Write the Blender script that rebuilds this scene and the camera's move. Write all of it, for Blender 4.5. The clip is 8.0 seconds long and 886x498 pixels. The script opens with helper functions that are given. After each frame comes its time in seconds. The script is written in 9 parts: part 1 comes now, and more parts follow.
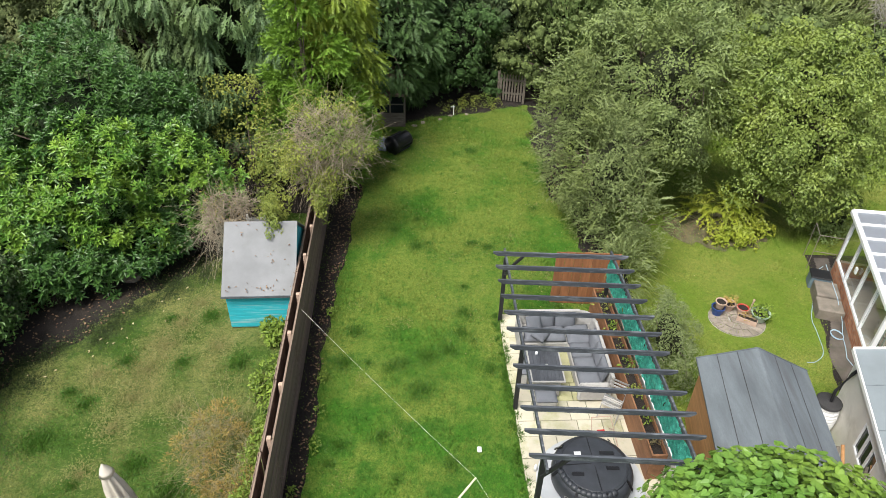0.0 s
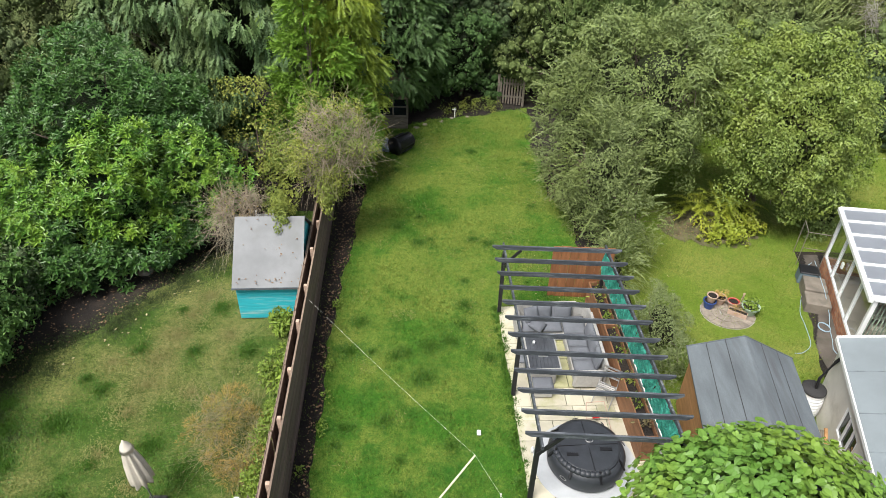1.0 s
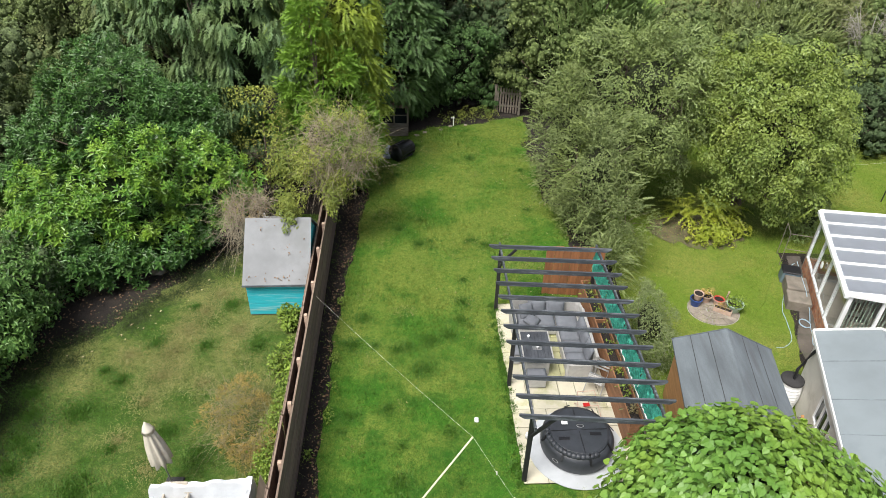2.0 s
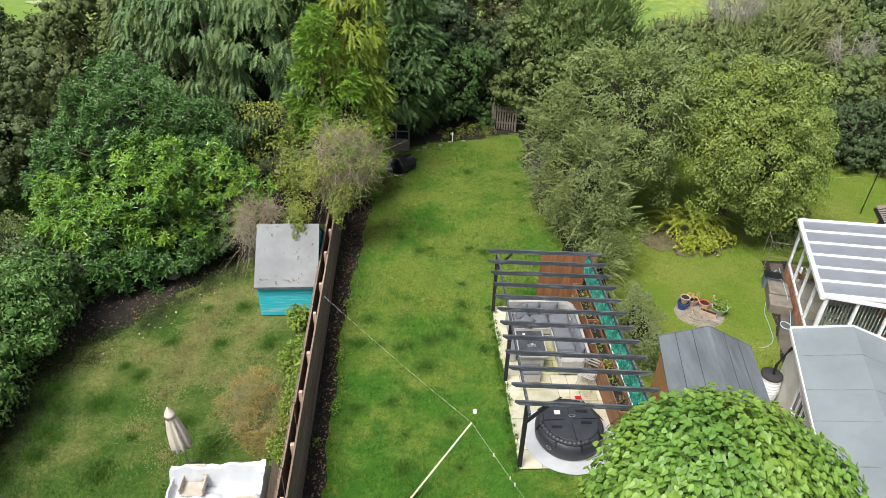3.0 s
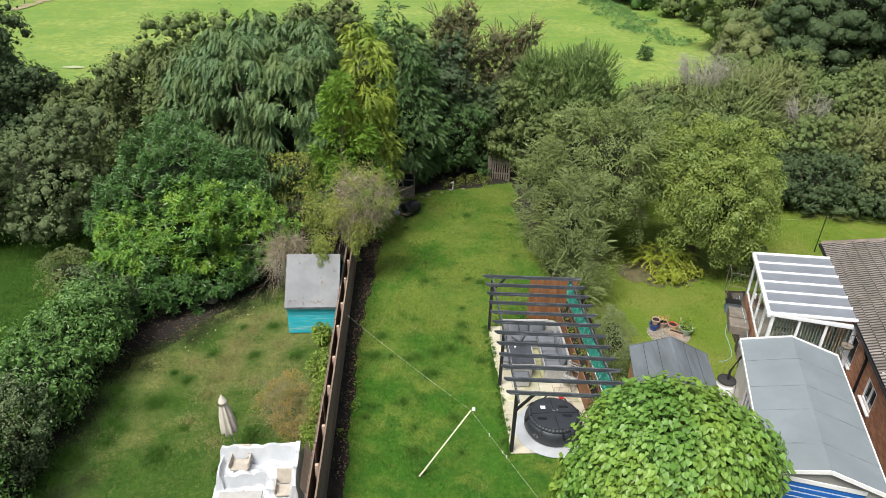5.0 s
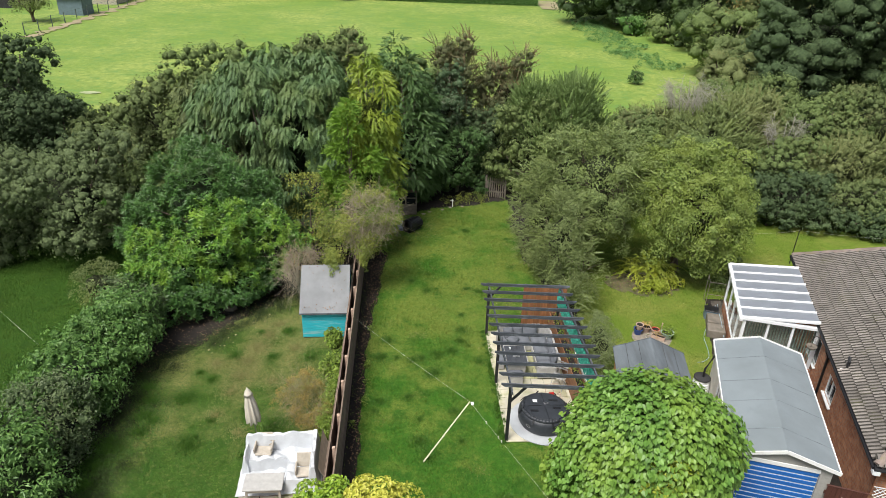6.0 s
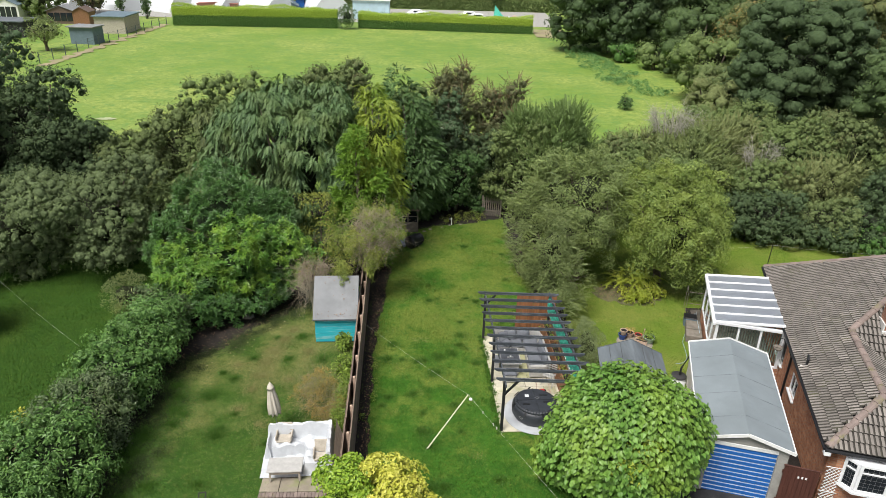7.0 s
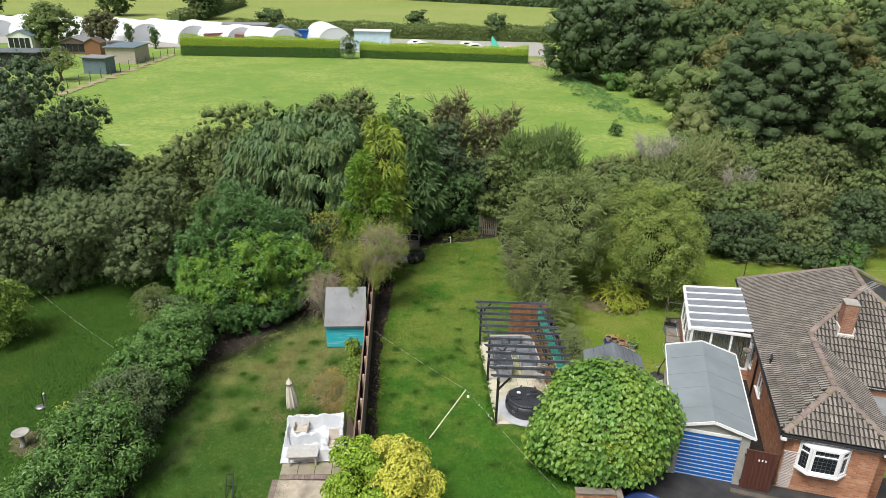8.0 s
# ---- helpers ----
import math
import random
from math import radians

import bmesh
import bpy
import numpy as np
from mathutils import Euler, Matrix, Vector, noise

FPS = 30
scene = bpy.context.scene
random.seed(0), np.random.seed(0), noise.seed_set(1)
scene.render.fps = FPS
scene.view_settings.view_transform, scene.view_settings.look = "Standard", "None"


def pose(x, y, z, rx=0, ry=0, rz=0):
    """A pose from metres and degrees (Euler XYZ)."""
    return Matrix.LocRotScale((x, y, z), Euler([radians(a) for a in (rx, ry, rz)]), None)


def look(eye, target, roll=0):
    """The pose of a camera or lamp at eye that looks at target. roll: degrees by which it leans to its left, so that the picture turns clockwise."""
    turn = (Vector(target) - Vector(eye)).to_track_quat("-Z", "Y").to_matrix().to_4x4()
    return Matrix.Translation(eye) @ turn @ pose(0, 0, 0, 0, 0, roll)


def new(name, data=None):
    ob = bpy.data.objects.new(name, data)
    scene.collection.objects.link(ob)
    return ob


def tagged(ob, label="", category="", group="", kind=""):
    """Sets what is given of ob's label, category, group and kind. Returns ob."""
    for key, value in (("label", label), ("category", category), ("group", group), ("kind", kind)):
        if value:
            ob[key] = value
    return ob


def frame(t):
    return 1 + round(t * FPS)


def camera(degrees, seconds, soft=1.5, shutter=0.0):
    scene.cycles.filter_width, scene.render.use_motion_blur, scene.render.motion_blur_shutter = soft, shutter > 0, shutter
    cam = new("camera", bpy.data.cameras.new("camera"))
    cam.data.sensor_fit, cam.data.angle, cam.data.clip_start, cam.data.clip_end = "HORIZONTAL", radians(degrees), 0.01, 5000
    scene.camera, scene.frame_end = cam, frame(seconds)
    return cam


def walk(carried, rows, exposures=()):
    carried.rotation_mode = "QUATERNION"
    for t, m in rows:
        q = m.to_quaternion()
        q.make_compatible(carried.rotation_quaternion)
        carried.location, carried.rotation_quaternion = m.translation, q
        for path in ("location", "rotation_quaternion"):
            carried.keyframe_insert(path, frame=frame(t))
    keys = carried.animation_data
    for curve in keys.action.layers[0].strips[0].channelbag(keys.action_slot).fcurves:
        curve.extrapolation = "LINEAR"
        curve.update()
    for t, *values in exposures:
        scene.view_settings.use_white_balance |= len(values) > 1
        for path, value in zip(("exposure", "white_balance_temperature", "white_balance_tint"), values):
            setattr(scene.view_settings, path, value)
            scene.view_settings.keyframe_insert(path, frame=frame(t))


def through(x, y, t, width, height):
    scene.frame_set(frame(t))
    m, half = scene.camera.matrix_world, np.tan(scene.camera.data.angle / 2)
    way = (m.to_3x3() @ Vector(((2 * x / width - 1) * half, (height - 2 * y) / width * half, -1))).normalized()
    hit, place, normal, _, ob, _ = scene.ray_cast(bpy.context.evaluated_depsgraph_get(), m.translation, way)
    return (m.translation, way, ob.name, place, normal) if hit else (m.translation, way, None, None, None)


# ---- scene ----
cam = camera(65.8, 8.0, soft=0.7)
PATH = [
    (0, (-0.046, -0.303, 12.699), (-0.039, 1.301, 11.504), 1.6),
    (0.5, (-0.007, -0.648, 12.813), (-0.005, 0.958, 11.62), 1.5),
    (1, (-0.044, -1.104, 12.881), (-0.041, 0.511, 11.701), 1.6),
    (1.5, (-0.067, -1.559, 13.046), (-0.061, 0.062, 11.875), 1.7),
    (2.8, (-0.067, -3.148, 13.474), (-0.059, -1.487, 12.359), 1.6),
    (3, (-0.125, -3.405, 13.512), (-0.114, -1.737, 12.409), 1.8),
    (3.5, (-0.18, -4.177, 13.71), (-0.167, -2.487, 12.641), 1.9),
    (4, (-0.206, -5.017, 13.946), (-0.195, -3.301, 12.918), 1.9),
    (4.5, (-0.217, -5.958, 14.194), (-0.207, -4.22, 13.205), 1.8),
    (5.8, (-0.373, -8.731, 15.161), (-0.359, -6.954, 14.244), 1.9),
    (6, (-0.363, -9.203, 15.321), (-0.35, -7.42, 14.415), 1.7),
    (6.5, (-0.425, -10.446, 15.703), (-0.41, -8.648, 14.828), 1.6),
    (7, (-0.467, -11.781, 16.092), (-0.45, -9.969, 15.247), 1.6),
    (7.5, (-0.497, -13.19, 16.478), (-0.478, -11.363, 15.664), 1.5),
    (8, (-0.527, -14.676, 16.812), (-0.508, -12.833, 16.034), 1.5),
]
walk(cam, [(t, look(eye, target, roll)) for t, eye, target, roll in PATH], exposures=[(0.0, 0.72), (4.5, 0.57), (8.0, 0.40)])

# ---- world and sun: a bright, thinly clouded day ----
world = bpy.data.worlds.new("world")
scene.world = world
world.use_nodes = True
wn, wl = world.node_tree.nodes, world.node_tree.links
sky = wn.new("ShaderNodeTexSky")
sky.sky_type = "NISHITA"
sky.sun_disc = False
SUN_EL, SUN_AZ = radians(61), radians(-142)
sky.sun_elevation, sky.sun_rotation = SUN_EL, SUN_AZ
sky.air_density, sky.dust_density, sky.ozone_density = 1.0, 3.0, 1.0
haze = wn.new("ShaderNodeHueSaturation")
haze.inputs["Saturation"].default_value = 0.45
wl.new(sky.outputs[0], haze.inputs["Color"])
wl.new(haze.outputs[0], wn["Background"].inputs["Color"])
wn["Background"].inputs["Strength"].default_value = 0.098
sun = new("sun", bpy.data.lights.new("sun", "SUN"))
sun.data.energy, sun.data.angle, sun.data.color = 3.5, radians(28), (1.0, 0.97, 0.92)
sun.matrix_world = look((0, 0, 40), (0 - math.sin(SUN_AZ) * math.cos(SUN_EL), 0 - math.cos(SUN_AZ) * math.cos(SUN_EL), 40 - math.sin(SUN_EL)))

# ---- materials ----
def node(nt, kind, **inputs):
    n = nt.nodes.new("ShaderNode" + kind)
    for key, value in inputs.items():
        n.inputs[key.replace("_", " ")].default_value = value
    return n


def rgb(c):
    return (c[0], c[1], c[2], 1.0)


def mix(nt, fac, a, b, mode="MIX"):
    n = nt.nodes.new("ShaderNodeMix")
    n.data_type, n.blend_type = "RGBA", mode
    for sock, v in ((n.inputs[0], fac), (n.inputs[6], a), (n.inputs[7], b)):
        if isinstance(v, bpy.types.NodeSocket):
            nt.links.new(v, sock)
        elif isinstance(v, (int, float)):
            sock.default_value = v
        else:
            sock.default_value = rgb(v)
    return n.outputs[2]


def ramp(nt, fac, lo, hi):
    n = nt.nodes.new("ShaderNodeMapRange")
    nt.links.new(fac, n.inputs[0])
    n.inputs[1].default_value, n.inputs[2].default_value = lo, hi
    return n.outputs[0]


def position(nt, scale=(1, 1, 1)):
    g = nt.nodes.new("ShaderNodeNewGeometry")
    m = nt.nodes.new("ShaderNodeMapping")
    m.inputs["Scale"].default_value = scale
    nt.links.new(g.outputs["Position"], m.inputs["Vector"])
    return m.outputs[0]


def local(nt, scale=(1, 1, 1), rot=(0, 0, 0)):
    g = nt.nodes.new("ShaderNodeTexCoord")
    m = nt.nodes.new("ShaderNodeMapping")
    m.inputs["Scale"].default_value = scale
    m.inputs["Rotation"].default_value = rot
    nt.links.new(g.outputs["Object"], m.inputs["Vector"])
    return m.outputs[0]


def noise_at(nt, vec, scale, detail=4.0, rough=0.55):
    n = node(nt, "TexNoise", Scale=scale, Detail=detail, Roughness=rough)
    nt.links.new(vec, n.inputs["Vector"])
    return n.outputs["Fac"]


def material(name):
    m = bpy.data.materials.new(name)
    m.use_nodes = True
    nt = m.node_tree
    b = nt.nodes["Principled BSDF"]
    return m, nt, b


def bump(nt, b, height, strength, distance):
    n = node(nt, "Bump", Strength=strength, Distance=distance)
    nt.links.new(height, n.inputs["Height"])
    nt.links.new(n.outputs[0], b.inputs["Normal"])


def plain(name, c, rough=0.6, metal=0.0, vary=0.25, scale=3.0, grain=40.0, relief=0.3, depth=0.004, stretch=(1, 1, 1), stain=None, spec=0.5, per=0.0):
    """A painted, wooden, stone or plastic surface: a base colour with broad patches, fine grain and a slight relief. per: how far alike pieces differ."""
    m, nt, b = material(name)
    p = position(nt, stretch)
    broad = noise_at(nt, p, scale)
    fine = noise_at(nt, p, grain, 3.0, 0.7)
    dark = tuple(v * (1 - vary) for v in c)
    light = tuple(min(1.0, v * (1 + vary * 0.8)) for v in c)
    col = mix(nt, ramp(nt, broad, 0.3, 0.7), dark, light)
    col = mix(nt, ramp(nt, fine, 0.35, 0.65), mix(nt, 0.35, col, dark), col)
    if stain:
        col = mix(nt, ramp(nt, noise_at(nt, p, scale * 0.7, 6.0, 0.65), 0.52, 0.72), col, stain)
    if per:
        o = nt.nodes.new("ShaderNodeObjectInfo")
        h = node(nt, "HueSaturation")
        mr = nt.nodes.new("ShaderNodeMapRange")
        nt.links.new(o.outputs["Random"], mr.inputs[0])
        mr.inputs[3].default_value, mr.inputs[4].default_value = 1 - per, 1 + per
        nt.links.new(mr.outputs[0], h.inputs["Value"])
        nt.links.new(col, h.inputs["Color"])
        col = h.outputs[0]
    nt.links.new(col, b.inputs["Base Color"])
    b.inputs["Roughness"].default_value, b.inputs["Metallic"].default_value = rough, metal
    b.inputs["Specular IOR Level"].default_value = spec
    if relief:
        bump(nt, b, fine, relief, depth)
    return m


MASS = {}


def leafy(name, a, b_, c=None, rough=0.5, through=0.25, patch=0.7, spec=0.4, even=0.12):
    """Leaves: every leaf has a shade between a and b, and whole branches drift towards c; even narrows the spread."""
    a, b_, c = (tuple(v * 0.86 for v in q) if q else None for q in (a, b_, c))
    mean = tuple((v + w) / 2 for v, w in zip(a, b_))
    a = tuple(v + (w - v) * even for v, w in zip(a, mean))
    b_ = tuple(v + (w - v) * even for v, w in zip(b_, mean))
    m, nt, b = material(name)
    g = nt.nodes.new("ShaderNodeNewGeometry")
    col = mix(nt, g.outputs["Random Per Island"], a, b_)
    if c:
        col = mix(nt, ramp(nt, noise_at(nt, position(nt), patch, 2.0), 0.45, 0.68), col, c)
    MASS[name] = (a, b_)
    nt.links.new(col, b.inputs["Base Color"])
    b.inputs["Roughness"].default_value = rough
    b.inputs["Specular IOR Level"].default_value = spec
    if through:
        t = node(nt, "BsdfTranslucent")
        bright = mix(nt, 1.0, col, (1.0, 1.0, 0.55), "MULTIPLY")
        nt.links.new(bright, t.inputs["Color"])
        s = nt.nodes.new("ShaderNodeMixShader")
        s.inputs[0].default_value = through * 0.6
        nt.links.new(b.outputs[0], s.inputs[1])
        nt.links.new(t.outputs[0], s.inputs[2])
        nt.links.new(s.outputs[0], nt.nodes["Material Output"].inputs["Surface"])
    return m


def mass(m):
    """Dark lumps deep inside a crown, their shade put into the colour, seen only through the gaps of the outer leaves.
    """
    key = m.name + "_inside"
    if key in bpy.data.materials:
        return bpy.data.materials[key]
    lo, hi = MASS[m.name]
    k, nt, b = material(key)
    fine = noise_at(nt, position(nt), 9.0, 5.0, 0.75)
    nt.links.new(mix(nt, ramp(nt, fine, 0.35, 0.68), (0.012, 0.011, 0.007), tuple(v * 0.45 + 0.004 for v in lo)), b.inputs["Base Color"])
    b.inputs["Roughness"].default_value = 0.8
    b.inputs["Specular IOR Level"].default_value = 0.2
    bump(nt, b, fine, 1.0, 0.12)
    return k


def turf(name, green, lush, straw, straw_at=(0.5, 0.75), lush_at=(0.55, 0.7), blades=False, patch=0.45, fleck=6.0, grain=30.0, deep=0.42, dry=None):
    """Mown grass: broad straw-coloured patches, dark lush tufts and a fine blade grain. dry: from which y to which y the turf dries out."""
    m, nt, b = material(name)
    p = position(nt)
    col = mix(nt, ramp(nt, noise_at(nt, p, 1.7, 4.0), 0.3, 0.7), tuple(v * 0.8 for v in green), green)
    parched = noise_at(nt, p, patch, 6.0, 0.62)
    rank = noise_at(nt, p, 0.95, 7.0, 0.68)
    if dry:
        xyz = nt.nodes.new("ShaderNodeSeparateXYZ")
        nt.links.new(p, xyz.inputs[0])
        for sign in (1, -1):
            add = node(nt, "Math")
            mr = nt.nodes.new("ShaderNodeMapRange")
            nt.links.new(xyz.outputs[1], mr.inputs[0])
            mr.inputs[1].default_value, mr.inputs[2].default_value = dry
            mr.inputs[3].default_value, mr.inputs[4].default_value = -0.13 * sign, 0.05 * sign
            nt.links.new(mr.outputs[0], add.inputs[0])
            nt.links.new(parched if sign > 0 else rank, add.inputs[1])
            if sign > 0:
                parched = add.outputs[0]
            else:
                rank = add.outputs[0]
    col = mix(nt, ramp(nt, parched, *straw_at), col, straw)
    col = mix(nt, ramp(nt, rank, *lush_at), col, lush)
    mid = noise_at(nt, p, fleck, 5.0, 0.7)
    col = mix(nt, ramp(nt, mid, 0.52, 0.70), col, mix(nt, 0.5, col, straw))
    col = mix(nt, ramp(nt, mid, 0.50, 0.33), col, mix(nt, 0.75, col, lush))
    if blades:
        g = nt.nodes.new("ShaderNodeNewGeometry")
        col = mix(nt, g.outputs["Random Per Island"], mix(nt, 0.42, col, (0.012, 0.040, 0.005)), mix(nt, 0.26, col, (0.28, 0.36, 0.08)))
    else:
        fine = noise_at(nt, p, grain, 6.0, 0.85)
        col = mix(nt, ramp(nt, fine, 0.38, 0.62), tuple(v * deep for v in green), col)
        bump(nt, b, fine, 0.8, 0.03)
    nt.links.new(col, b.inputs["Base Color"])
    b.inputs["Roughness"].default_value = 0.75
    b.inputs["Specular IOR Level"].default_value = 0.2
    return m


def bricks(name, c1, c2, mortar, turn):
    """Stretcher-bond brickwork on upright walls; turn lays the courses along the wall."""
    m, nt, b = material(name)
    v = local(nt, (1, 1, 1), turn)
    t = node(nt, "TexBrick", Color1=rgb(c1), Color2=rgb(c2), Mortar=rgb(mortar), Scale=1.0)
    t.inputs["Mortar Size"].default_value = 0.007
    t.inputs["Brick Width"].default_value, t.inputs["Row Height"].default_value = 0.225, 0.075
    nt.links.new(v, t.inputs["Vector"])
    broad = noise_at(nt, position(nt), 2.5, 5.0)
    col = mix(nt, ramp(nt, broad, 0.35, 0.7), t.outputs["Color"], mix(nt, 1.0, t.outputs["Color"], (0.7, 0.62, 0.6), "MULTIPLY"))
    nt.links.new(col, b.inputs["Base Color"])
    b.inputs["Roughness"].default_value = 0.85
    inv = node(nt, "Math")
    inv.operation = "SUBTRACT"
    inv.inputs[0].default_value = 1.0
    nt.links.new(t.outputs["Fac"], inv.inputs[1])
    bump(nt, b, inv.outputs[0], 0.6, 0.008)
    return m


def glassy(name, tint=(0.9, 0.95, 0.95), rough=0.02):
    m, nt, b = material(name)
    b.inputs["Base Color"].default_value = rgb(tint)
    b.inputs["Roughness"].default_value = rough
    b.inputs["Transmission Weight"].default_value = 1.0
    b.inputs["IOR"].default_value = 1.3
    return m


M = {}
M["lawn_mid"] = turf("mown_lawn", (0.060, 0.190, 0.014), (0.030, 0.125, 0.010), (0.225, 0.270, 0.050), (0.40, 0.60), (0.52, 0.66), dry=(1.0, 14.0))
M["lawn_mid_blade"] = turf("mown_lawn_blades", (0.060, 0.190, 0.014), (0.030, 0.125, 0.010), (0.225, 0.270, 0.050), (0.40, 0.60), (0.52, 0.66), blades=True, dry=(1.0, 14.0))
M["lawn_left"] = turf("dry_lawn", (0.066, 0.145, 0.017), (0.032, 0.105, 0.011), (0.28, 0.265, 0.095), (0.43, 0.63), (0.58, 0.73), dry=(4.5, 10.0))
M["lawn_left_blade"] = turf("dry_lawn_blades", (0.066, 0.145, 0.017), (0.032, 0.105, 0.011), (0.28, 0.265, 0.095), (0.43, 0.63), (0.58, 0.73), blades=True, dry=(4.5, 10.0))
M["lawn_right"] = turf("smooth_lawn", (0.165, 0.255, 0.027), (0.115, 0.215, 0.021), (0.28, 0.295, 0.07), (0.42, 0.64))
M["lawn_right_blade"] = turf("smooth_lawn_blades", (0.165, 0.255, 0.027), (0.115, 0.215, 0.021), (0.28, 0.295, 0.07), (0.42, 0.64), blades=True)
# The far-left lawn's shade is put into its darker greens.
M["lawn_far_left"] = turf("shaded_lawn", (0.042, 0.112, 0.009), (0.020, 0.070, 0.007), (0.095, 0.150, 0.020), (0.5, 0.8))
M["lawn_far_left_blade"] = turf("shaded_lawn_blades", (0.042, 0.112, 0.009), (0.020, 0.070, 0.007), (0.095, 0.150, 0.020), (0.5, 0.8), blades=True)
M["field"] = turf("meadow", (0.186, 0.292, 0.050), (0.098, 0.215, 0.058), (0.33, 0.37, 0.10), (0.44, 0.60), (0.50, 0.66), patch=0.06, fleck=0.33, grain=1.6, deep=0.72)
M["soil"] = plain("dark_soil", (0.020, 0.015, 0.012), 0.95, vary=0.5, scale=2.0, grain=25, relief=1.0, depth=0.05, stain=(0.038, 0.028, 0.019))
M["bark"] = plain("grey_brown_bark", (0.13, 0.10, 0.075), 0.9, vary=0.4, scale=4, grain=30, relief=0.8, depth=0.02, stretch=(1, 1, 0.3))
M["twig"] = plain("bleached_twigs", (0.33, 0.275, 0.195), 0.85, vary=0.35, scale=5, relief=0.2)
M["slab"] = plain("cream_paving_slab", (0.50, 0.465, 0.36), 0.8, vary=0.16, scale=1.8, grain=60, relief=0.3, depth=0.004, stain=(0.32, 0.32, 0.16), per=0.13)
M["dry_soil"] = plain("dry_leafy_soil", (0.135, 0.12, 0.060), 0.95, vary=0.5, scale=3.0, grain=22, relief=1.0, depth=0.04, stain=(0.085, 0.11, 0.03))
# Darker olive slabs for the strip between table and sofa.
M["slab_green"] = plain("olive_paving_slab", (0.40, 0.39, 0.22), 0.85, vary=0.2, scale=3.0, grain=50, relief=0.4, depth=0.005, stain=(0.22, 0.24, 0.07), per=0.1)
M["old_slab"] = plain("weathered_paving_slab", (0.27, 0.235, 0.18), 0.85, vary=0.3, scale=2.0, grain=50, relief=0.5, depth=0.006, stain=(0.22, 0.24, 0.10), per=0.15)
M["gravel"] = plain("pale_brown_gravel", (0.40, 0.345, 0.27), 0.9, vary=0.45, scale=2.2, grain=22, relief=1.0, depth=0.03)
M["asphalt"] = plain("dark_driveway", (0.034, 0.033, 0.034), 0.85, vary=0.55, scale=1.5, grain=90, relief=0.6, depth=0.01)
M["concrete"] = plain("grey_concrete", (0.34, 0.33, 0.30), 0.85, vary=0.25, scale=2.5, grain=50, relief=0.4, depth=0.006, stain=(0.22, 0.21, 0.19))
M["fence_in"] = plain("dark_brown_fence", (0.175, 0.118, 0.108), 0.8, vary=0.35, scale=2.5, grain=18, relief=0.5, depth=0.006, stretch=(3, 0.3, 6), per=0.2)
M["fence_out"] = plain("weathered_fence", (0.22, 0.16, 0.12), 0.85, vary=0.35, scale=2.5, grain=18, relief=0.5, depth=0.006, stretch=(3, 0.3, 6), per=0.18)
M["post_wood"] = plain("pale_fence_post", (0.50, 0.36, 0.27), 0.8, vary=0.25, scale=4)
M["pergola"] = plain("dark_grey_stained_timber", (0.058, 0.066, 0.078), 0.6, vary=0.4, scale=3.5, grain=16, relief=0.6, depth=0.005, stretch=(0.8, 5, 5), stain=(0.18, 0.195, 0.215), per=0.12)
M["pergola_post"] = plain("black_stained_timber", (0.018, 0.018, 0.02), 0.6, vary=0.3, scale=3, stretch=(3, 3, 0.6))
M["cedar"] = plain("red_brown_boards", (0.27, 0.115, 0.05), 0.65, vary=0.3, scale=3, grain=22, relief=0.4, depth=0.004, stretch=(4, 4, 0.5), per=0.12)
M["planter_wood"] = plain("brown_planter_timber", (0.24, 0.115, 0.055), 0.75, vary=0.35, scale=3, stretch=(3, 0.4, 3))
M["net_green"] = plain("green_netting", (0.10, 0.60, 0.47), 0.7, vary=0.45, scale=9, grain=60, relief=1.0, depth=0.03, stain=(0.04, 0.38, 0.29))
M["white_paint"] = plain("white_paint", (0.78, 0.78, 0.76), 0.5, vary=0.06, scale=3, relief=0.1, stain=(0.62, 0.61, 0.57))
M["white_plastic"] = plain("white_plastic", (0.79, 0.80, 0.81), 0.35, vary=0.04, scale=2, relief=0.0)
M["wall_white"] = plain("white_rendered_wall", (0.70, 0.68, 0.62), 0.85, vary=0.1, scale=2, grain=50, relief=0.4, depth=0.006, stain=(0.5, 0.48, 0.42))
M["felt_blue"] = plain("blue_grey_roofing_felt", (0.19, 0.22, 0.235), 0.85, vary=0.14, scale=0.9, grain=90, relief=0.3, depth=0.003, stain=(0.16, 0.188, 0.205))
M["felt_dark"] = plain("dark_grey_roofing_felt", (0.118, 0.136, 0.150), 0.85, vary=0.42, scale=1.1, grain=40, relief=0.5, depth=0.004, stretch=(2.5, 0.4, 1), stain=(0.08, 0.085, 0.092))
M["felt_pale"] = plain("pale_grey_roofing_felt", (0.215, 0.222, 0.228), 0.85, vary=0.2, scale=1.3, grain=80, relief=0.3, depth=0.003, stain=(0.17, 0.175, 0.17))
M["turquoise"] = plain("turquoise_painted_boards", (0.03, 0.44, 0.52), 0.6, vary=0.18, scale=3, grain=14, relief=0.3, depth=0.004, stretch=(0.5, 2, 9), stain=(0.36, 0.58, 0.58), per=0.08)
M["shed_wood"] = plain("honey_shed_cladding", (0.45, 0.24, 0.10), 0.7, vary=0.22, scale=3, grain=20, relief=0.4, depth=0.004, stretch=(0.6, 0.6, 5), per=0.1)
M["brick"] = bricks("orange_brick", (0.38, 0.15, 0.075), (0.58, 0.29, 0.155), (0.36, 0.28, 0.22), (radians(90), 0, 0))
M["brick_side"] = bricks("orange_brick_side", (0.38, 0.15, 0.075), (0.58, 0.29, 0.155), (0.36, 0.28, 0.22), (radians(-90), radians(-90), 0))
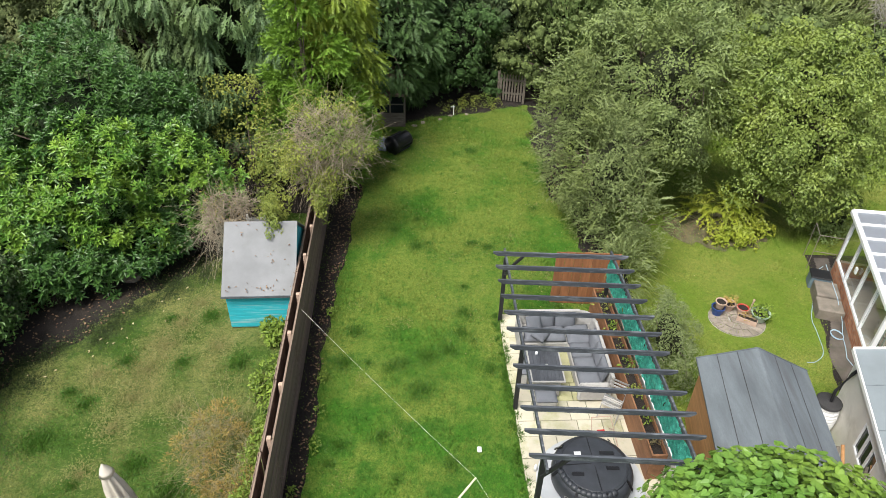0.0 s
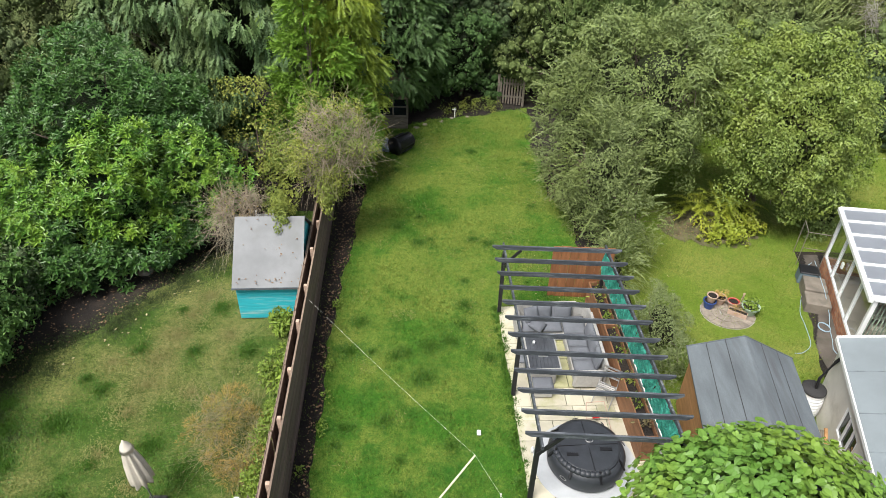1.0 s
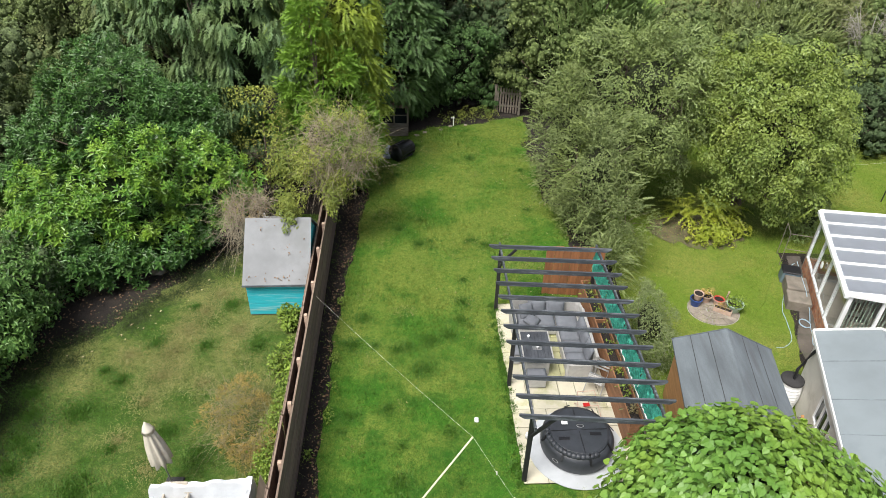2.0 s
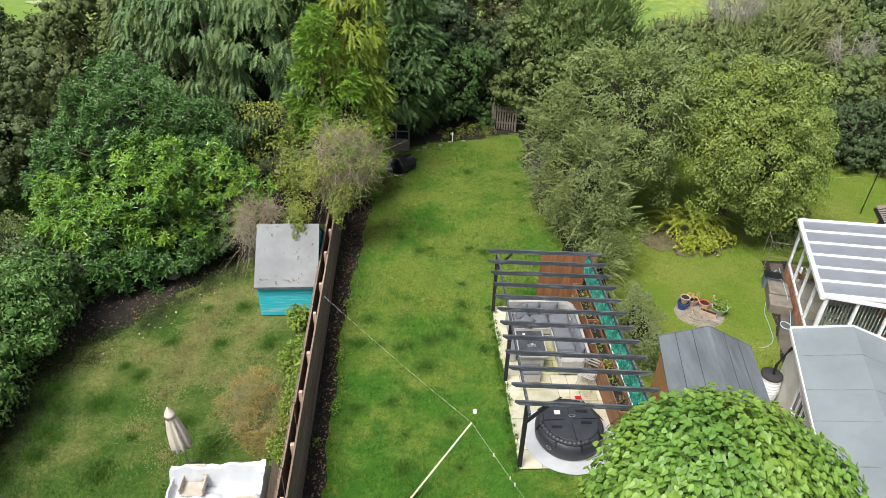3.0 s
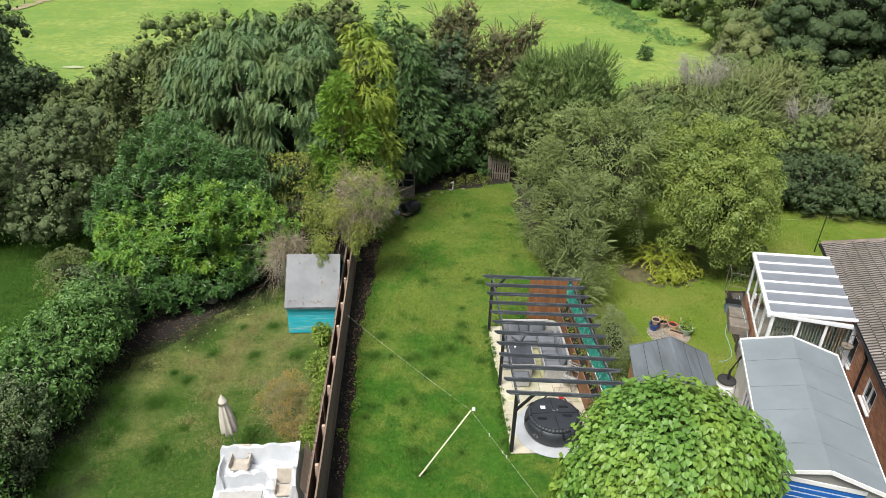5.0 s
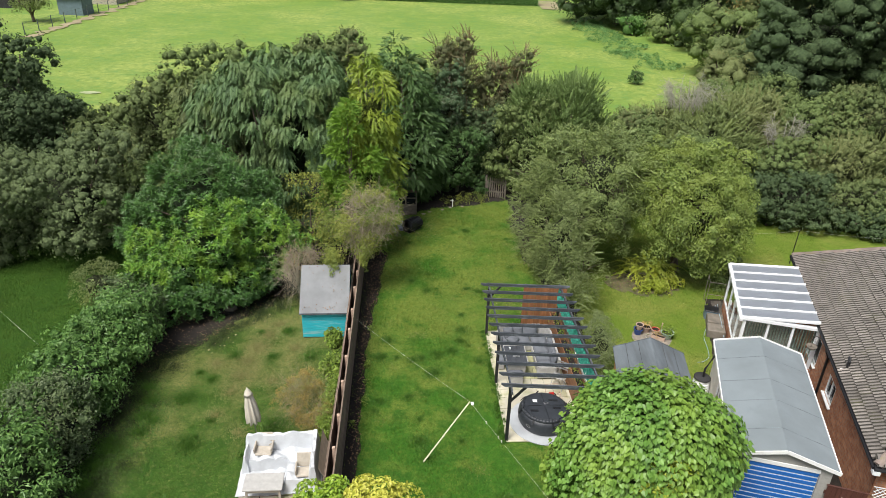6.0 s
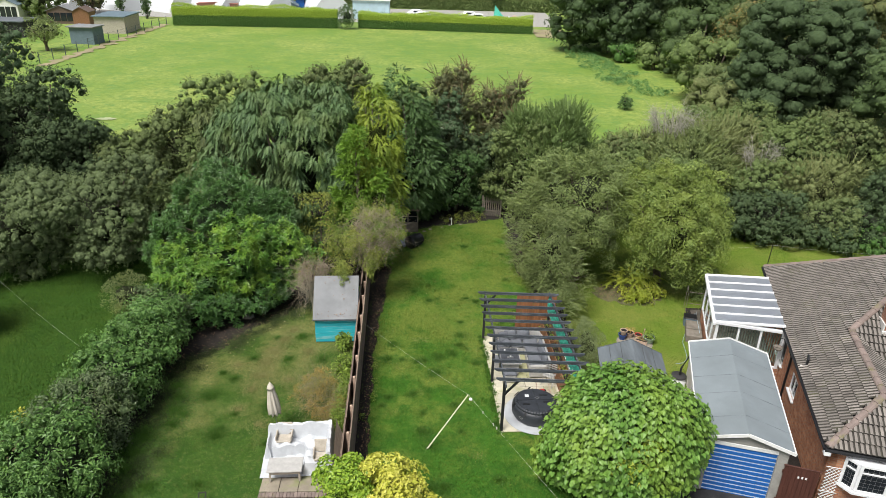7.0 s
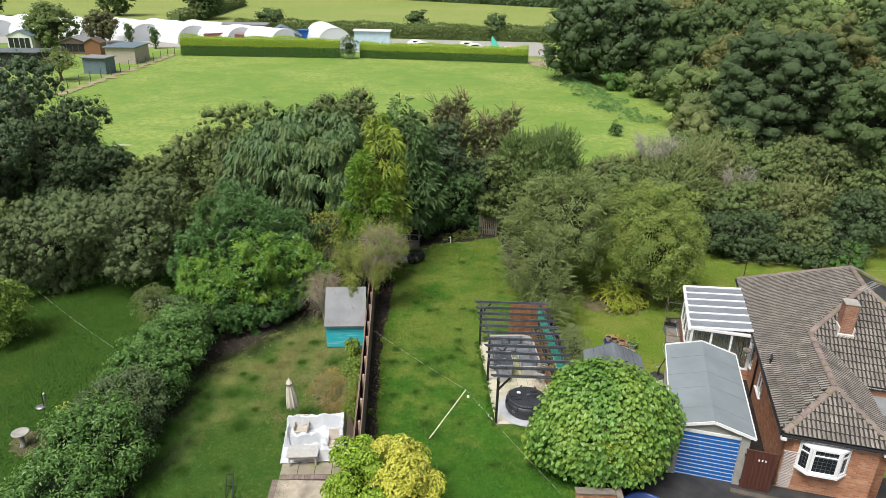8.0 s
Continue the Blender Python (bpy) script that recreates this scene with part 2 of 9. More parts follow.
M["tile"] = plain("brown_concrete_tile", (0.215, 0.192, 0.172), 0.85, vary=0.28, scale=1.6, grain=40, relief=0.5, depth=0.006, stain=(0.125, 0.108, 0.094), per=0.28)
M["ridge"] = plain("brown_ridge_tile", (0.22, 0.17, 0.15), 0.85, vary=0.25, scale=3, grain=40, relief=0.5, depth=0.006, stain=(0.19, 0.18, 0.08), per=0.15)
M["lead"] = plain("pale_flashing", (0.60, 0.59, 0.56), 0.6, vary=0.15)
M["door_blue"] = plain("blue_painted_steel", (0.018, 0.12, 0.40), 0.4, vary=0.1, scale=2, relief=0.1)
M["gate_brown"] = plain("dark_red_brown_paint", (0.085, 0.032, 0.022), 0.5, vary=0.2, scale=3, stretch=(3, 3, 0.4))
M["black_plastic"] = plain("black_plastic", (0.012, 0.012, 0.014), 0.4, vary=0.2, scale=5, relief=0.1)
M["tub"] = plain("charcoal_vinyl", (0.034, 0.038, 0.046), 0.5, vary=0.25, scale=5, grain=25, relief=0.3, depth=0.006)
M["mat_grey"] = plain("pale_grey_mat", (0.42, 0.44, 0.46), 0.7, vary=0.12, scale=3)
M["cushion"] = plain("grey_cushion_fabric", (0.155, 0.165, 0.185), 0.95, vary=0.12, scale=4, grain=70, relief=0.4, depth=0.006)
M["rattan"] = plain("pale_grey_rattan", (0.42, 0.41, 0.39), 0.8, vary=0.15, scale=6, grain=90, relief=0.8, depth=0.008)
M["table_dark"] = plain("dark_grey_table_slats", (0.070, 0.076, 0.088), 0.55, vary=0.3, scale=4, grain=30)
M["parasol"] = plain("cream_canvas", (0.58, 0.53, 0.45), 0.9, vary=0.12, scale=4, grain=60, relief=0.3)
M["sheet"] = plain("white_dust_sheet", (0.54, 0.56, 0.585), 0.42, vary=0.12, scale=2.5, grain=12, relief=0.3, depth=0.02)
M["wicker"] = plain("beige_wicker", (0.43, 0.385, 0.32), 0.85, vary=0.2, scale=6, grain=80, relief=0.6, depth=0.006)
M["terracotta"] = plain("faded_terracotta", (0.50, 0.36, 0.28), 0.8, vary=0.2, scale=6)
M["blue_glaze"] = plain("blue_glazed_pot", (0.03, 0.07, 0.25), 0.3, vary=0.2, scale=6, relief=0.1)
M["red_glaze"] = plain("red_pot", (0.42, 0.015, 0.012), 0.4, vary=0.2, scale=6)
M["green_glaze"] = plain("pale_green_pot", (0.40, 0.52, 0.42), 0.4, vary=0.12, scale=6)
M["stone_grey"] = plain("grey_brown_stone", (0.25, 0.215, 0.175), 0.9, vary=0.3, scale=5, grain=40, relief=0.6, depth=0.01, per=0.18)
M["hose"] = plain("pale_blue_hose", (0.30, 0.42, 0.50), 0.4, vary=0.1)
M["rope"] = plain("pale_cord", (0.66, 0.66, 0.60), 0.7, vary=0.1)
M["pole"] = plain("pale_timber_pole", (0.62, 0.60, 0.42), 0.7, vary=0.15, scale=5)
M["old_wood"] = plain("silvered_timber", (0.19, 0.165, 0.135), 0.85, vary=0.3, scale=4, stretch=(1, 1, 5))
M["dark_shed"] = plain("dark_brown_shed_boards", (0.13, 0.09, 0.07), 0.8, vary=0.3, scale=3, stretch=(0.5, 0.5, 6), per=0.15)
M["metal"] = plain("dull_steel", (0.42, 0.42, 0.42), 0.4, 0.8, vary=0.15)
M["dark_glass"] = plain("dark_window_glass", (0.02, 0.025, 0.03), 0.08, vary=0.3, scale=1.5, relief=0.0)
M["glass"] = glassy("window_glass")
M["roof_sheet"] = plain("pale_polycarbonate_roof", (0.285, 0.305, 0.345), 0.4, vary=0.10, scale=2, relief=0.05, stain=(0.22, 0.235, 0.265))
M["blind"] = plain("slatted_blind", (0.20, 0.24, 0.19), 0.7, vary=0.35, scale=3)
M["polytunnel"] = plain("white_polythene", (0.70, 0.72, 0.74), 0.4, vary=0.06, scale=0.3, relief=0.1)
M["rust_red"] = plain("red_brown_sheeting", (0.36, 0.16, 0.12), 0.7, vary=0.2, scale=0.6)
M["slate_blue"] = plain("slate_blue_boards", (0.12, 0.17, 0.20), 0.7, vary=0.15, scale=2)
M["car_white"] = plain("white_car_paint", (0.75, 0.76, 0.77), 0.25, vary=0.03, relief=0.0)
M["tarp"] = plain("grey_blue_tarpaulin", (0.30, 0.34, 0.42), 0.6, vary=0.3, scale=5, grain=14, relief=0.6, depth=0.04)
M["straw"] = plain("dry_straw_grass", (0.30, 0.25, 0.15), 0.9, vary=0.3, scale=0.5, grain=8, relief=0.5, depth=0.05, stain=(0.22, 0.25, 0.08))
M["bare"] = plain("pale_bare_patch", (0.33, 0.36, 0.20), 0.9, vary=0.2, scale=0.5)
M["far_field"] = turf("pale_pasture", (0.29, 0.37, 0.085), (0.24, 0.33, 0.07), (0.37, 0.39, 0.13), (0.4, 0.7), patch=0.03)
M["steel_dark"] = plain("thin_dark_steel", (0.06, 0.08, 0.08), 0.6)
# foliage
M["laurel"] = leafy("laurel_leaves", (0.032, 0.105, 0.018), (0.114, 0.239, 0.049), (0.069, 0.162, 0.029), 0.42, 0.15, spec=0.5)
M["laurel_mid"] = leafy("bright_laurel_leaves", (0.054, 0.170, 0.020), (0.205, 0.392, 0.054), (0.254, 0.413, 0.047), 0.38, 0.18, spec=0.5, patch=1.6)
M["cypress"] = leafy("cypress_sprays", (0.045, 0.099, 0.036), (0.159, 0.264, 0.094), (0.124, 0.184, 0.052), 0.6, 0.14)
M["cypress_olive"] = leafy("olive_cypress_sprays", (0.044, 0.072, 0.020), (0.178, 0.218, 0.066), None, 0.6, 0.12)
M["thuja"] = leafy("bright_conifer_sprays", (0.090, 0.190, 0.018), (0.224, 0.381, 0.039), (0.146, 0.280, 0.022), 0.6, 0.18, even=0.5)
M["golden"] = leafy("golden_conifer_sprays", (0.138, 0.215, 0.018), (0.363, 0.440, 0.044), (0.165, 0.259, 0.022), 0.55, 0.2, even=0.45)
M["fir"] = leafy("dark_fir_sprays", (0.032, 0.073, 0.023), (0.127, 0.240, 0.061), (0.072, 0.138, 0.036), 0.6, 0.12, even=0.4)
M["brownleaf"] = leafy("yellowing_leaves", (0.110, 0.149, 0.026), (0.441, 0.480, 0.091), (0.156, 0.227, 0.045), 0.6, 0.25, even=0.35)
M["apple"] = leafy("apple_leaves", (0.101, 0.168, 0.027), (0.314, 0.403, 0.095), (0.246, 0.314, 0.062), 0.45, 0.25, patch=0.9, even=0.22)
M["apple_grey"] = leafy("dull_apple_leaves", (0.084, 0.129, 0.036), (0.291, 0.370, 0.123), (0.202, 0.263, 0.073), 0.5, 0.2, even=0.22)
M["willow"] = leafy("grey_willow_leaves", (0.085, 0.12, 0.040), (0.32, 0.39, 0.17), (0.19, 0.24, 0.08), 0.55, 0.22, patch=1.4, even=0.4)
M["silver"] = leafy("grey_green_leaves", (0.091, 0.128, 0.038), (0.289, 0.357, 0.133), (0.192, 0.245, 0.066), 0.55, 0.2, even=0.22)
M["hedge"] = leafy("hedge_leaves", (0.043, 0.124, 0.026), (0.194, 0.346, 0.081), (0.119, 0.232, 0.054), 0.45, 0.2, patch=0.9, even=0.2)
M["hedge_dark"] = leafy("dark_shrub_leaves", (0.048, 0.089, 0.037), (0.186, 0.250, 0.106), (0.122, 0.165, 0.064), 0.45, 0.15, even=0.4)
M["catalpa"] = leafy("broad_green_leaves", (0.081, 0.193, 0.026), (0.202, 0.372, 0.067), (0.235, 0.360, 0.050), 0.46, 0.22, patch=0.55, spec=0.4)
M["gold_shrub"] = leafy("golden_green_leaves", (0.156, 0.300, 0.024), (0.396, 0.540, 0.060), None, 0.45, 0.28)
M["gold_shrub_y"] = leafy("golden_yellow_leaves", (0.408, 0.444, 0.042), (0.720, 0.684, 0.132), None, 0.45, 0.28)
M["oak"] = leafy("woodland_leaves", (0.034, 0.066, 0.029), (0.153, 0.221, 0.094), (0.086, 0.122, 0.052), 0.5, 0.15, spec=0.15, patch=0.3, even=0.72)
M["greyleaf"] = leafy("grey_brown_leaves", (0.077, 0.114, 0.049), (0.267, 0.341, 0.150), (0.176, 0.231, 0.092), 0.6, 0.15, spec=0.15, patch=0.8, even=0.72)
M["sallow"] = leafy("upright_willow_leaves", (0.070, 0.123, 0.036), (0.266, 0.378, 0.119), (0.168, 0.252, 0.077), 0.5, 0.18, patch=0.5, even=0.6)
M["oak_mid"] = leafy("green_woodland_leaves", (0.040, 0.077, 0.028), (0.172, 0.248, 0.089), (0.112, 0.156, 0.057), 0.5, 0.18, spec=0.15, patch=0.3, even=0.72)
M["oak_autumn"] = leafy("turning_woodland_leaves", (0.071, 0.101, 0.033), (0.262, 0.291, 0.106), (0.309, 0.227, 0.084), 0.5, 0.2, spec=0.15, patch=0.35, even=0.72)
M["oak_light"] = leafy("lighter_woodland_leaves", (0.077, 0.127, 0.042), (0.285, 0.372, 0.124), (0.186, 0.229, 0.081), 0.5, 0.2, spec=0.15, patch=0.35, even=0.72)
M["bramble"] = leafy("bramble_leaves", (0.073, 0.110, 0.036), (0.269, 0.341, 0.129), (0.183, 0.193, 0.084), 0.55, 0.2, spec=0.15, patch=0.4, even=0.72)
M["rowan_red"] = leafy("reddening_leaves", (0.075, 0.119, 0.042), (0.268, 0.251, 0.131), (0.225, 0.152, 0.090), 0.5, 0.2, spec=0.15, patch=0.8, even=0.72)
M["purple"] = leafy("dark_holly_leaves", (0.041, 0.084, 0.039), (0.165, 0.254, 0.115), (0.134, 0.121, 0.072), 0.45, 0.12, even=0.72)
M["topclip"] = leafy("clipped_hedge_leaves", (0.210, 0.350, 0.035), (0.595, 0.735, 0.105), None, 0.55, 0.2, even=0.5)
M["weed"] = leafy("fresh_green_weeds", (0.082, 0.151, 0.016), (0.316, 0.442, 0.071), None, 0.5, 0.25)
M["fern"] = leafy("yellow_green_fern", (0.207, 0.262, 0.025), (0.511, 0.535, 0.067), (0.292, 0.365, 0.037), 0.5, 0.25)
M["dry"] = leafy("dry_straw_stems", (0.30, 0.20, 0.055), (0.58, 0.42, 0.14), (0.24, 0.27, 0.06), 0.7, 0.2, patch=1.6)
M["litter"] = leafy("fallen_leaves", (0.13, 0.07, 0.04), (0.36, 0.24, 0.14), None, 0.8, 0.0)
M["litter_pale"] = leafy("pale_fallen_leaves", (0.30, 0.25, 0.13), (0.55, 0.48, 0.28), None, 0.8, 0.0)
M["tuft"] = leafy("lush_grass_tufts", (0.035, 0.11, 0.010), (0.10, 0.22, 0.02), None, 0.6, 0.2)
M["path"] = plain("brown_grey_path_slabs", (0.10, 0.085, 0.07), 0.85, vary=0.35, scale=2.5, grain=40, relief=0.5, depth=0.006, stain=(0.06, 0.06, 0.04))
# Dark olive blades: shade along the dry lawn's edge, put into their colour.
M["shade_grass"] = leafy("shade_dark_grass", (0.022, 0.040, 0.009), (0.060, 0.090, 0.020), None, 0.7, 0.1)
M["tan"] = leafy("tan_seeding_stems", (0.111, 0.150, 0.048), (0.352, 0.397, 0.162), (0.234, 0.247, 0.102), 0.6, 0.15, spec=0.15, patch=0.5, even=0.72)
M["nettle"] = leafy("nettle_leaves", (0.09, 0.22, 0.06), (0.20, 0.36, 0.11), None, 0.6, 0.2)
M["step_stone"] = plain("grimy_stone_step", (0.19, 0.165, 0.135), 0.9, vary=0.35, scale=3.0, grain=40, relief=0.5, depth=0.008, stain=(0.11, 0.10, 0.08))
# Dark tone for channel dirt, and for shade painted on roll sides and lips.
M["tile_grime_shade"] = plain("grimy_and_shaded_tile_faces", (0.062, 0.056, 0.048), 0.9, vary=0.4, scale=2.0, grain=40, relief=0.4, depth=0.005, stain=(0.085, 0.085, 0.045))
M["brick_dark"] = bricks("weathered_brick", (0.27, 0.115, 0.07), (0.36, 0.17, 0.10), (0.30, 0.25, 0.21), (radians(90), 0, 0))
M["brick_dark_side"] = bricks("weathered_brick_side", (0.27, 0.115, 0.07), (0.36, 0.17, 0.10), (0.30, 0.25, 0.21), (radians(-90), radians(-90), 0))
M["felt_lap"] = plain("grimy_felt_lap", (0.165, 0.195, 0.21), 0.85, vary=0.4, scale=4, grain=60, relief=0.3, depth=0.004, stain=(0.20, 0.235, 0.255))
M["thatch"] = leafy("dry_thatch", (0.18, 0.185, 0.05), (0.33, 0.32, 0.13), None, 0.8, 0.1)
# light passes through the ribbed roof sheets
nt_ = M["roof_sheet"].node_tree
tr_ = node(nt_, "BsdfTranslucent", Color=(0.75, 0.8, 0.85, 1.0))
mx_ = nt_.nodes.new("ShaderNodeMixShader")
mx_.inputs[0].default_value = 0.4
nt_.links.new(nt_.nodes["Principled BSDF"].outputs[0], mx_.inputs[1])
nt_.links.new(tr_.outputs[0], mx_.inputs[2])
nt_.links.new(mx_.outputs[0], nt_.nodes["Material Output"].inputs["Surface"])
M["pale_blue"] = plain("pale_blue_panels", (0.50, 0.66, 0.74), 0.5, vary=0.12, scale=1.5)
M["pale_twig"] = plain("bleached_dead_wood", (0.34, 0.32, 0.27), 0.85, vary=0.3, scale=5, relief=0.2)
M["young_shoot"] = leafy("yellow_young_shoots", (0.20, 0.28, 0.02), (0.36, 0.42, 0.05), None, 0.5, 0.25)

# ---- building helpers ----
def finish(name, bm, mat, parent=None, label="", smooth=False):
    me = bpy.data.meshes.new(name)
    bm.normal_update()
    bm.to_mesh(me)
    bm.free()
    for m in mat if isinstance(mat, (list, tuple)) else [mat]:
        me.materials.append(m)
    if smooth:
        for p in me.polygons:
            p.use_smooth = True
    ob = new(name, me)
    if parent is not None:
        ob.parent = parent
    if label:
        ob["label"] = label
    return ob


def part(name, bm, mat, parent, label="", smooth=False):
    return finish(name, bm, mat, parent, label, smooth)


def thing(name, label, category, m=None, group="", kind=""):
    ob = new(name)
    ob.empty_display_size = 0.2
    if m is not None:
        ob.matrix_basis = m
    return tagged(ob, label, category, group, kind)


def box(bm, x0, x1, y0, y1, z0, z1, bevel=0.0, m=None, mat=0):
    r = bmesh.ops.create_cube(bm, size=1.0)
    vs = r["verts"]
    for v in vs:
        v.co = Vector(((x0 + x1) / 2 + v.co.x * (x1 - x0), (y0 + y1) / 2 + v.co.y * (y1 - y0), (z0 + z1) / 2 + v.co.z * (z1 - z0)))
        if m is not None:
            v.co = m @ v.co
    fs = {f for v in vs for f in v.link_faces}
    for f in fs:
        f.material_index = mat
    if bevel:
        es = list({e for v in vs for e in v.link_edges})
        bmesh.ops.bevel(bm, geom=es, offset=bevel, segments=1, affect="EDGES", profile=0.5)
    return vs


def boxed(x0, x1, y0, y1, z0, z1, bevel=0.0, m=None):
    bm = bmesh.new()
    box(bm, x0, x1, y0, y1, z0, z1, bevel, m)
    return bm


def beam(bm, a, b, w, h, bevel=0.0):
    """A squared bar from a to b, w across and h deep."""
    a, b = Vector(a), Vector(b)
    d = b - a
    q = d.to_track_quat("Y", "Z").to_matrix().to_4x4()
    return box(bm, -w / 2, w / 2, 0, d.length, -h / 2, h / 2, bevel, Matrix.Translation(a) @ q)


def tube(bm, pts, radii, n=8, caps=True):
    """A round tapering limb along pts."""
    pts = [Vector(p) for p in pts]
    rings = []
    for i, p in enumerate(pts):
        d = (pts[min(i + 1, len(pts) - 1)] - pts[max(i - 1, 0)]).normalized()
        s = d.orthogonal().normalized() if abs(d.z) > 0.9 else d.cross(Vector((0, 0, 1))).normalized()
        t = d.cross(s)
        r = radii[i] if isinstance(radii, (list, tuple)) else radii
        rings.append([bm.verts.new(p + (s * math.cos(a) + t * math.sin(a)) * r) for a in [2 * math.pi * k / n for k in range(n)]])
    for a, b in zip(rings, rings[1:]):
        for k in range(n):
            bm.faces.new((a[k], a[(k + 1) % n], b[(k + 1) % n], b[k]))
    if caps and n > 2:
        bm.faces.new(rings[0][::-1])
        bm.faces.new(rings[-1])
    return rings


def lathe(bm, profile, n=24, m=None, close=False):
    """A turned form from (radius, height) pairs."""
    rings = []
    for r, z in profile:
        ring = []
        for k in range(n):
            a = 2 * math.pi * k / n
            co = Vector((r * math.cos(a), r * math.sin(a), z))
            ring.append(bm.verts.new(m @ co if m is not None else co))
        rings.append(ring)
    for a, b in zip(rings, rings[1:]):
        for k in range(n):
            bm.faces.new((a[k], a[(k + 1) % n], b[(k + 1) % n], b[k]))
    if close:
        bm.faces.new(rings[0][::-1])
        bm.faces.new(rings[-1])
    return rings


def prism(bm, outline, z0, z1, mat=0):
    """An upright slab over a flat outline (counter-clockwise)."""
    lo = [bm.verts.new((x, y, z0)) for x, y in outline]
    hi = [bm.verts.new((x, y, z1)) for x, y in outline]
    n = len(outline)
    fs = [bm.faces.new(hi), bm.faces.new(lo[::-1])]
    for k in range(n):
        fs.append(bm.faces.new((lo[k], lo[(k + 1) % n], hi[(k + 1) % n], hi[k])))
    for f in fs:
        f.material_index = mat


def slab_faces(bm, top, thick, down=Vector((0, 0, -1)), mat=0):
    """A plate of some thickness under a polygon in space."""
    a = [bm.verts.new(p) for p in top]
    b = [bm.verts.new(Vector(p) + down * thick) for p in top]
    n = len(a)
    fs = [bm.faces.new(a), bm.faces.new(b[::-1])]
    for k in range(n):
        fs.append(bm.faces.new((b[k], b[(k + 1) % n], a[(k + 1) % n], a[k])))
    for f in fs:
        f.material_index = mat


def raw_mesh(name, verts, faces, mat, parent=None, smooth=False):
    """A mesh from arrays: verts (n, 3), faces (m, 3) or (m, 4)."""
    verts, faces = np.asarray(verts, np.float32), np.asarray(faces, np.int32)
    me = bpy.data.meshes.new(name)
    k = faces.shape[1]
    me.vertices.add(len(verts))
    me.vertices.foreach_set("co", verts.ravel())
    me.loops.add(faces.size)
    me.loops.foreach_set("vertex_index", faces.ravel())
    me.polygons.add(len(faces))
    me.polygons.foreach_set("loop_start", np.arange(0, faces.size, k, dtype=np.int32))
    me.polygons.foreach_set("loop_total", np.full(len(faces), k, np.int32))
    me.polygons.foreach_set("use_smooth", np.full(len(faces), smooth))
    me.update(calc_edges=True)
    for m in mat if isinstance(mat, (list, tuple)) else [mat]:
        me.materials.append(m)
    ob = new(name, me)
    if parent is not None:
        ob.parent = parent
    return ob


def unit(a):
    return a / np.maximum(np.linalg.norm(a, axis=-1, keepdims=True), 1e-9)


RNG = np.random.default_rng(7)


def drop_z(x, y):
    """The lie of the land: the gardens beyond the planter step down by half a metre."""
    def s(a, b, v):
        t = np.clip((v - a) / (b - a), 0, 1)
        return t * t * (3 - 2 * t)
    x, y = np.asarray(x, float), np.asarray(y, float)
    return -0.5 * s(5.0, 5.7, x) * (1 - s(32, 60, y))


def leaves(name, base, axis, normal, length, width, mat, parent, fold=0.15, bend=0.1):
    """Many small leaves in one mesh, each a folded blade of two triangles."""
    n = len(base)
    length, width = np.broadcast_to(length, (n,))[:, None], np.broadcast_to(width, (n,))[:, None]
    axis = unit(axis)
    side = unit(np.cross(axis, normal))
    up = np.cross(side, axis)
    mid = base + axis * length * 0.45
    v = np.empty((n, 4, 3))
    v[:, 0] = base
    v[:, 1] = mid + side * width * 0.5 + up * width * fold
    v[:, 2] = base + axis * length - np.array([0, 0, 1.0]) * length * bend
    v[:, 3] = mid - side * width * 0.5 + up * width * fold
    i = np.arange(n)[:, None] * 4
    f = np.concatenate([i + [0, 1, 2], i + [0, 2, 3]])
    return raw_mesh(name, v.reshape(-1, 3), f, mat, parent)


def shell(blobs, density, lump=0.12, rng=RNG, low=0.0, inner=0.0, scale=1.0):
    """Points spread over a union of ellipsoids (x, y, z, rx, ry, rz), with their outward ways; the hidden ones inside are left out."""
    P, N = [], []
    for k, (x, y, z, rx, ry, rz) in enumerate(blobs):
        c, r = np.array([x, y, z]), np.array([rx, ry, rz])
        area = 4 * np.pi * (((rx * ry) ** 1.6 + (rx * rz) ** 1.6 + (ry * rz) ** 1.6) / 3) ** (1 / 1.6)
        n = int(area * density)
        d = unit(rng.normal(size=(n, 3)))
        wob = np.zeros(n)
        for _ in range(4):
            w, ph = rng.normal(size=3) * 3.0, rng.uniform(0, 6.28)
            wob += np.sin(d @ w + ph) / 4
        rad = 1 + lump * wob + rng.uniform(-0.10, 0.05, n) - inner * rng.uniform(0, 1, n) ** 2
        p = c + d * r * rad[:, None]
        keep = p[:, 2] > low + 0.05
        for j, (X, Y, Z, RX, RY, RZ) in enumerate(blobs):
            if j != k:
                q = (p - (X, Y, Z)) / (RX, RY, RZ)
                keep &= (q * q).sum(1) > 0.66
        back = (d[:, 1] > 0.25) & (d[:, 2] < 0.4) & (rng.uniform(0, 1, n) > 0.4)
        keep &= ~back
        P.append(p[keep])
        N.append(unit(d / r)[keep])
    return np.concatenate(P), np.concatenate(N)


def lump_form(level):
    b = bmesh.new()
    bmesh.ops.create_icosphere(b, subdivisions=level, radius=1.0)
    b.verts.index_update()
    form = np.array([v.co[:] for v in b.verts]), np.array([[v.index for v in f.verts] for f in b.faces])
    b.free()
    return form


LUMP = lump_form(2)
LUMP_LOW = lump_form(1)


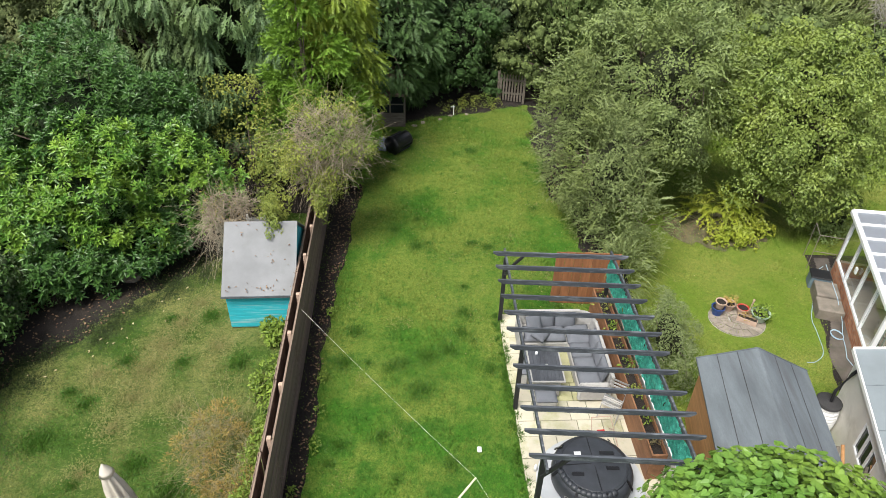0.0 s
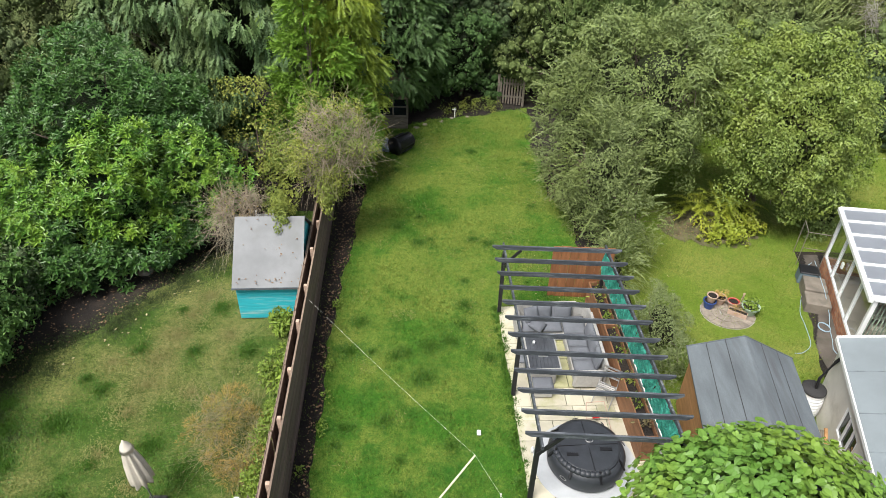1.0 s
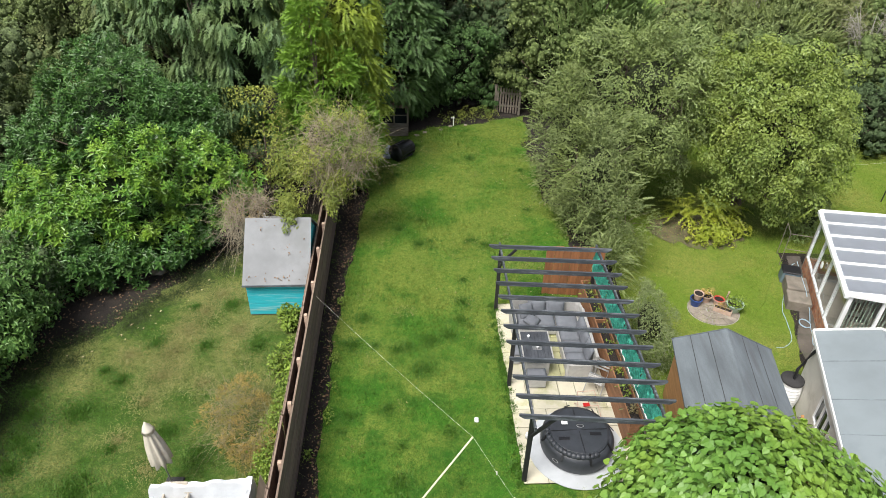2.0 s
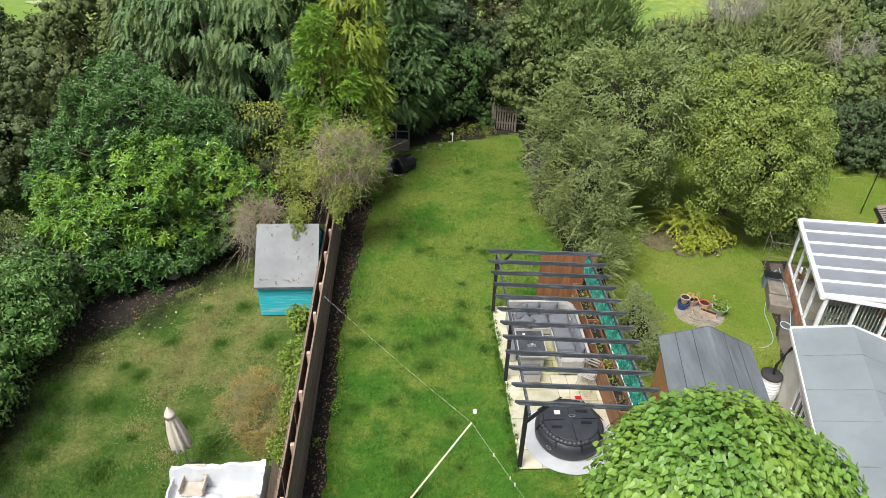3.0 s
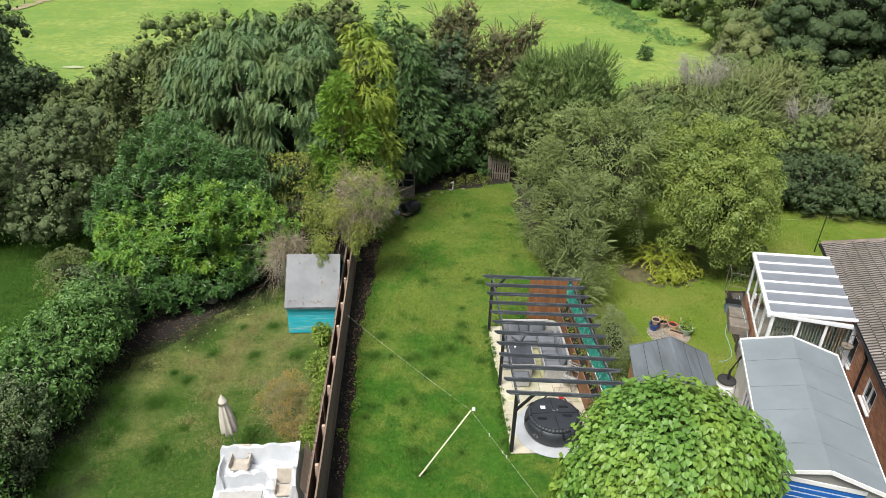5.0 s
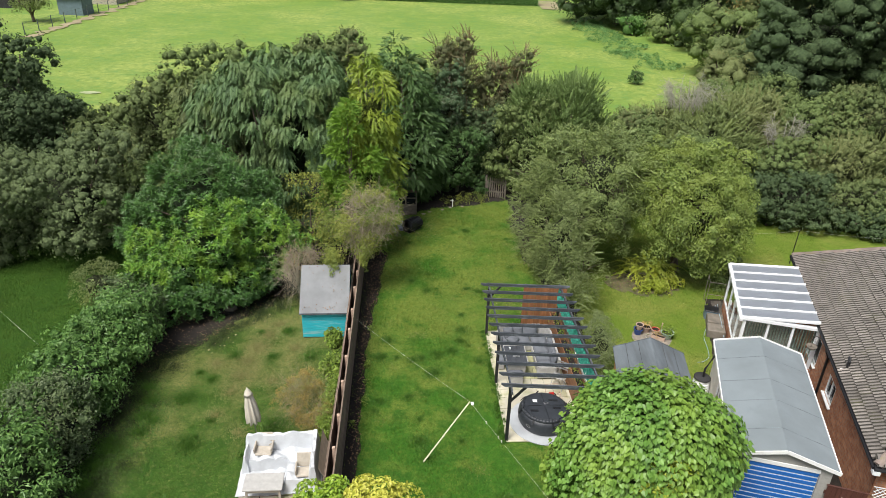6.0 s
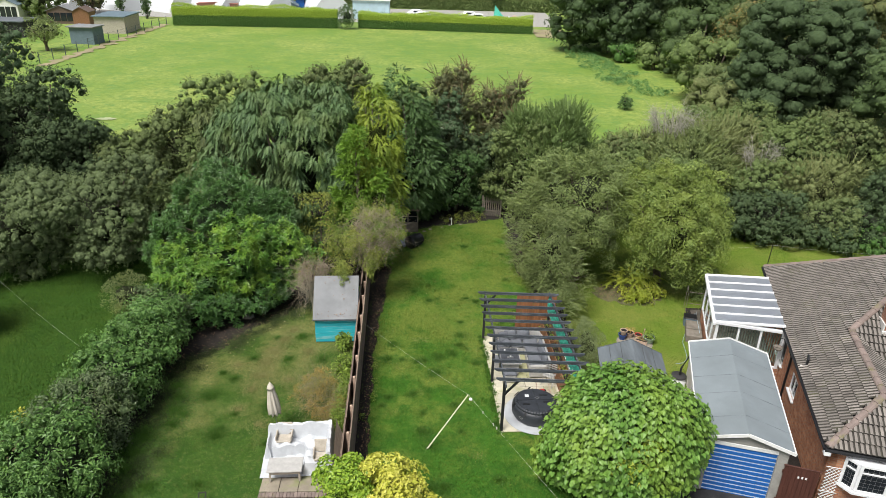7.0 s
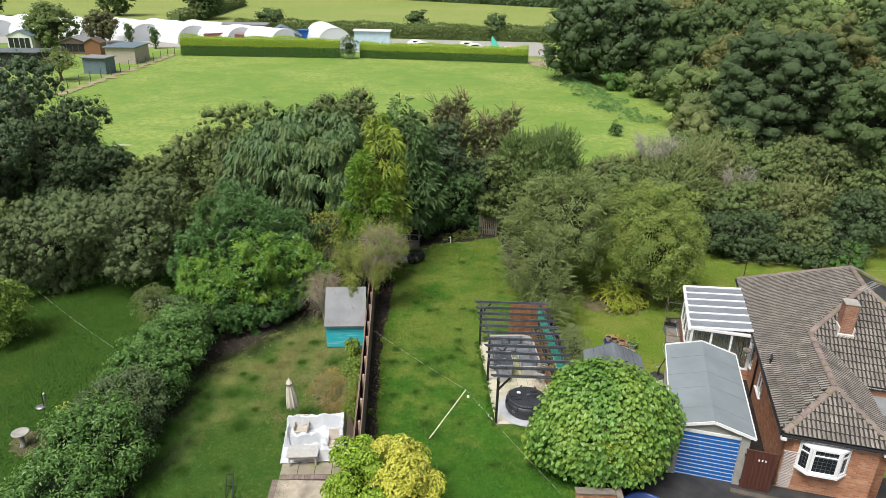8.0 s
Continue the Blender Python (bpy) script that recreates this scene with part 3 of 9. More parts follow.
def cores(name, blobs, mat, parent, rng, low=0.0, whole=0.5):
    """One rough lump in the middle of each mass of boughs, coloured dark as the crown's inner shade."""
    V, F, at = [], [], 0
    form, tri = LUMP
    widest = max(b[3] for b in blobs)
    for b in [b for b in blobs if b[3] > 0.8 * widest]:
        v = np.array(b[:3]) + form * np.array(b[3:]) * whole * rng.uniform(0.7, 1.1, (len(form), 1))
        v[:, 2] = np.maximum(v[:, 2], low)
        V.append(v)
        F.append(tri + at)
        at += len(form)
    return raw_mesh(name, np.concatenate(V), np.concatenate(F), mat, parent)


def foliage(name, blobs, mat, parent, clumps=6.0, per=12, spread=0.16, leaf=(0.13, 0.055), up=0.3, loose=0.7, low=0.0, lump=0.26, inner=0.3, bend=0.15, seed=1, lobe=None, fill=0.10, out=0.35, gaps=0.62, core=True, mess=0.6):
    """A leafy crown: rounded boughs spread over the crown, each covered with leaves whose tips turn outwards, and larger leaves deep inside. up: how far tips turn upwards (minus: hang)."""
    rng = np.random.default_rng(seed)
    lobe = lobe or spread * 3.2
    per_m2 = clumps * per
    count = 1.25 / (np.pi * lobe * lobe)
    C, N = shell(blobs, count * 1.12, lump, rng, low, inner)
    C = C + N * (lobe * rng.uniform(-0.75, 0.45, len(C)))[:, None]
    if len(C) > 40:
        w1, w2 = rng.normal(size=3), rng.normal(size=3)
        gap = np.sin(C @ w1 * (0.9 / lobe)) * np.sin(C @ w2 * (0.7 / lobe) + 1.0)
        C, N = C[gap < gaps], N[gap < gaps]
    n = len(C)
    m = max(4, int(per_m2 / count))
    k = np.repeat(np.arange(n), m)
    d = unit(N[k] * 0.6 + np.array([0, 0, 0.5]) + rng.normal(size=(n * m, 3)) * 0.8)
    size = lobe * rng.uniform(0.55, 1.45, n)
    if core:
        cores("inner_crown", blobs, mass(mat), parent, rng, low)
    R = size[k] * (0.6 + 0.42 * rng.uniform(0, 1, n * m) ** 0.6)
    P = C[k] - N[k] * (0.35 * lobe) + d * R[:, None] * np.array([1, 1, 0.85])
    ok = P[:, 2] > low
    P, d, k = P[ok], d[ok], k[ok]
    tang = rng.normal(size=P.shape)
    tang = unit(tang - d * (tang * d).sum(1, keepdims=True))
    A = unit(tang + d * out + np.array([0, 0, up]) + rng.normal(size=P.shape) * loose * 0.3)
    nor = unit(d + np.array([0, 0, 0.6]) + rng.normal(size=P.shape) * mess)
    s = rng.uniform(0.65, 1.25, len(P)) * rng.uniform(0.85, 1.15, n)[k]
    if fill:
        g = rng.integers(0, n, int(len(P) * fill))
        Q = C[g] - N[g] * (rng.uniform(0.5, 2.2, len(g)) * lobe)[:, None] + rng.normal(size=(len(g), 3)) * lobe * 0.5
        ok = Q[:, 2] > low
        P, A, nor = np.concatenate([P, Q[ok]]), np.concatenate([A, unit(rng.normal(size=(ok.sum(), 3)))]), np.concatenate([nor, unit(N[g][ok] + rng.normal(size=(ok.sum(), 3)) * 0.3)])
        s = np.concatenate([s, rng.uniform(1.3, 2.1, ok.sum())])
    return leaves(name, P, A, nor, leaf[0] * s, leaf[1] * s, mat, parent, bend=bend)


def sprays(name, blobs, mat, parent, thick=5.0, per=15, reach=0.55, leaf=(0.17, 0.05), lift=-0.5, droop=0.25, low=0.0, lump=0.12, inner=0.2, seed=1, loose=0.35, lobe=None, core=True):
    """Conifer or frond foliage: flat feathered sprays along drooping (lift under 0) or rising axes."""
    rng = np.random.default_rng(seed)
    if lobe:
        count = 1.3 / (np.pi * lobe * lobe)
        L, LN = shell(blobs, count, lump, rng, low, inner)
        m = max(3, int(thick / count))
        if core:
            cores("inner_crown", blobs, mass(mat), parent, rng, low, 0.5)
        j = np.repeat(np.arange(len(L)), m)
        N = unit(LN[j] * 0.9 + rng.normal(size=(len(j), 3)) * 0.8 * np.array([1, 1, 0.8]))
        C = L[j] - LN[j] * (0.4 * lobe) + N * (lobe * rng.uniform(0.5, 1.0, len(j)) * rng.uniform(0.6, 1.25, len(L))[j])[:, None]
        C, N = C[C[:, 2] > low], N[C[:, 2] > low]
    else:
        C, N = shell(blobs, thick, lump, rng, low, inner)
    n = len(C)
    A = unit(N * np.array([1, 1, 0.5]) + np.array([0, 0, lift]) + rng.normal(size=N.shape) * loose)
    B = unit(np.cross(A, N + rng.normal(size=N.shape) * 0.35 + np.array([0, 0, 0.2])))
    U = np.cross(B, A)
    R = reach * rng.uniform(0.6, 1.25, n)
    k = np.repeat(np.arange(n), per)
    t = np.tile(np.linspace(0.0, 1.0, per), n)
    side = np.tile(np.where(np.arange(per) % 2, 1.0, -1.0), n)
    side[per - 1::per] = 0.0
    P = C[k] + A[k] * (t * R[k])[:, None] - np.array([0, 0, 1.0]) * (droop * t * t * R[k])[:, None]
    ang = 0.75 * side
    D = A[k] * np.cos(ang)[:, None] + B[k] * np.sin(ang)[:, None] - np.array([0, 0, 1.0]) * (droop * t)[:, None]
    s = (1.15 - 0.70 * t) * rng.uniform(0.7, 1.25, len(t)) * np.minimum(1.0, 0.45 + 2.2 * t)
    tip = P + D * (leaf[0] * s)[:, None] + U[k] * rng.normal(size=len(t))[:, None] * 0.02
    v = np.concatenate([P, tip])
    i = (np.arange(n)[:, None] * per + np.arange(per - 2)[None]).ravel()
    f = np.stack([i, i + 2, i + n * per], 1)
    return raw_mesh(name, v, f, mat, parent)


def rosettes(name, blobs, mat, parent, thick=26, per=9, leaf=(0.17, 0.06), lobe=0.5, low=0.0, lump=0.2, inner=0.25, seed=1, rise=0.9):
    """Evergreen shoots: every shoot carries a whorl of broad leaves round an upturned tip."""
    rng = np.random.default_rng(seed)
    count = 2.0 / (np.pi * lobe * lobe)
    L, LN = shell(blobs, count, lump, rng, low, inner)
    m = max(3, int(thick / count))
    L = L + LN * (lobe * rng.uniform(-0.6, 0.4, len(L)))[:, None]
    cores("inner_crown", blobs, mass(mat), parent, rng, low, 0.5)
    j = np.repeat(np.arange(len(L)), m)
    N = unit(LN[j] * 0.9 + rng.normal(size=(len(j), 3)) * 0.8)
    C = L[j] - LN[j] * (0.4 * lobe) + N * (lobe * rng.uniform(0.5, 1.05, len(j)) * rng.uniform(0.6, 1.3, len(L))[j])[:, None]
    ok = C[:, 2] > low
    C, N = C[ok], N[ok]
    n = len(C)
    A = unit(N * 0.7 + np.array([0, 0, rise]) + rng.normal(size=N.shape) * 0.3)
    S = unit(np.cross(A, rng.normal(size=N.shape)))
    T = np.cross(A, S)
    k = np.repeat(np.arange(n), per)
    i = np.tile(np.arange(per), n)
    turn = i * 2.4 + rng.uniform(-0.3, 0.3, n * per)
    lean = np.radians(22 + 66 * (1 - i / per)) + rng.uniform(-0.15, 0.15, n * per)
    side = S[k] * np.cos(turn)[:, None] + T[k] * np.sin(turn)[:, None]
    D = A[k] * np.cos(lean)[:, None] + side * np.sin(lean)[:, None]
    nor = A[k] * np.sin(lean)[:, None] - side * np.cos(lean)[:, None]
    size = rng.uniform(0.8, 1.2, n)[k] * rng.uniform(0.85, 1.15, n * per) * (0.65 + 0.35 * (1 - i / per))
    P = C[k] + A[k] * (0.06 * i / per * 2)[:, None]
    return leaves(name, P, D, nor, leaf[0] * size, leaf[1] * size, mat, parent, bend=0.12)


def brush(name, blobs, mat, parent, count=600, length=(0.5, 1.1), r=0.006, droop=0.35, seed=1, low=0.1):
    """A tangle of thin bare twigs arching out of a crown."""
    rng = np.random.default_rng(seed)
    C, N = shell(blobs, 200, 0.2, rng, low, 0.4)
    pick = rng.permutation(len(C))[:count]
    C, N = C[pick], N[pick]
    n = len(C)
    tang = rng.normal(size=N.shape)
    d = unit(N * 0.5 + tang * 0.75 + np.array([0, 0, 0.15]))
    ln = rng.uniform(*length, n)
    pts = []
    curl = rng.normal(size=N.shape) * 0.7
    for t in (0.0, 0.35, 0.7, 1.0):
        p = C - N * 0.2 + d * (ln * (t - 0.25))[:, None] + curl * (ln * t * t)[:, None]
        p[:, 2] -= droop * ln * t * t
        pts.append(p + rng.normal(size=p.shape) * 0.02)
    s = unit(np.cross(d, rng.normal(size=d.shape)))
    u = np.cross(s, d)
    V = []
    for p, q in zip(pts, (1.0, 0.8, 0.55, 0.25)):
        for a in (0.0, 2.094, 4.189):
            V.append(p + (s * math.cos(a) + u * math.sin(a)) * r * q)
    V = np.stack(V, 1).reshape(-1, 3)
    F = []
    base = np.arange(n)[:, None] * 12
    for ring in range(3):
        for a in range(3):
            b = (a + 1) % 3
            F.append(base + [ring * 3 + a, ring * 3 + b, ring * 3 + 3 + b, ring * 3 + 3 + a])
    return raw_mesh(name, V, np.concatenate(F), mat, parent)


def limbs(name, base, blobs, mat, parent, radius=0.15, count=7, seed=1, fork=0.35, twigs=0):
    """A tapered trunk with limbs that reach into the crown."""
    rng = random.Random(seed)
    bm = bmesh.new()
    bx, by, bz = base
    top = max(blobs, key=lambda b: b[2])
    tip = Vector((top[0], top[1], top[2] + top[5] * 0.3))
    b0 = Vector(base)
    mid = b0.lerp(tip, 0.5) + Vector((rng.uniform(-0.2, 0.2), rng.uniform(-0.2, 0.2), 0))
    tube(bm, [b0 - Vector((0, 0, 0.15)), b0.lerp(mid, 0.3), mid, tip], [radius * 1.25, radius, radius * 0.65, radius * 0.12], 8)
    ends = []
    for i in range(count):
        b = blobs[i % len(blobs)]
        d = Vector((rng.gauss(0, 1), rng.gauss(0, 1), rng.uniform(-0.1, 0.9))).normalized()
        e = Vector((b[0] + d.x * b[3] * 0.85, b[1] + d.y * b[4] * 0.85, b[2] + d.z * b[5] * 0.85))
        s = b0.lerp(mid, fork + (1 - fork) * rng.random())
        m = s.lerp(e, 0.5) + Vector((rng.uniform(-0.2, 0.2), rng.uniform(-0.2, 0.2), 0.15))
        tube(bm, [s, m, e], [radius * 0.5, radius * 0.28, radius * 0.06], 6)
        ends.append((m, e))
    for i in range(twigs):
        m, e = ends[i % len(ends)]
        s = m.lerp(e, rng.uniform(0.1, 0.9))
        d = Vector((rng.gauss(0, 1), rng.gauss(0, 1), rng.gauss(0.1, 0.7))).normalized() * rng.uniform(0.4, 1.0)
        tube(bm, [s, s + d * 0.5 + Vector((0, 0, rng.uniform(-0.05, 0.1))), s + d + Vector((0, 0, rng.uniform(-0.25, 0.1)))], [radius * 0.12, radius * 0.08, radius * 0.03], 4)
    return finish(name, bm, mat, parent, smooth=True)


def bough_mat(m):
    """A bough's inner leaves as one rough mass, their shade put into the colour."""
    key = m.name + "_shade_mix"
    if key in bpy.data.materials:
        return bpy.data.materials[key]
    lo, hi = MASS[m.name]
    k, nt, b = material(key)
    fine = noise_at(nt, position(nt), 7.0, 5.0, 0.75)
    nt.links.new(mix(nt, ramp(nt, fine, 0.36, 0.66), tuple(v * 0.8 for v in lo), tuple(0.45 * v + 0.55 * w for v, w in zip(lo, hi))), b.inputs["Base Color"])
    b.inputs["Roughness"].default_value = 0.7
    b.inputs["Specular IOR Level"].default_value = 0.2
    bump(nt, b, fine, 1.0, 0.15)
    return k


def tiers(name, blobs, mat, parent, dense=24, lobe=0.8, leaf=(0.19, 0.125), low=0.0, lump=0.25, mess=0.45, flat=0.8, body=0.72, fine=True, seed=1):
    """A broad-leaved crown in tiers: separate rounded tufts of boughs, capped with leaves and bare below, so that shade gathers between them."""
    rng = np.random.default_rng(seed)
    C, N = shell(blobs, 2.6 / (np.pi * lobe * lobe), lump, rng, low, 0.15)
    C = C + N * (lobe * rng.uniform(-0.5, 0.3, len(C)))[:, None]
    keep = []
    for i in rng.permutation(len(C)):
        if not keep or (((C[keep] - C[i]) / (1, 1, 0.8)) ** 2).sum(1).min() > (0.80 * lobe) ** 2:
            keep.append(i)
    C, N = C[keep], N[keep]
    n = len(C)
    size = lobe * rng.uniform(0.52, 1.32, n)
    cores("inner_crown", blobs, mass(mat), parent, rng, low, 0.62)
    form, tri = LUMP if fine else LUMP_LOW
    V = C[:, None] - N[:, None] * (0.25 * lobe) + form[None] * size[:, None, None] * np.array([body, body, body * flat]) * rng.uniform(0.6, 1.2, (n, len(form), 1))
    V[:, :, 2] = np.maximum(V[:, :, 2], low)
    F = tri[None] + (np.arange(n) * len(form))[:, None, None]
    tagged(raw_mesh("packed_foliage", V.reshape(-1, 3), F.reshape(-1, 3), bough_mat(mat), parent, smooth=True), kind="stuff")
    m = (dense * 2.2 * np.pi * size * size / 2).astype(int) + 3
    k = np.repeat(np.arange(n), m)
    d = unit(N[k] * 0.55 + np.array([0, 0, 0.45]) + rng.normal(size=(len(k), 3)) * 0.85)
    P = C[k] - N[k] * (0.25 * lobe) + d * (size[k] * (0.72 + 0.45 * rng.uniform(0, 1, len(k)) ** 1.3))[:, None] * np.array([1, 1, flat])
    ok = P[:, 2] > low
    P, d, k = P[ok], d[ok], k[ok]
    tang = rng.normal(size=P.shape)
    A = unit(unit(tang - d * (tang * d).sum(1, keepdims=True)) + d * 0.25 + np.array([0, 0, -0.25]))
    nor = unit(d * np.array([1, 1, 1 / flat]) + np.array([0, 0, 0.25]) + rng.normal(size=P.shape) * mess)
    s = rng.uniform(0.65, 1.3, len(P))
    return leaves(name, P, A, nor, leaf[0] * s, leaf[1] * s, mat, parent, bend=0.15)


def plant(name, label, category, base, blobs, mats, kind="leaf", trunk=0.12, count=6, seed=1, group="", bark="bark", twigs=0, low=None, **kw):
    """A tree or shrub: trunk and crown under one thing; blobs are relative to the base."""
    bx, by = base
    z = float(drop_z(bx, by))
    ob = thing(name, label, category, pose(bx, by, z), group)
    if trunk:
        limbs("trunk", (0, 0, 0), blobs, M[bark], ob, trunk, count, seed, twigs=twigs)
    mats = mats if isinstance(mats, list) else [(mats, blobs)]
    for i, (mn, bl) in enumerate(mats):
        make = {"spray": sprays, "leaf": foliage, "rosette": rosettes, "tier": tiers}[kind]
        make("crown", bl or blobs, M[mn], ob, seed=seed + i, low=0.02 if low is None else low, **kw)
    return ob

# ---- the ground: one sheet to the horizon, lawns, beds, paving ----
def sheet(name, xs, ys, lift, mat, label, kind="structure", category="ground", inside=None):
    X, Y = np.meshgrid(xs, ys)
    Z = drop_z(X, Y) + lift
    nx, ny = len(xs), len(ys)
    v = np.stack([X, Y, Z], -1).reshape(-1, 3)
    i = (np.arange(ny - 1)[:, None] * nx + np.arange(nx - 1)[None]).ravel()
    f = np.stack([i, i + 1, i + 1 + nx, i + nx], 1)
    if inside is not None:
        c = v[f].mean(1)
        f = f[inside(c[:, 0], c[:, 1])]
    return tagged(raw_mesh(name, v, f, mat, smooth=True), label, category, kind=kind)


def fence_x(y):
    return -3.0 - 0.052 * (np.asarray(y, float) - 7.0)


def spaced(a, b, step):
    return np.linspace(a, b, max(2, int(round((b - a) / step)) + 1))


gx = np.concatenate([[-1500, -600, -300, -150, -90], spaced(-60, -20, 5), spaced(-19, 4.5, 1.5), spaced(4.8, 6.0, 0.15), spaced(7, 40, 3), [60, 90, 150, 300, 600, 1500]])
gy = np.concatenate([[-300, -100, -40], spaced(-20, 60, 2.0), spaced(65, 140, 5), [180, 250, 400, 700, 1500, 3000]])
sheet("ground", gx, gy, -0.02, M["field"], "open grass field running out to the horizon")


def wavy(v, amp, seed):
    return amp * (np.sin(v * 1.9 + seed) + 0.6 * np.sin(v * 4.3 + seed * 2.1) + 0.4 * np.sin(v * 9.1 + seed * 0.7)) / 2


def strip(name, ys, left, right, nx, lift, mat, label, end=None):
    """A lawn between two rims that run along y; end bends its far rim."""
    u = np.linspace(0, 1, nx)[None]
    X = left(ys)[:, None] * (1 - u) + right(ys)[:, None] * u
    Y = np.repeat(ys[:, None], nx, 1)
    if end is not None:
        Y = Y + (end(X) - ys[-1]) * ((Y - ys[0]) / (ys[-1] - ys[0])) ** 4
    v = np.stack([X, Y, drop_z(X, Y) + lift], -1).reshape(-1, 3)
    i = (np.arange(len(ys) - 1)[:, None] * nx + np.arange(nx - 1)[None]).ravel()
    f = np.stack([i, i + 1, i + 1 + nx, i + nx], 1)
    return tagged(raw_mesh(name, v, f, mat, smooth=True), label, "ground", kind="structure")


def mid_left(y):
    return fence_x(y) + 0.30 + wavy(y, 0.10, 1) + 0.52 * np.clip((y - 13) / 7, 0, 1)


def mid_right(y):
    r = np.where(y < 14.0, 5.2, np.maximum(3.5, 4.7 - 0.10 * (y - 14))) + np.where(y > 14.0, wavy(y, 0.18, 4), 0)
    return np.where((y > 19) & (y < 24), r - 0.35, r)


def mid_back(x):
    return 26.2 + 0.35 * (x - 0.5) + wavy(x, 0.2, 2)


def mid_lawn(x, y):
    return (x > mid_left(y)) & (x < mid_right(y)) & (y < mid_back(x))


def patio_edge(y):
    return 1.96 - 0.058 * (y - 7.6)


strip("lawn_middle", spaced(-2, 26.2, 0.15), mid_left, mid_right, 70, 0.012, M["lawn_mid"], "mown green lawn with straw-coloured worn patches", mid_back)


# The rim is drawn in so bare dark soil also stands for shade.
def left_rim(y):
    return -10.45 + wavy(y, 0.22, 3) + 0.2 * np.clip(y - 10.2, 0, 1.5) + 0.72 * np.clip(y - 11.35, 0, 9) + 0.07 * np.sin(y * 7.1) + 0.04 * np.sin(y * 17.0)


def left_end(y):
    return np.where(y < 6.1, -5.75, fence_x(y) - 0.25)


def left_lawn(x, y):
    return (x > left_rim(y)) & (x < left_end(y)) & (y < 18.5)


strip("lawn_left", np.concatenate([spaced(-4, 6.09, 0.12), spaced(6.11, 18.5, 0.12)]), left_rim, left_end, 60, 0.010, M["lawn_left"], "dry yellowing lawn with dark green tufts")
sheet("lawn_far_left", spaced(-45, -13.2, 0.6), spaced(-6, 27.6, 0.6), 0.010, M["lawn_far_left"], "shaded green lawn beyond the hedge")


def right_rim(y):
    return np.where(y > 17.6, 27.0, 11.05 + (y - 12.7) * 0.27 - 0.55 + 0.03 * np.sin(y * 6.0))


def right_lawn(x, y):
    return (x > 5.75) & (x < right_rim(y)) & (y > 7)


strip("lawn_right", np.concatenate([spaced(7, 17.59, 0.15), spaced(17.61, 29, 0.15)]), lambda y: 5.7 + 0 * y, right_rim, 110, 0.010, M["lawn_right"], "smooth bright green lawn sloping below the pergola")
sheet("lawn_far_right", spaced(27.0, 60, 3.0), spaced(5, 31, 2.0), 0.008, M["lawn_right"], "green lawn running on behind the bungalow")
sheet("soil", spaced(-13, 27, 0.25), spaced(-4, 31, 0.25), -0.004, M["soil"], "dark bare soil with fallen leaves under the shrubs", inside=lambda x, y: (x < 15) | (y > 20))


def blades(name, test, xs, ys, count, mat, label, h=(0.035, 0.075), seed=3, fray=0.10):
    """Short grass standing on a lawn, far too many blades to count."""
    rng = np.random.default_rng(seed)
    x, y = rng.uniform(*xs, count), rng.uniform(*ys, count)
    k = test(x + rng.normal(size=count) * fray, y + rng.normal(size=count) * fray)
    x, y = x[k], y[k]
    n = len(x)
    b = np.stack([x, y, drop_z(x, y) + 0.008], -1)
    a = rng.uniform(0, 6.28, n)
    s = np.stack([np.cos(a), np.sin(a), 0 * a], -1) * rng.uniform(0.007, 0.013, n)[:, None]
    tuft = 0.5 * np.ones(n)
    for q in range(7):
        w, ph = rng.normal(size=2) * (1.5 + q), rng.uniform(0, 6.28)
        tuft += 0.14 * np.sin(x * w[0] + y * w[1] + ph)
    tip = b + rng.normal(size=(n, 3)) * 0.022
    tip[:, 2] = b[:, 2] + rng.uniform(*h, n) * (0.7 + 0.7 * tuft)
    v = np.stack([b - s, b + s, tip], 1).reshape(-1, 3)
    ob = raw_mesh(name, v, np.arange(len(v)).reshape(-1, 3), mat)
    return tagged(ob, label, "grass", kind="stuff")


def on_mid(x, y):
    return mid_lawn(x, y) & ~((x > patio_edge(y) - 0.03) & (y > 7.35) & (y < 13.75))


blades("grass", on_mid, (-4.5, 5.2), (1.5, 28.0), 205000, M["lawn_mid_blade"], "short green grass of the middle lawn")
blades("grass", left_lawn, (-12, -3), (2, 18.5), 125000, M["lawn_left_blade"], "short yellowing grass of the dry lawn", seed=4, h=(0.022, 0.05), fray=0.32)
blades("grass", right_lawn, (5.7, 20), (9, 27), 80000, M["lawn_right_blade"], "short bright grass beside the flower pots", seed=5)


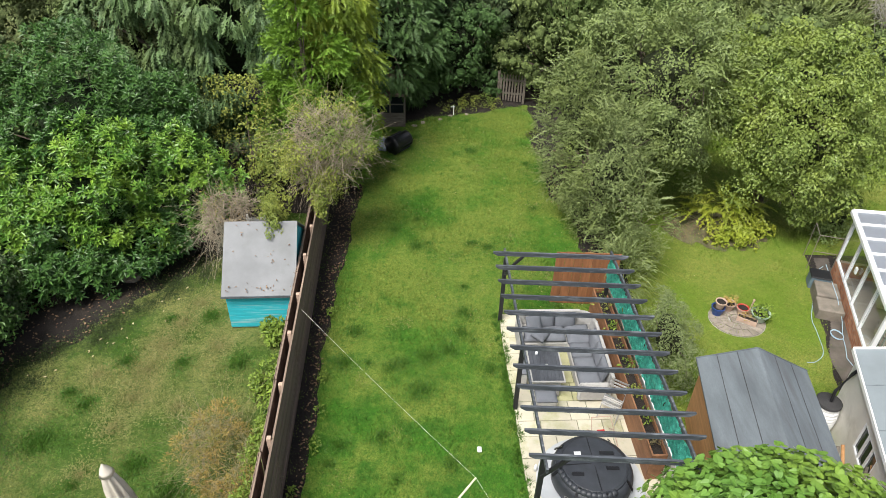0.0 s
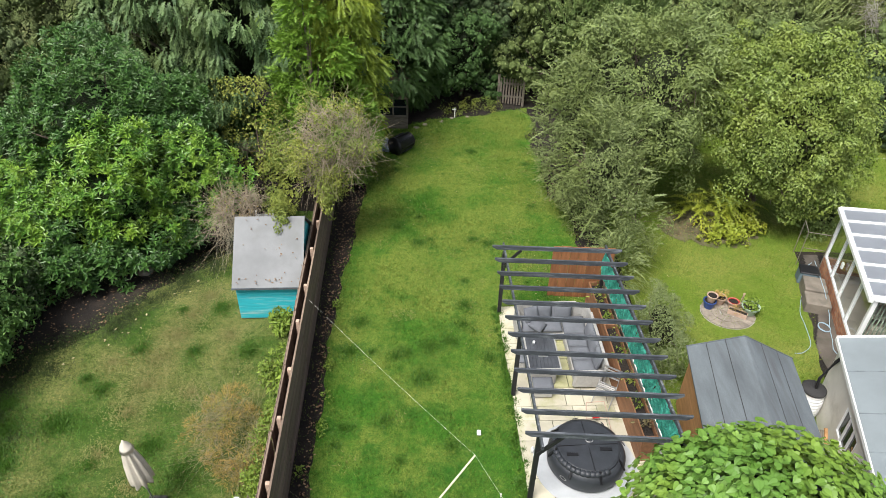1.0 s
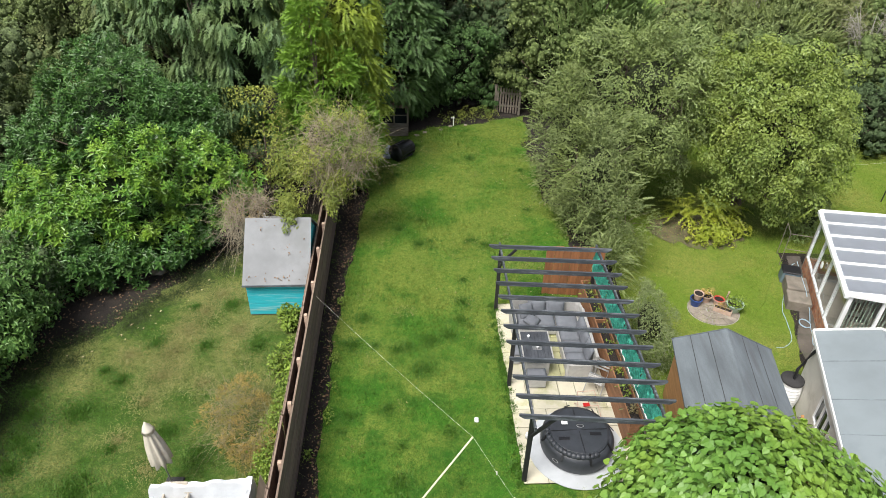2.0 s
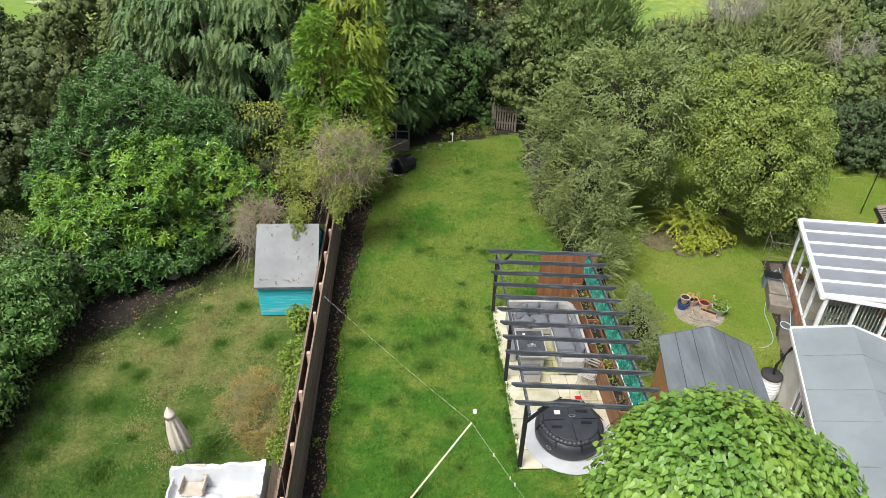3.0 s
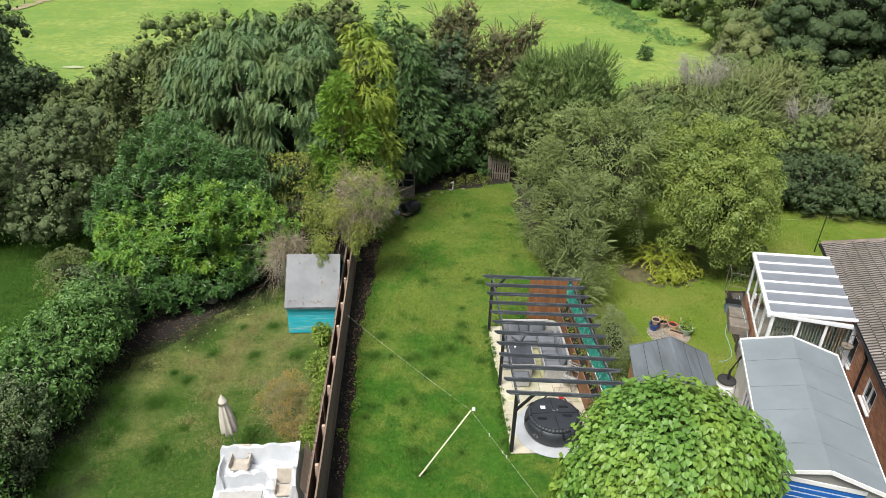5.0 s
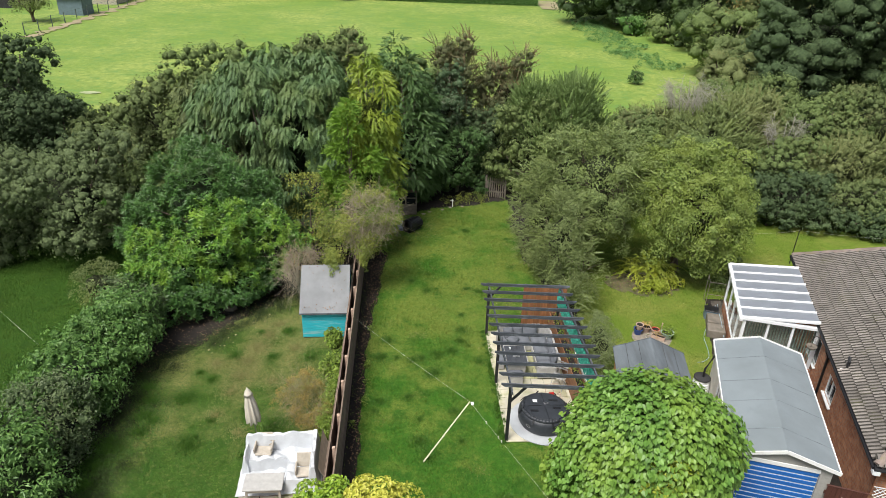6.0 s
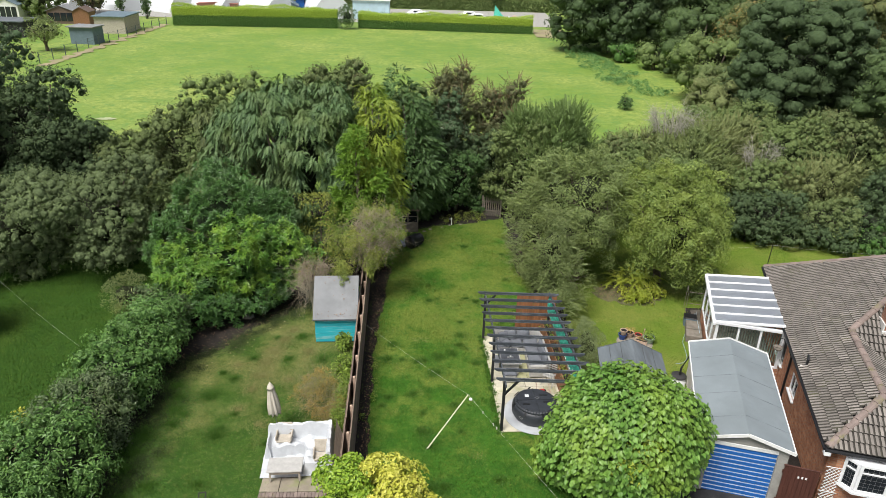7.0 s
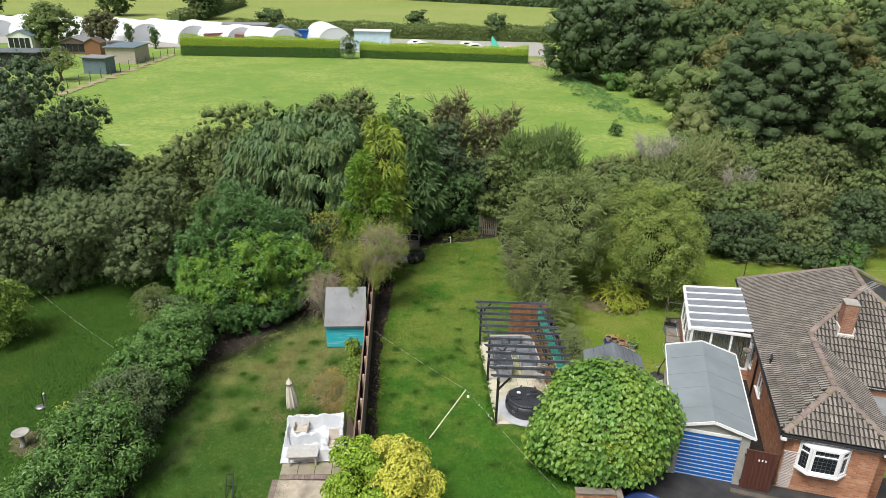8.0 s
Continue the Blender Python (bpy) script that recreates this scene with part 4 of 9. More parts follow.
def tufts(name, spots, mat, label, seed=6, dense=600, tall=(0.05, 0.10)):
    """Lush darker tufts of longer grass, thinning out towards their rims."""
    rng = np.random.default_rng(seed)
    B, T, S = [], [], []
    for x, y, r in spots:
        n = int(dense * r * r / 0.09)
        a, q = rng.uniform(0, 6.28, n), r * 1.2 * rng.uniform(0, 1, n) ** 0.85 * (1 + 0.3 * np.sin(rng.uniform(0, 6.28) + 3 * rng.uniform(0, 6.28, n)))
        b = np.stack([x + q * np.cos(a), y + q * np.sin(a), np.zeros(n)], -1)
        b[:, 2] = drop_z(b[:, 0], b[:, 1]) + 0.008
        h = rng.uniform(*tall, n) * np.clip(1.3 - q / r, 0.4, 1)
        t = b + rng.normal(size=(n, 3)) * 0.04
        t[:, 2] = b[:, 2] + h
        w = rng.uniform(0, 6.28, n)
        B.append(b); T.append(t); S.append(np.stack([np.cos(w), np.sin(w), 0 * w], -1) * 0.011)
    B, T, S = np.concatenate(B), np.concatenate(T), np.concatenate(S)
    v = np.stack([B - S, B + S, T], 1).reshape(-1, 3)
    return tagged(raw_mesh(name, v, np.arange(len(v)).reshape(-1, 3), mat), label, "grass", kind="stuff")


rt = random.Random(21)
fringe = [(float(patio_edge(7.4 + 0.11 * k)) + rt.uniform(-0.16, 0.05), 7.4 + 0.11 * k, rt.uniform(0.07, 0.15)) for k in range(58)]
tufts("grass_fringe", fringe, M["tuft"], "longer green grass hanging over the edge of the paving", seed=24, dense=700, tall=(0.06, 0.12))
LEFT_TUFTS = [(-7.83, 11.7, 0.36), (-6.44, 11.68, 0.36), (-8.27, 10.27, 0.34), (-8.89, 9.17, 0.62), (-6.5, 8.65, 0.5), (-8.8, 10.6, 0.26), (-7.25, 13.26, 0.22), (-6.2, 13.4, 0.4), (-5.0, 11.7, 0.4), (-5.6, 8.0, 0.5), (-8.0, 7.0, 0.6)]
# The last twelve tufts imitate the hedge's shade along the lawn.
tufts("grass_tufts", LEFT_TUFTS + [(rt.uniform(-10.5, -5.6), rt.uniform(3, 9), rt.uniform(0.15, 0.4)) for _ in range(6)] + [(rt.uniform(-10.5, -9.3), 1.5 + 0.75 * k_, rt.uniform(0.5, 0.8)) for k_ in range(12)], M["tuft"], "dark green tufts of longer grass in the dry lawn, some painting the hedge's shade")
rs = random.Random(33)
# Dark blades laid along the left rim to imitate shade there.
tufts("shade_grass", [(float(left_rim(q)) + rs.uniform(-0.25, 0.75), q, rs.uniform(0.35, 0.75)) for q in (4.0 + 0.3 * k for k in range(42))], M["shade_grass"], "dark grass blades painting shade along the edge of the dry lawn", seed=34, dense=330, tall=(0.03, 0.06))
tufts("grass_tufts", [(rt.uniform(-2.6, 1.9), rt.uniform(4, 15), rt.uniform(0.16, 0.42)) for _ in range(26)] + [(rt.uniform(-2.8, 3.4), rt.uniform(14, 25), rt.uniform(0.14, 0.34)) for _ in range(16)], M["tuft"], "dark green tufts of longer grass in the mown lawn", seed=8)


def litter(name, n, xs, ys, test, mat, label, size=(0.04, 0.09), seed=9):
    """Fallen leaves lying about on the ground."""
    rng = np.random.default_rng(seed)
    x, y = rng.uniform(*xs, n), rng.uniform(*ys, n)
    k = test(x, y)
    x, y = x[k], y[k]
    P = np.stack([x, y, drop_z(x, y) + rng.uniform(0.03, 0.06, len(x))], -1)
    A = rng.normal(size=P.shape) * np.array([1, 1, 0.15])
    s = rng.uniform(*size, len(x))
    return tagged(leaves(name, P, A, np.array([0, 0, 1.0]) + rng.normal(size=P.shape) * 0.25, s, s * 0.6, mat, None, bend=0.0), label, "leaves", kind="stuff")


litter("fallen_leaves", 5200, (-4.3, -2.0), (6, 27), lambda x, y: (x > fence_x(y) + 0.05) & ~mid_lawn(x, y), M["litter"], "brown fallen leaves on the soil under the fence")
litter("fallen_leaves", 1500, (-11.5, -5), (10.5, 17), lambda x, y: ~left_lawn(x, y), M["litter"], "brown fallen leaves on the soil under the laurel", seed=10)
litter("fallen_leaves", 60, (-10.5, -7.0), (11, 15), lambda x, y: np.abs(x + 9.3 - 0.75 * (y - 11.5)) < 0.7, M["litter_pale"], "pale yellow fallen leaves scattered over the dry lawn", size=(0.06, 0.11), seed=11)
litter("fallen_leaves", 260, (-2.5, 4.2), (12, 26), lambda x, y: mid_lawn(x, y) & (x + y * 0.35 > 4.5), M["litter_pale"], "small pale fallen leaves dotted over the mown lawn", size=(0.03, 0.06), seed=12)
litter("fallen_leaves", 160, (6, 16), (15, 25), lambda x, y: x > 6, M["litter_pale"], "small pale leaves fallen under the apple trees", size=(0.03, 0.06), seed=13)
litter("fallen_leaves", 260, (-1.7, -0.6), (12.9, 13.7), lambda x, y: ((x + 1.12) / 0.42) ** 2 + ((y - 13.3) / 0.28) ** 2 < 1, M["thatch"], "brown thatch on a bare spot in the lawn", size=(0.02, 0.05), seed=14)
litter("fallen_leaves", 700, (2.8, 5.2), (15.5, 23.5), lambda x, y: ~mid_lawn(x, y), M["litter"], "brown fallen leaves under the silver shrubs", seed=15)
litter("fallen_leaves", 500, (7.2, 9.4), (18.0, 19.9), lambda x, y: ((x - 8.2) / 0.8) ** 2 + ((y - 18.95) / 0.7) ** 2 < 1, M["litter"], "straw and dead leaves on a bare spot by the ferns", size=(0.03, 0.08), seed=16)
litter("fallen_leaves", 260, (-5.7, -4.6), (10.6, 11.6), lambda x, y: ((x + 5.14) / 0.4) ** 2 + ((y - 11.09) / 0.32) ** 2 < 1, M["thatch"], "brown thatch on a bare spot in the dry lawn", size=(0.02, 0.05), seed=17)
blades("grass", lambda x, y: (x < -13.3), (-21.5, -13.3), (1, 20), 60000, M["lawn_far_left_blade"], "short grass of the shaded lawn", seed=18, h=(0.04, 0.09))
WORN = [(-6.7, 13.9, 0.5), (-6.9, 13.1, 0.6), (-7.1, 12.3, 0.7), (-7.25, 11.4, 0.65), (-7.3, 10.5, 0.7), (-7.4, 9.6, 0.5), (-6.1, 10.3, 0.45), (-8.4, 11.2, 0.4), (-6.6, 7.6, 0.4), (-5.7, 12.3, 0.5), (-7.6, 8.4, 0.4)]
tufts("thatch", WORN, M["thatch"], "straw-coloured worn strip across the dry lawn", seed=19, dense=480, tall=(0.03, 0.06))
rw = random.Random(5)
tufts("thatch", [(rw.uniform(-2.4, 3.4), rw.uniform(13.5, 24.5), rw.uniform(0.3, 0.75)) for _ in range(24)] + [(rw.uniform(-2.4, 1.6), rw.uniform(6, 13), rw.uniform(0.2, 0.4)) for _ in range(5)], M["thatch"], "yellowish thatch showing through the mown lawn", seed=20, dense=45, tall=(0.03, 0.06))

# ---- trees and shrubs ----
# middle and left gardens
plant("laurel", "tall glossy green laurel with a paler young flank", "shrub", (-9.4, 16.6),
      [(-1.3, 1.4, 3.5, 2.4, 1.8, 2.3), (0.7, 1.5, 2.9, 1.6, 1.5, 2.1), (-3.0, 0.6, 2.2, 1.5, 1.5, 1.9)],
      [("laurel", None), ("laurel_mid", [(-0.3, -0.9, 2.1, 1.9, 1.3, 2.0), (0.6, -1.1, 3.5, 0.8, 0.65, 0.95), (1.7, -0.2, 2.3, 1.5, 1.2, 1.7), (-2.3, -1.0, 1.8, 1.5, 1.2, 1.6)]), ("laurel", [(-1.3, -1.9, 1.1, 1.4, 0.8, 1.1), (0.8, -0.9, 1.1, 1.5, 0.8, 0.9), (-2.4, -2.2, 0.9, 0.9, 0.7, 0.9), (-0.4, -2.1, 0.9, 1.0, 0.7, 0.8), (0.7, -1.5, 0.7, 1.0, 0.6, 0.6), (-1.6, -2.7, 0.8, 1.0, 0.75, 0.9)]), ("laurel_mid", [(-2.2, -2.1, 1.7, 1.1, 0.8, 1.0), (-0.9, -1.8, 1.9, 1.0, 0.7, 0.9)]), ("laurel", [(-2.7, -2.7, 0.9, 1.0, 0.9, 1.0)])],
      "rosette", thick=40, per=9, lobe=0.42, leaf=(0.20, 0.072), inner=0.12, rise=1.5, seed=11, trunk=0.14)
plant("cypress", "broad blue-green cypress with hanging sprays", "tree", (-8.2, 23.0),
      [(0.2, 0, 4.8, 3.0, 2.6, 4.6), (-2.4, 0.3, 4.2, 2.4, 2.2, 4.3), (2.0, -0.2, 4.6, 1.8, 2.0, 4.5), (-0.9, -1.0, 6.6, 1.8, 1.8, 2.2), (0.9, -1.2, 5.0, 1.8, 1.6, 3.0), (1.9, -1.5, 2.8, 1.5, 1.2, 2.6), (-2.5, -1.2, 3.2, 1.6, 1.3, 3.0)], "cypress", "spray",
      thick=84, per=12, reach=0.34, leaf=(0.15, 0.085), lift=-0.75, droop=0.6, lobe=0.5, seed=12, trunk=0.22, lump=0.2)
plant("cypress", "olive-green cypress with drooping branch tips", "tree", (-12.0, 24.4),
      [(0, 0, 3.6, 2.0, 1.9, 3.6), (0.6, 0.3, 5.4, 1.2, 1.2, 2.0)], "cypress_olive", "spray",
      thick=74, per=12, reach=0.36, leaf=(0.14, 0.075), lift=-0.9, droop=0.6, lobe=0.5, seed=42, trunk=0.18, lump=0.2)
plant("conifer", "bright green feathery conifer with upswept sprays", "tree", (-4.2, 20.3),
      [(0, 0, 2.4, 1.7, 1.5, 2.4), (-0.1, 0, 4.3, 1.2, 1.1, 1.9), (-0.35, 0, 6.0, 0.55, 0.55, 1.45)], "thuja", "spray",
      thick=120, per=16, reach=0.36, leaf=(0.10, 0.055), lobe=0.42, lift=0.5, droop=0.35, seed=13, trunk=0.14, lump=0.16)
plant("golden_conifer", "tall golden-yellow conifer behind the green one", "tree", (-3.75, 22.0),
      [(0.15, -0.1, 3.2, 1.25, 1.25, 3.2), (0.1, -0.2, 6.2, 1.25, 1.2, 2.4), (-0.1, 0, 8.0, 0.55, 0.55, 1.2)], "golden", "spray",
      thick=72, per=18, reach=0.42, leaf=(0.12, 0.06), lobe=0.46, lift=-0.1, droop=0.5, seed=14, trunk=0.14, lump=0.2)
plant("fir", "dark green soft-needled fir by the old shed", "tree", (-2.3, 27.2),
      [(0, 0, 3.4, 2.1, 1.9, 3.4), (-0.3, 0, 6.2, 1.5, 1.4, 2.4), (-0.2, -1.9, 2.5, 1.3, 0.9, 0.9)], "fir", "spray",
      thick=50, per=16, reach=0.5, leaf=(0.16, 0.065), lobe=0.55, lift=-0.1, droop=0.3, seed=15, trunk=0.16, lump=0.2)
plant("straggly_shrub", "half-bare straggly shrub with grey twigs and yellowing leaves", "shrub", (-3.9, 16.7),
      [(0.45, 0.3, 3.7, 1.2, 1.1, 1.2), (1.15, 0.3, 3.5, 0.8, 0.9, 1.05), (-0.2, 0.2, 3.0, 0.75, 0.9, 1.2), (0.3, 0.0, 2.5, 0.8, 0.7, 0.7)], "brownleaf",
      clumps=46, per=7, lobe=0.3, leaf=(0.075, 0.04), up=-0.2, seed=16, trunk=0.06, count=16, twigs=200, bark="twig", inner=0.5, fill=0.04, core=False)
shrub = bpy.context.scene.objects["straggly_shrub"]
tagged(brush("twig_tangle", [(0.5, 0.3, 3.7, 1.15, 1.0, 1.15), (1.15, 0.3, 3.5, 0.85, 0.9, 1.05), (0.3, 0.0, 2.7, 0.8, 0.7, 0.8)], M["twig"], shrub, 1100, (0.3, 0.7), 0.0070, 0.15, 3), kind="stuff")
foliage("hanging_bough", [(-0.5, -2.35, 2.35, 0.26, 0.30, 0.32), (-0.6, -1.8, 2.6, 0.42, 0.5, 0.4), (0.5, -0.4, 2.2, 0.4, 0.5, 0.7)], M["brownleaf"], shrub, clumps=110, per=7, lobe=0.15, leaf=(0.07, 0.035), up=-0.5, seed=77, core=False)
plant("dead_brush", "bleached dead twigs overhanging the shed roof", "shrub", (-6.0, 15.4),
      [(0.0, 0.0, 2.3, 0.7, 0.6, 0.7)], "dry", clumps=10, per=4, lobe=0.25, leaf=(0.07, 0.02), seed=43, trunk=0.05, count=14, twigs=60, bark="twig", fill=0.0, core=False)
tagged(brush("twig_tangle", [(0.1, 0, 1.5, 0.6, 0.55, 1.1), (-0.3, 0.2, 2.1, 0.7, 0.6, 0.6), (0.4, 0.1, 2.3, 0.5, 0.5, 0.5), (-0.2, -0.3, 1.7, 0.6, 0.5, 0.8)], M["twig"], bpy.context.scene.objects["dead_brush"], 900, (0.3, 0.7), 0.006, 0.4, 4), kind="stuff")
plant("privet", "yellow-flecked open shrub behind the turquoise shed", "shrub", (-6.2, 19.2),
      [(0, 0, 2.6, 1.3, 1.1, 2.0), (0.8, -1.2, 1.6, 1.0, 0.9, 1.6)], "brownleaf", clumps=18, per=9, lobe=0.35, leaf=(0.09, 0.05), seed=44, trunk=0.06, twigs=120, gaps=0.4, core=False)
plant("silver_shrub", "tall grey-green shrub leaning over the lawn edge", "shrub", (5.1, 17.8),
      [(-0.1, 0.0, 2.3, 1.2, 1.7, 2.2), (-0.7, 2.6, 2.5, 1.3, 1.9, 2.5), (0.4, -1.4, 1.3, 1.0, 1.0, 1.5), (-0.6, 1.0, 1.1, 1.0, 2.2, 1.1)], "silver",
      clumps=40, per=10, lobe=0.38, leaf=(0.085, 0.034), up=0.1, seed=17, trunk=0.1, twigs=60, out=0.6)
tagged(sprays("shoot", [(-0.1, 0.0, 2.4, 1.2, 1.7, 2.2), (-0.7, 2.6, 2.6, 1.3, 1.9, 2.5), (0.4, -1.4, 1.4, 1.0, 1.0, 1.5)], M["silver"], bpy.context.scene.objects["silver_shrub"], thick=12, per=14, reach=0.6, leaf=(0.07, 0), lift=0.5, droop=0.25, seed=78), kind="stuff")
plant("apple_tree", "grey-green apple tree arching towards the lawn", "tree", (6.9, 20.6),
      [(0.2, 0, 4.7, 2.2, 2.2, 2.1), (-1.3, 0.4, 4.2, 1.9, 2.0, 2.4), (-0.2, -1.2, 3.4, 1.9, 1.4, 2.2), (1.2, 0.9, 4.9, 1.5, 1.5, 1.7)], "apple_grey",
      clumps=40, per=11, lobe=0.46, leaf=(0.09, 0.055), up=-0.3, seed=18, trunk=0.16, count=18, twigs=260, gaps=0.8, lump=0.35, inner=0.3)
tagged(sprays("shoot", [(0.2, 0, 4.8, 2.2, 2.2, 2.1), (-1.3, 0.4, 4.3, 1.9, 2.0, 2.4)], M["apple_grey"], bpy.context.scene.objects["apple_tree"], thick=7, per=12, reach=0.7, leaf=(0.08, 0), lift=0.3, droop=0.35, seed=79), kind="stuff")
plant("apple_tree", "spreading apple tree heavy with hanging yellow-green leaves", "tree", (11.2, 20.2),
      [(0.2, 0, 4.2, 2.4, 2.3, 2.2), (1.4, 0.4, 4.0, 1.7, 1.8, 1.8), (-1.2, 0.4, 4.5, 1.7, 1.9, 1.9), (-0.2, -1.4, 3.0, 2.2, 1.4, 1.9), (0.4, -1.9, 2.0, 1.2, 0.6, 1.2)], "apple",
      clumps=42, per=11, lobe=0.46, leaf=(0.095, 0.062), up=-0.5, seed=19, trunk=0.18, count=18, twigs=160, gaps=0.8, lump=0.35, inner=0.3)
foliage("leaves", [(-0.4, -0.6, 4.3, 2.2, 1.9, 2.1), (-0.3, -1.5, 3.0, 2.0, 1.35, 1.8)], M["apple"], bpy.context.scene.objects["apple_tree.001"], clumps=16, per=11, lobe=0.42, leaf=(0.095, 0.062), up=-0.5, seed=119, gaps=2.0, core=False)
plant("elder", "loose green shrub behind the spreading tree", "shrub", (7.0, 24.6),
      [(0, 0, 3.2, 1.9, 1.7, 2.8), (1.8, 0.6, 2.8, 1.8, 1.6, 2.4)], "oak_light", clumps=22, per=10, lobe=0.45, leaf=(0.14, 0.06), seed=45, trunk=0.1)


# hedge between the left gardens
def hedge_row():
    rng = random.Random(5)
    for i, (y, x, r, h, mn) in enumerate([(-0.8, -12.2, 1.75, 2.2, "hedge"), (1.7, -12.1, 1.8, 2.2, "hedge"), (4.2, -12.2, 1.85, 2.35, "hedge"), (6.5, -12.2, 1.75, 2.2, "hedge_dark"), (8.6, -12.1, 1.7, 2.3, "hedge"), (10.7, -12.1, 1.5, 2.3, "hedge"), (12.6, -11.9, 1.2, 2.2, "hedge_dark"), (11.7, -11.85, 1.4, 2.5, "hedge")]):
        lab = "dark grey-green shrub in a garden hedge" if mn == "hedge_dark" else "dense green shrub in a garden hedge"
        plant("hedge_shrub", lab, "shrub", (x, y), [(0, 0, h * 0.48, r, r * 1.05, h * 0.5), (rng.uniform(-0.4, 0.4), 0.5, h * 0.66, r * 0.65, r * 0.65, h * 0.40), (0.3, -0.5, h * 0.6, r * 0.7, r * 0.6, h * 0.42)], mn,
              "tier", dense=92 if mn == "hedge" else 150, body=0.5, lobe=0.38 if mn == "hedge" else 0.30, leaf=(0.13, 0.058) if mn == "hedge" else (0.085, 0.048), fine=False, flat=0.9, mess=0.6, seed=30 + i, trunk=0.07, group="hedge between the gardens")


hedge_row()
plant("lavender_bush", "grey-leaved bush spilling over the lawn by the laurel", "shrub", (-14.3, 15.2), [(0, 0, 0.8, 1.1, 1.3, 0.9)], "silver", clumps=34, per=9, lobe=0.25, leaf=(0.10, 0.03), seed=46, trunk=0.04)
# round-headed trees near the camera
bean = thing("mop_headed_tree", "dome-shaped tree with large heart-shaped light green leaves", "tree", Matrix.Translation((5.62, 5.45, -0.2)))
BEAN = [(0, 0, 1.55, 2.70, 2.25, 2.55)]
limbs("trunk", (0, 0, 0), BEAN, M["bark"], bean, 0.16, 12, 3)
plant("golden_shrub", "rounded shrub, half green and half golden yellow", "shrub", (-2.1, 2.1),
      [(0, 0, 1.6, 1.45, 1.2, 1.6)], [("gold_shrub", [(-0.7, 0.15, 1.75, 0.95, 1.1, 1.5), (-0.3, -0.5, 1.4, 0.9, 0.9, 1.4)]), ("gold_shrub_y", [(0.65, 0.1, 1.7, 1.0, 1.1, 1.5), (0.9, -0.5, 1.3, 0.9, 0.8, 1.3)])],
      clumps=64, per=11, lobe=0.34, leaf=(0.115, 0.068), up=-0.25, out=0.4, loose=0.5, seed=47, trunk=0.08)
# low growth in the left garden
plant("dry_grass_clump", "tangled straw-coloured and orange weeds by the fence", "plant", (-4.75, 8.9), [(0, 0, 0.35, 0.9, 1.1, 0.85), (0.5, -0.8, 0.25, 0.6, 0.7, 0.7)], "dry",
      clumps=70, per=8, lobe=0.22, leaf=(0.10, 0.013), out=0.9, up=0.5, seed=48, trunk=0.0, core=False)
tagged(brush("stem_tangle", [(0, 0, 0.45, 0.85, 1.05, 0.8), (0.5, -0.8, 0.3, 0.6, 0.7, 0.6)], M["straw"], bpy.context.scene.objects["dry_grass_clump"], 700, (0.3, 0.7), 0.004, 0.1, 5), kind="stuff")
plant("dry_grass_clump", "green-flecked weeds under the fence", "plant", (-3.80, 8.4), [(0, 0.5, 0.3, 0.32, 0.8, 0.6), (0, -0.9, 0.35, 0.36, 0.6, 0.7)], "weed", clumps=40, per=9, lobe=0.2, leaf=(0.08, 0.04), seed=49, trunk=0.0, core=False)
plant("weed_clump", "fresh green leafy weeds in front of the shed", "plant", (-4.3, 12.55), [(0, 0, 0.3, 0.32, 0.28, 0.45)], "weed", clumps=60, per=8, lobe=0.14, leaf=(0.14, 0.07), seed=50, trunk=0.0, core=False)
plant("weed_clump", "fresh green leafy weeds along the fence", "plant", (-4.05, 11.0), [(0, 0, 0.15, 0.5, 0.7, 0.35), (0.2, -0.9, 0.1, 0.35, 0.5, 0.3)], "weed", clumps=50, per=8, lobe=0.14, leaf=(0.11, 0.05), seed=51, trunk=0.0, core=False)
for fx, fy, fs in ((-2.72, 9.2, 0.8), (-2.75, 10.2, 0.6), (-2.85, 11.3, 0.8), (-3.0, 13.6, 0.7), (-3.02, 8.0, 0.6)):
    plant("weed_clump", "small green weeds on the soil under the fence", "plant", (fx, fy), [(0, 0, 0.05, 0.14 * fs, 0.3 * fs, 0.14)], "weed", clumps=50, per=8, lobe=0.1, leaf=(0.08, 0.04), seed=int(fy * 7), trunk=0.0, core=False)
# right garden beds
plant("fern", "yellow-green fern clump under the apple tree", "plant", (9.5, 19.3), [(0, 0, 0.5, 0.5, 0.35, 0.7), (-0.6, 0.2, 0.35, 0.3, 0.25, 0.5), (0.7, 0.0, 0.4, 0.35, 0.3, 0.6)], "fern", kind="spray", thick=26, per=22, reach=0.95, leaf=(0.16, 0.035), lift=0.5, droop=0.6, seed=52, trunk=0.0)
plant("hosta", "yellow-green broad-leaved plants at the lawn edge", "plant", (9.6, 18.3), [(0, 0, 0.18, 0.75, 0.45, 0.42), (0.95, 0.35, 0.2, 0.6, 0.45, 0.4), (-0.65, -0.25, 0.1, 0.35, 0.25, 0.2), (0.3, -0.5, 0.1, 0.3, 0.2, 0.2)], "fern", clumps=40, per=8, lobe=0.18, leaf=(0.12, 0.075), seed=53, trunk=0.0, core=False)
plant("willow_shrub", "narrow-leaved bushy shrub beside the netted screen", "shrub", (5.95, 12.7), [(0, 0, 0.9, 0.75, 1.2, 1.2), (0.1, -0.9, 0.7, 0.6, 0.7, 1.0)], "willow", clumps=60, per=10, lobe=0.25, leaf=(0.085, 0.025), up=0.1, out=0.6, seed=54, trunk=0.05)
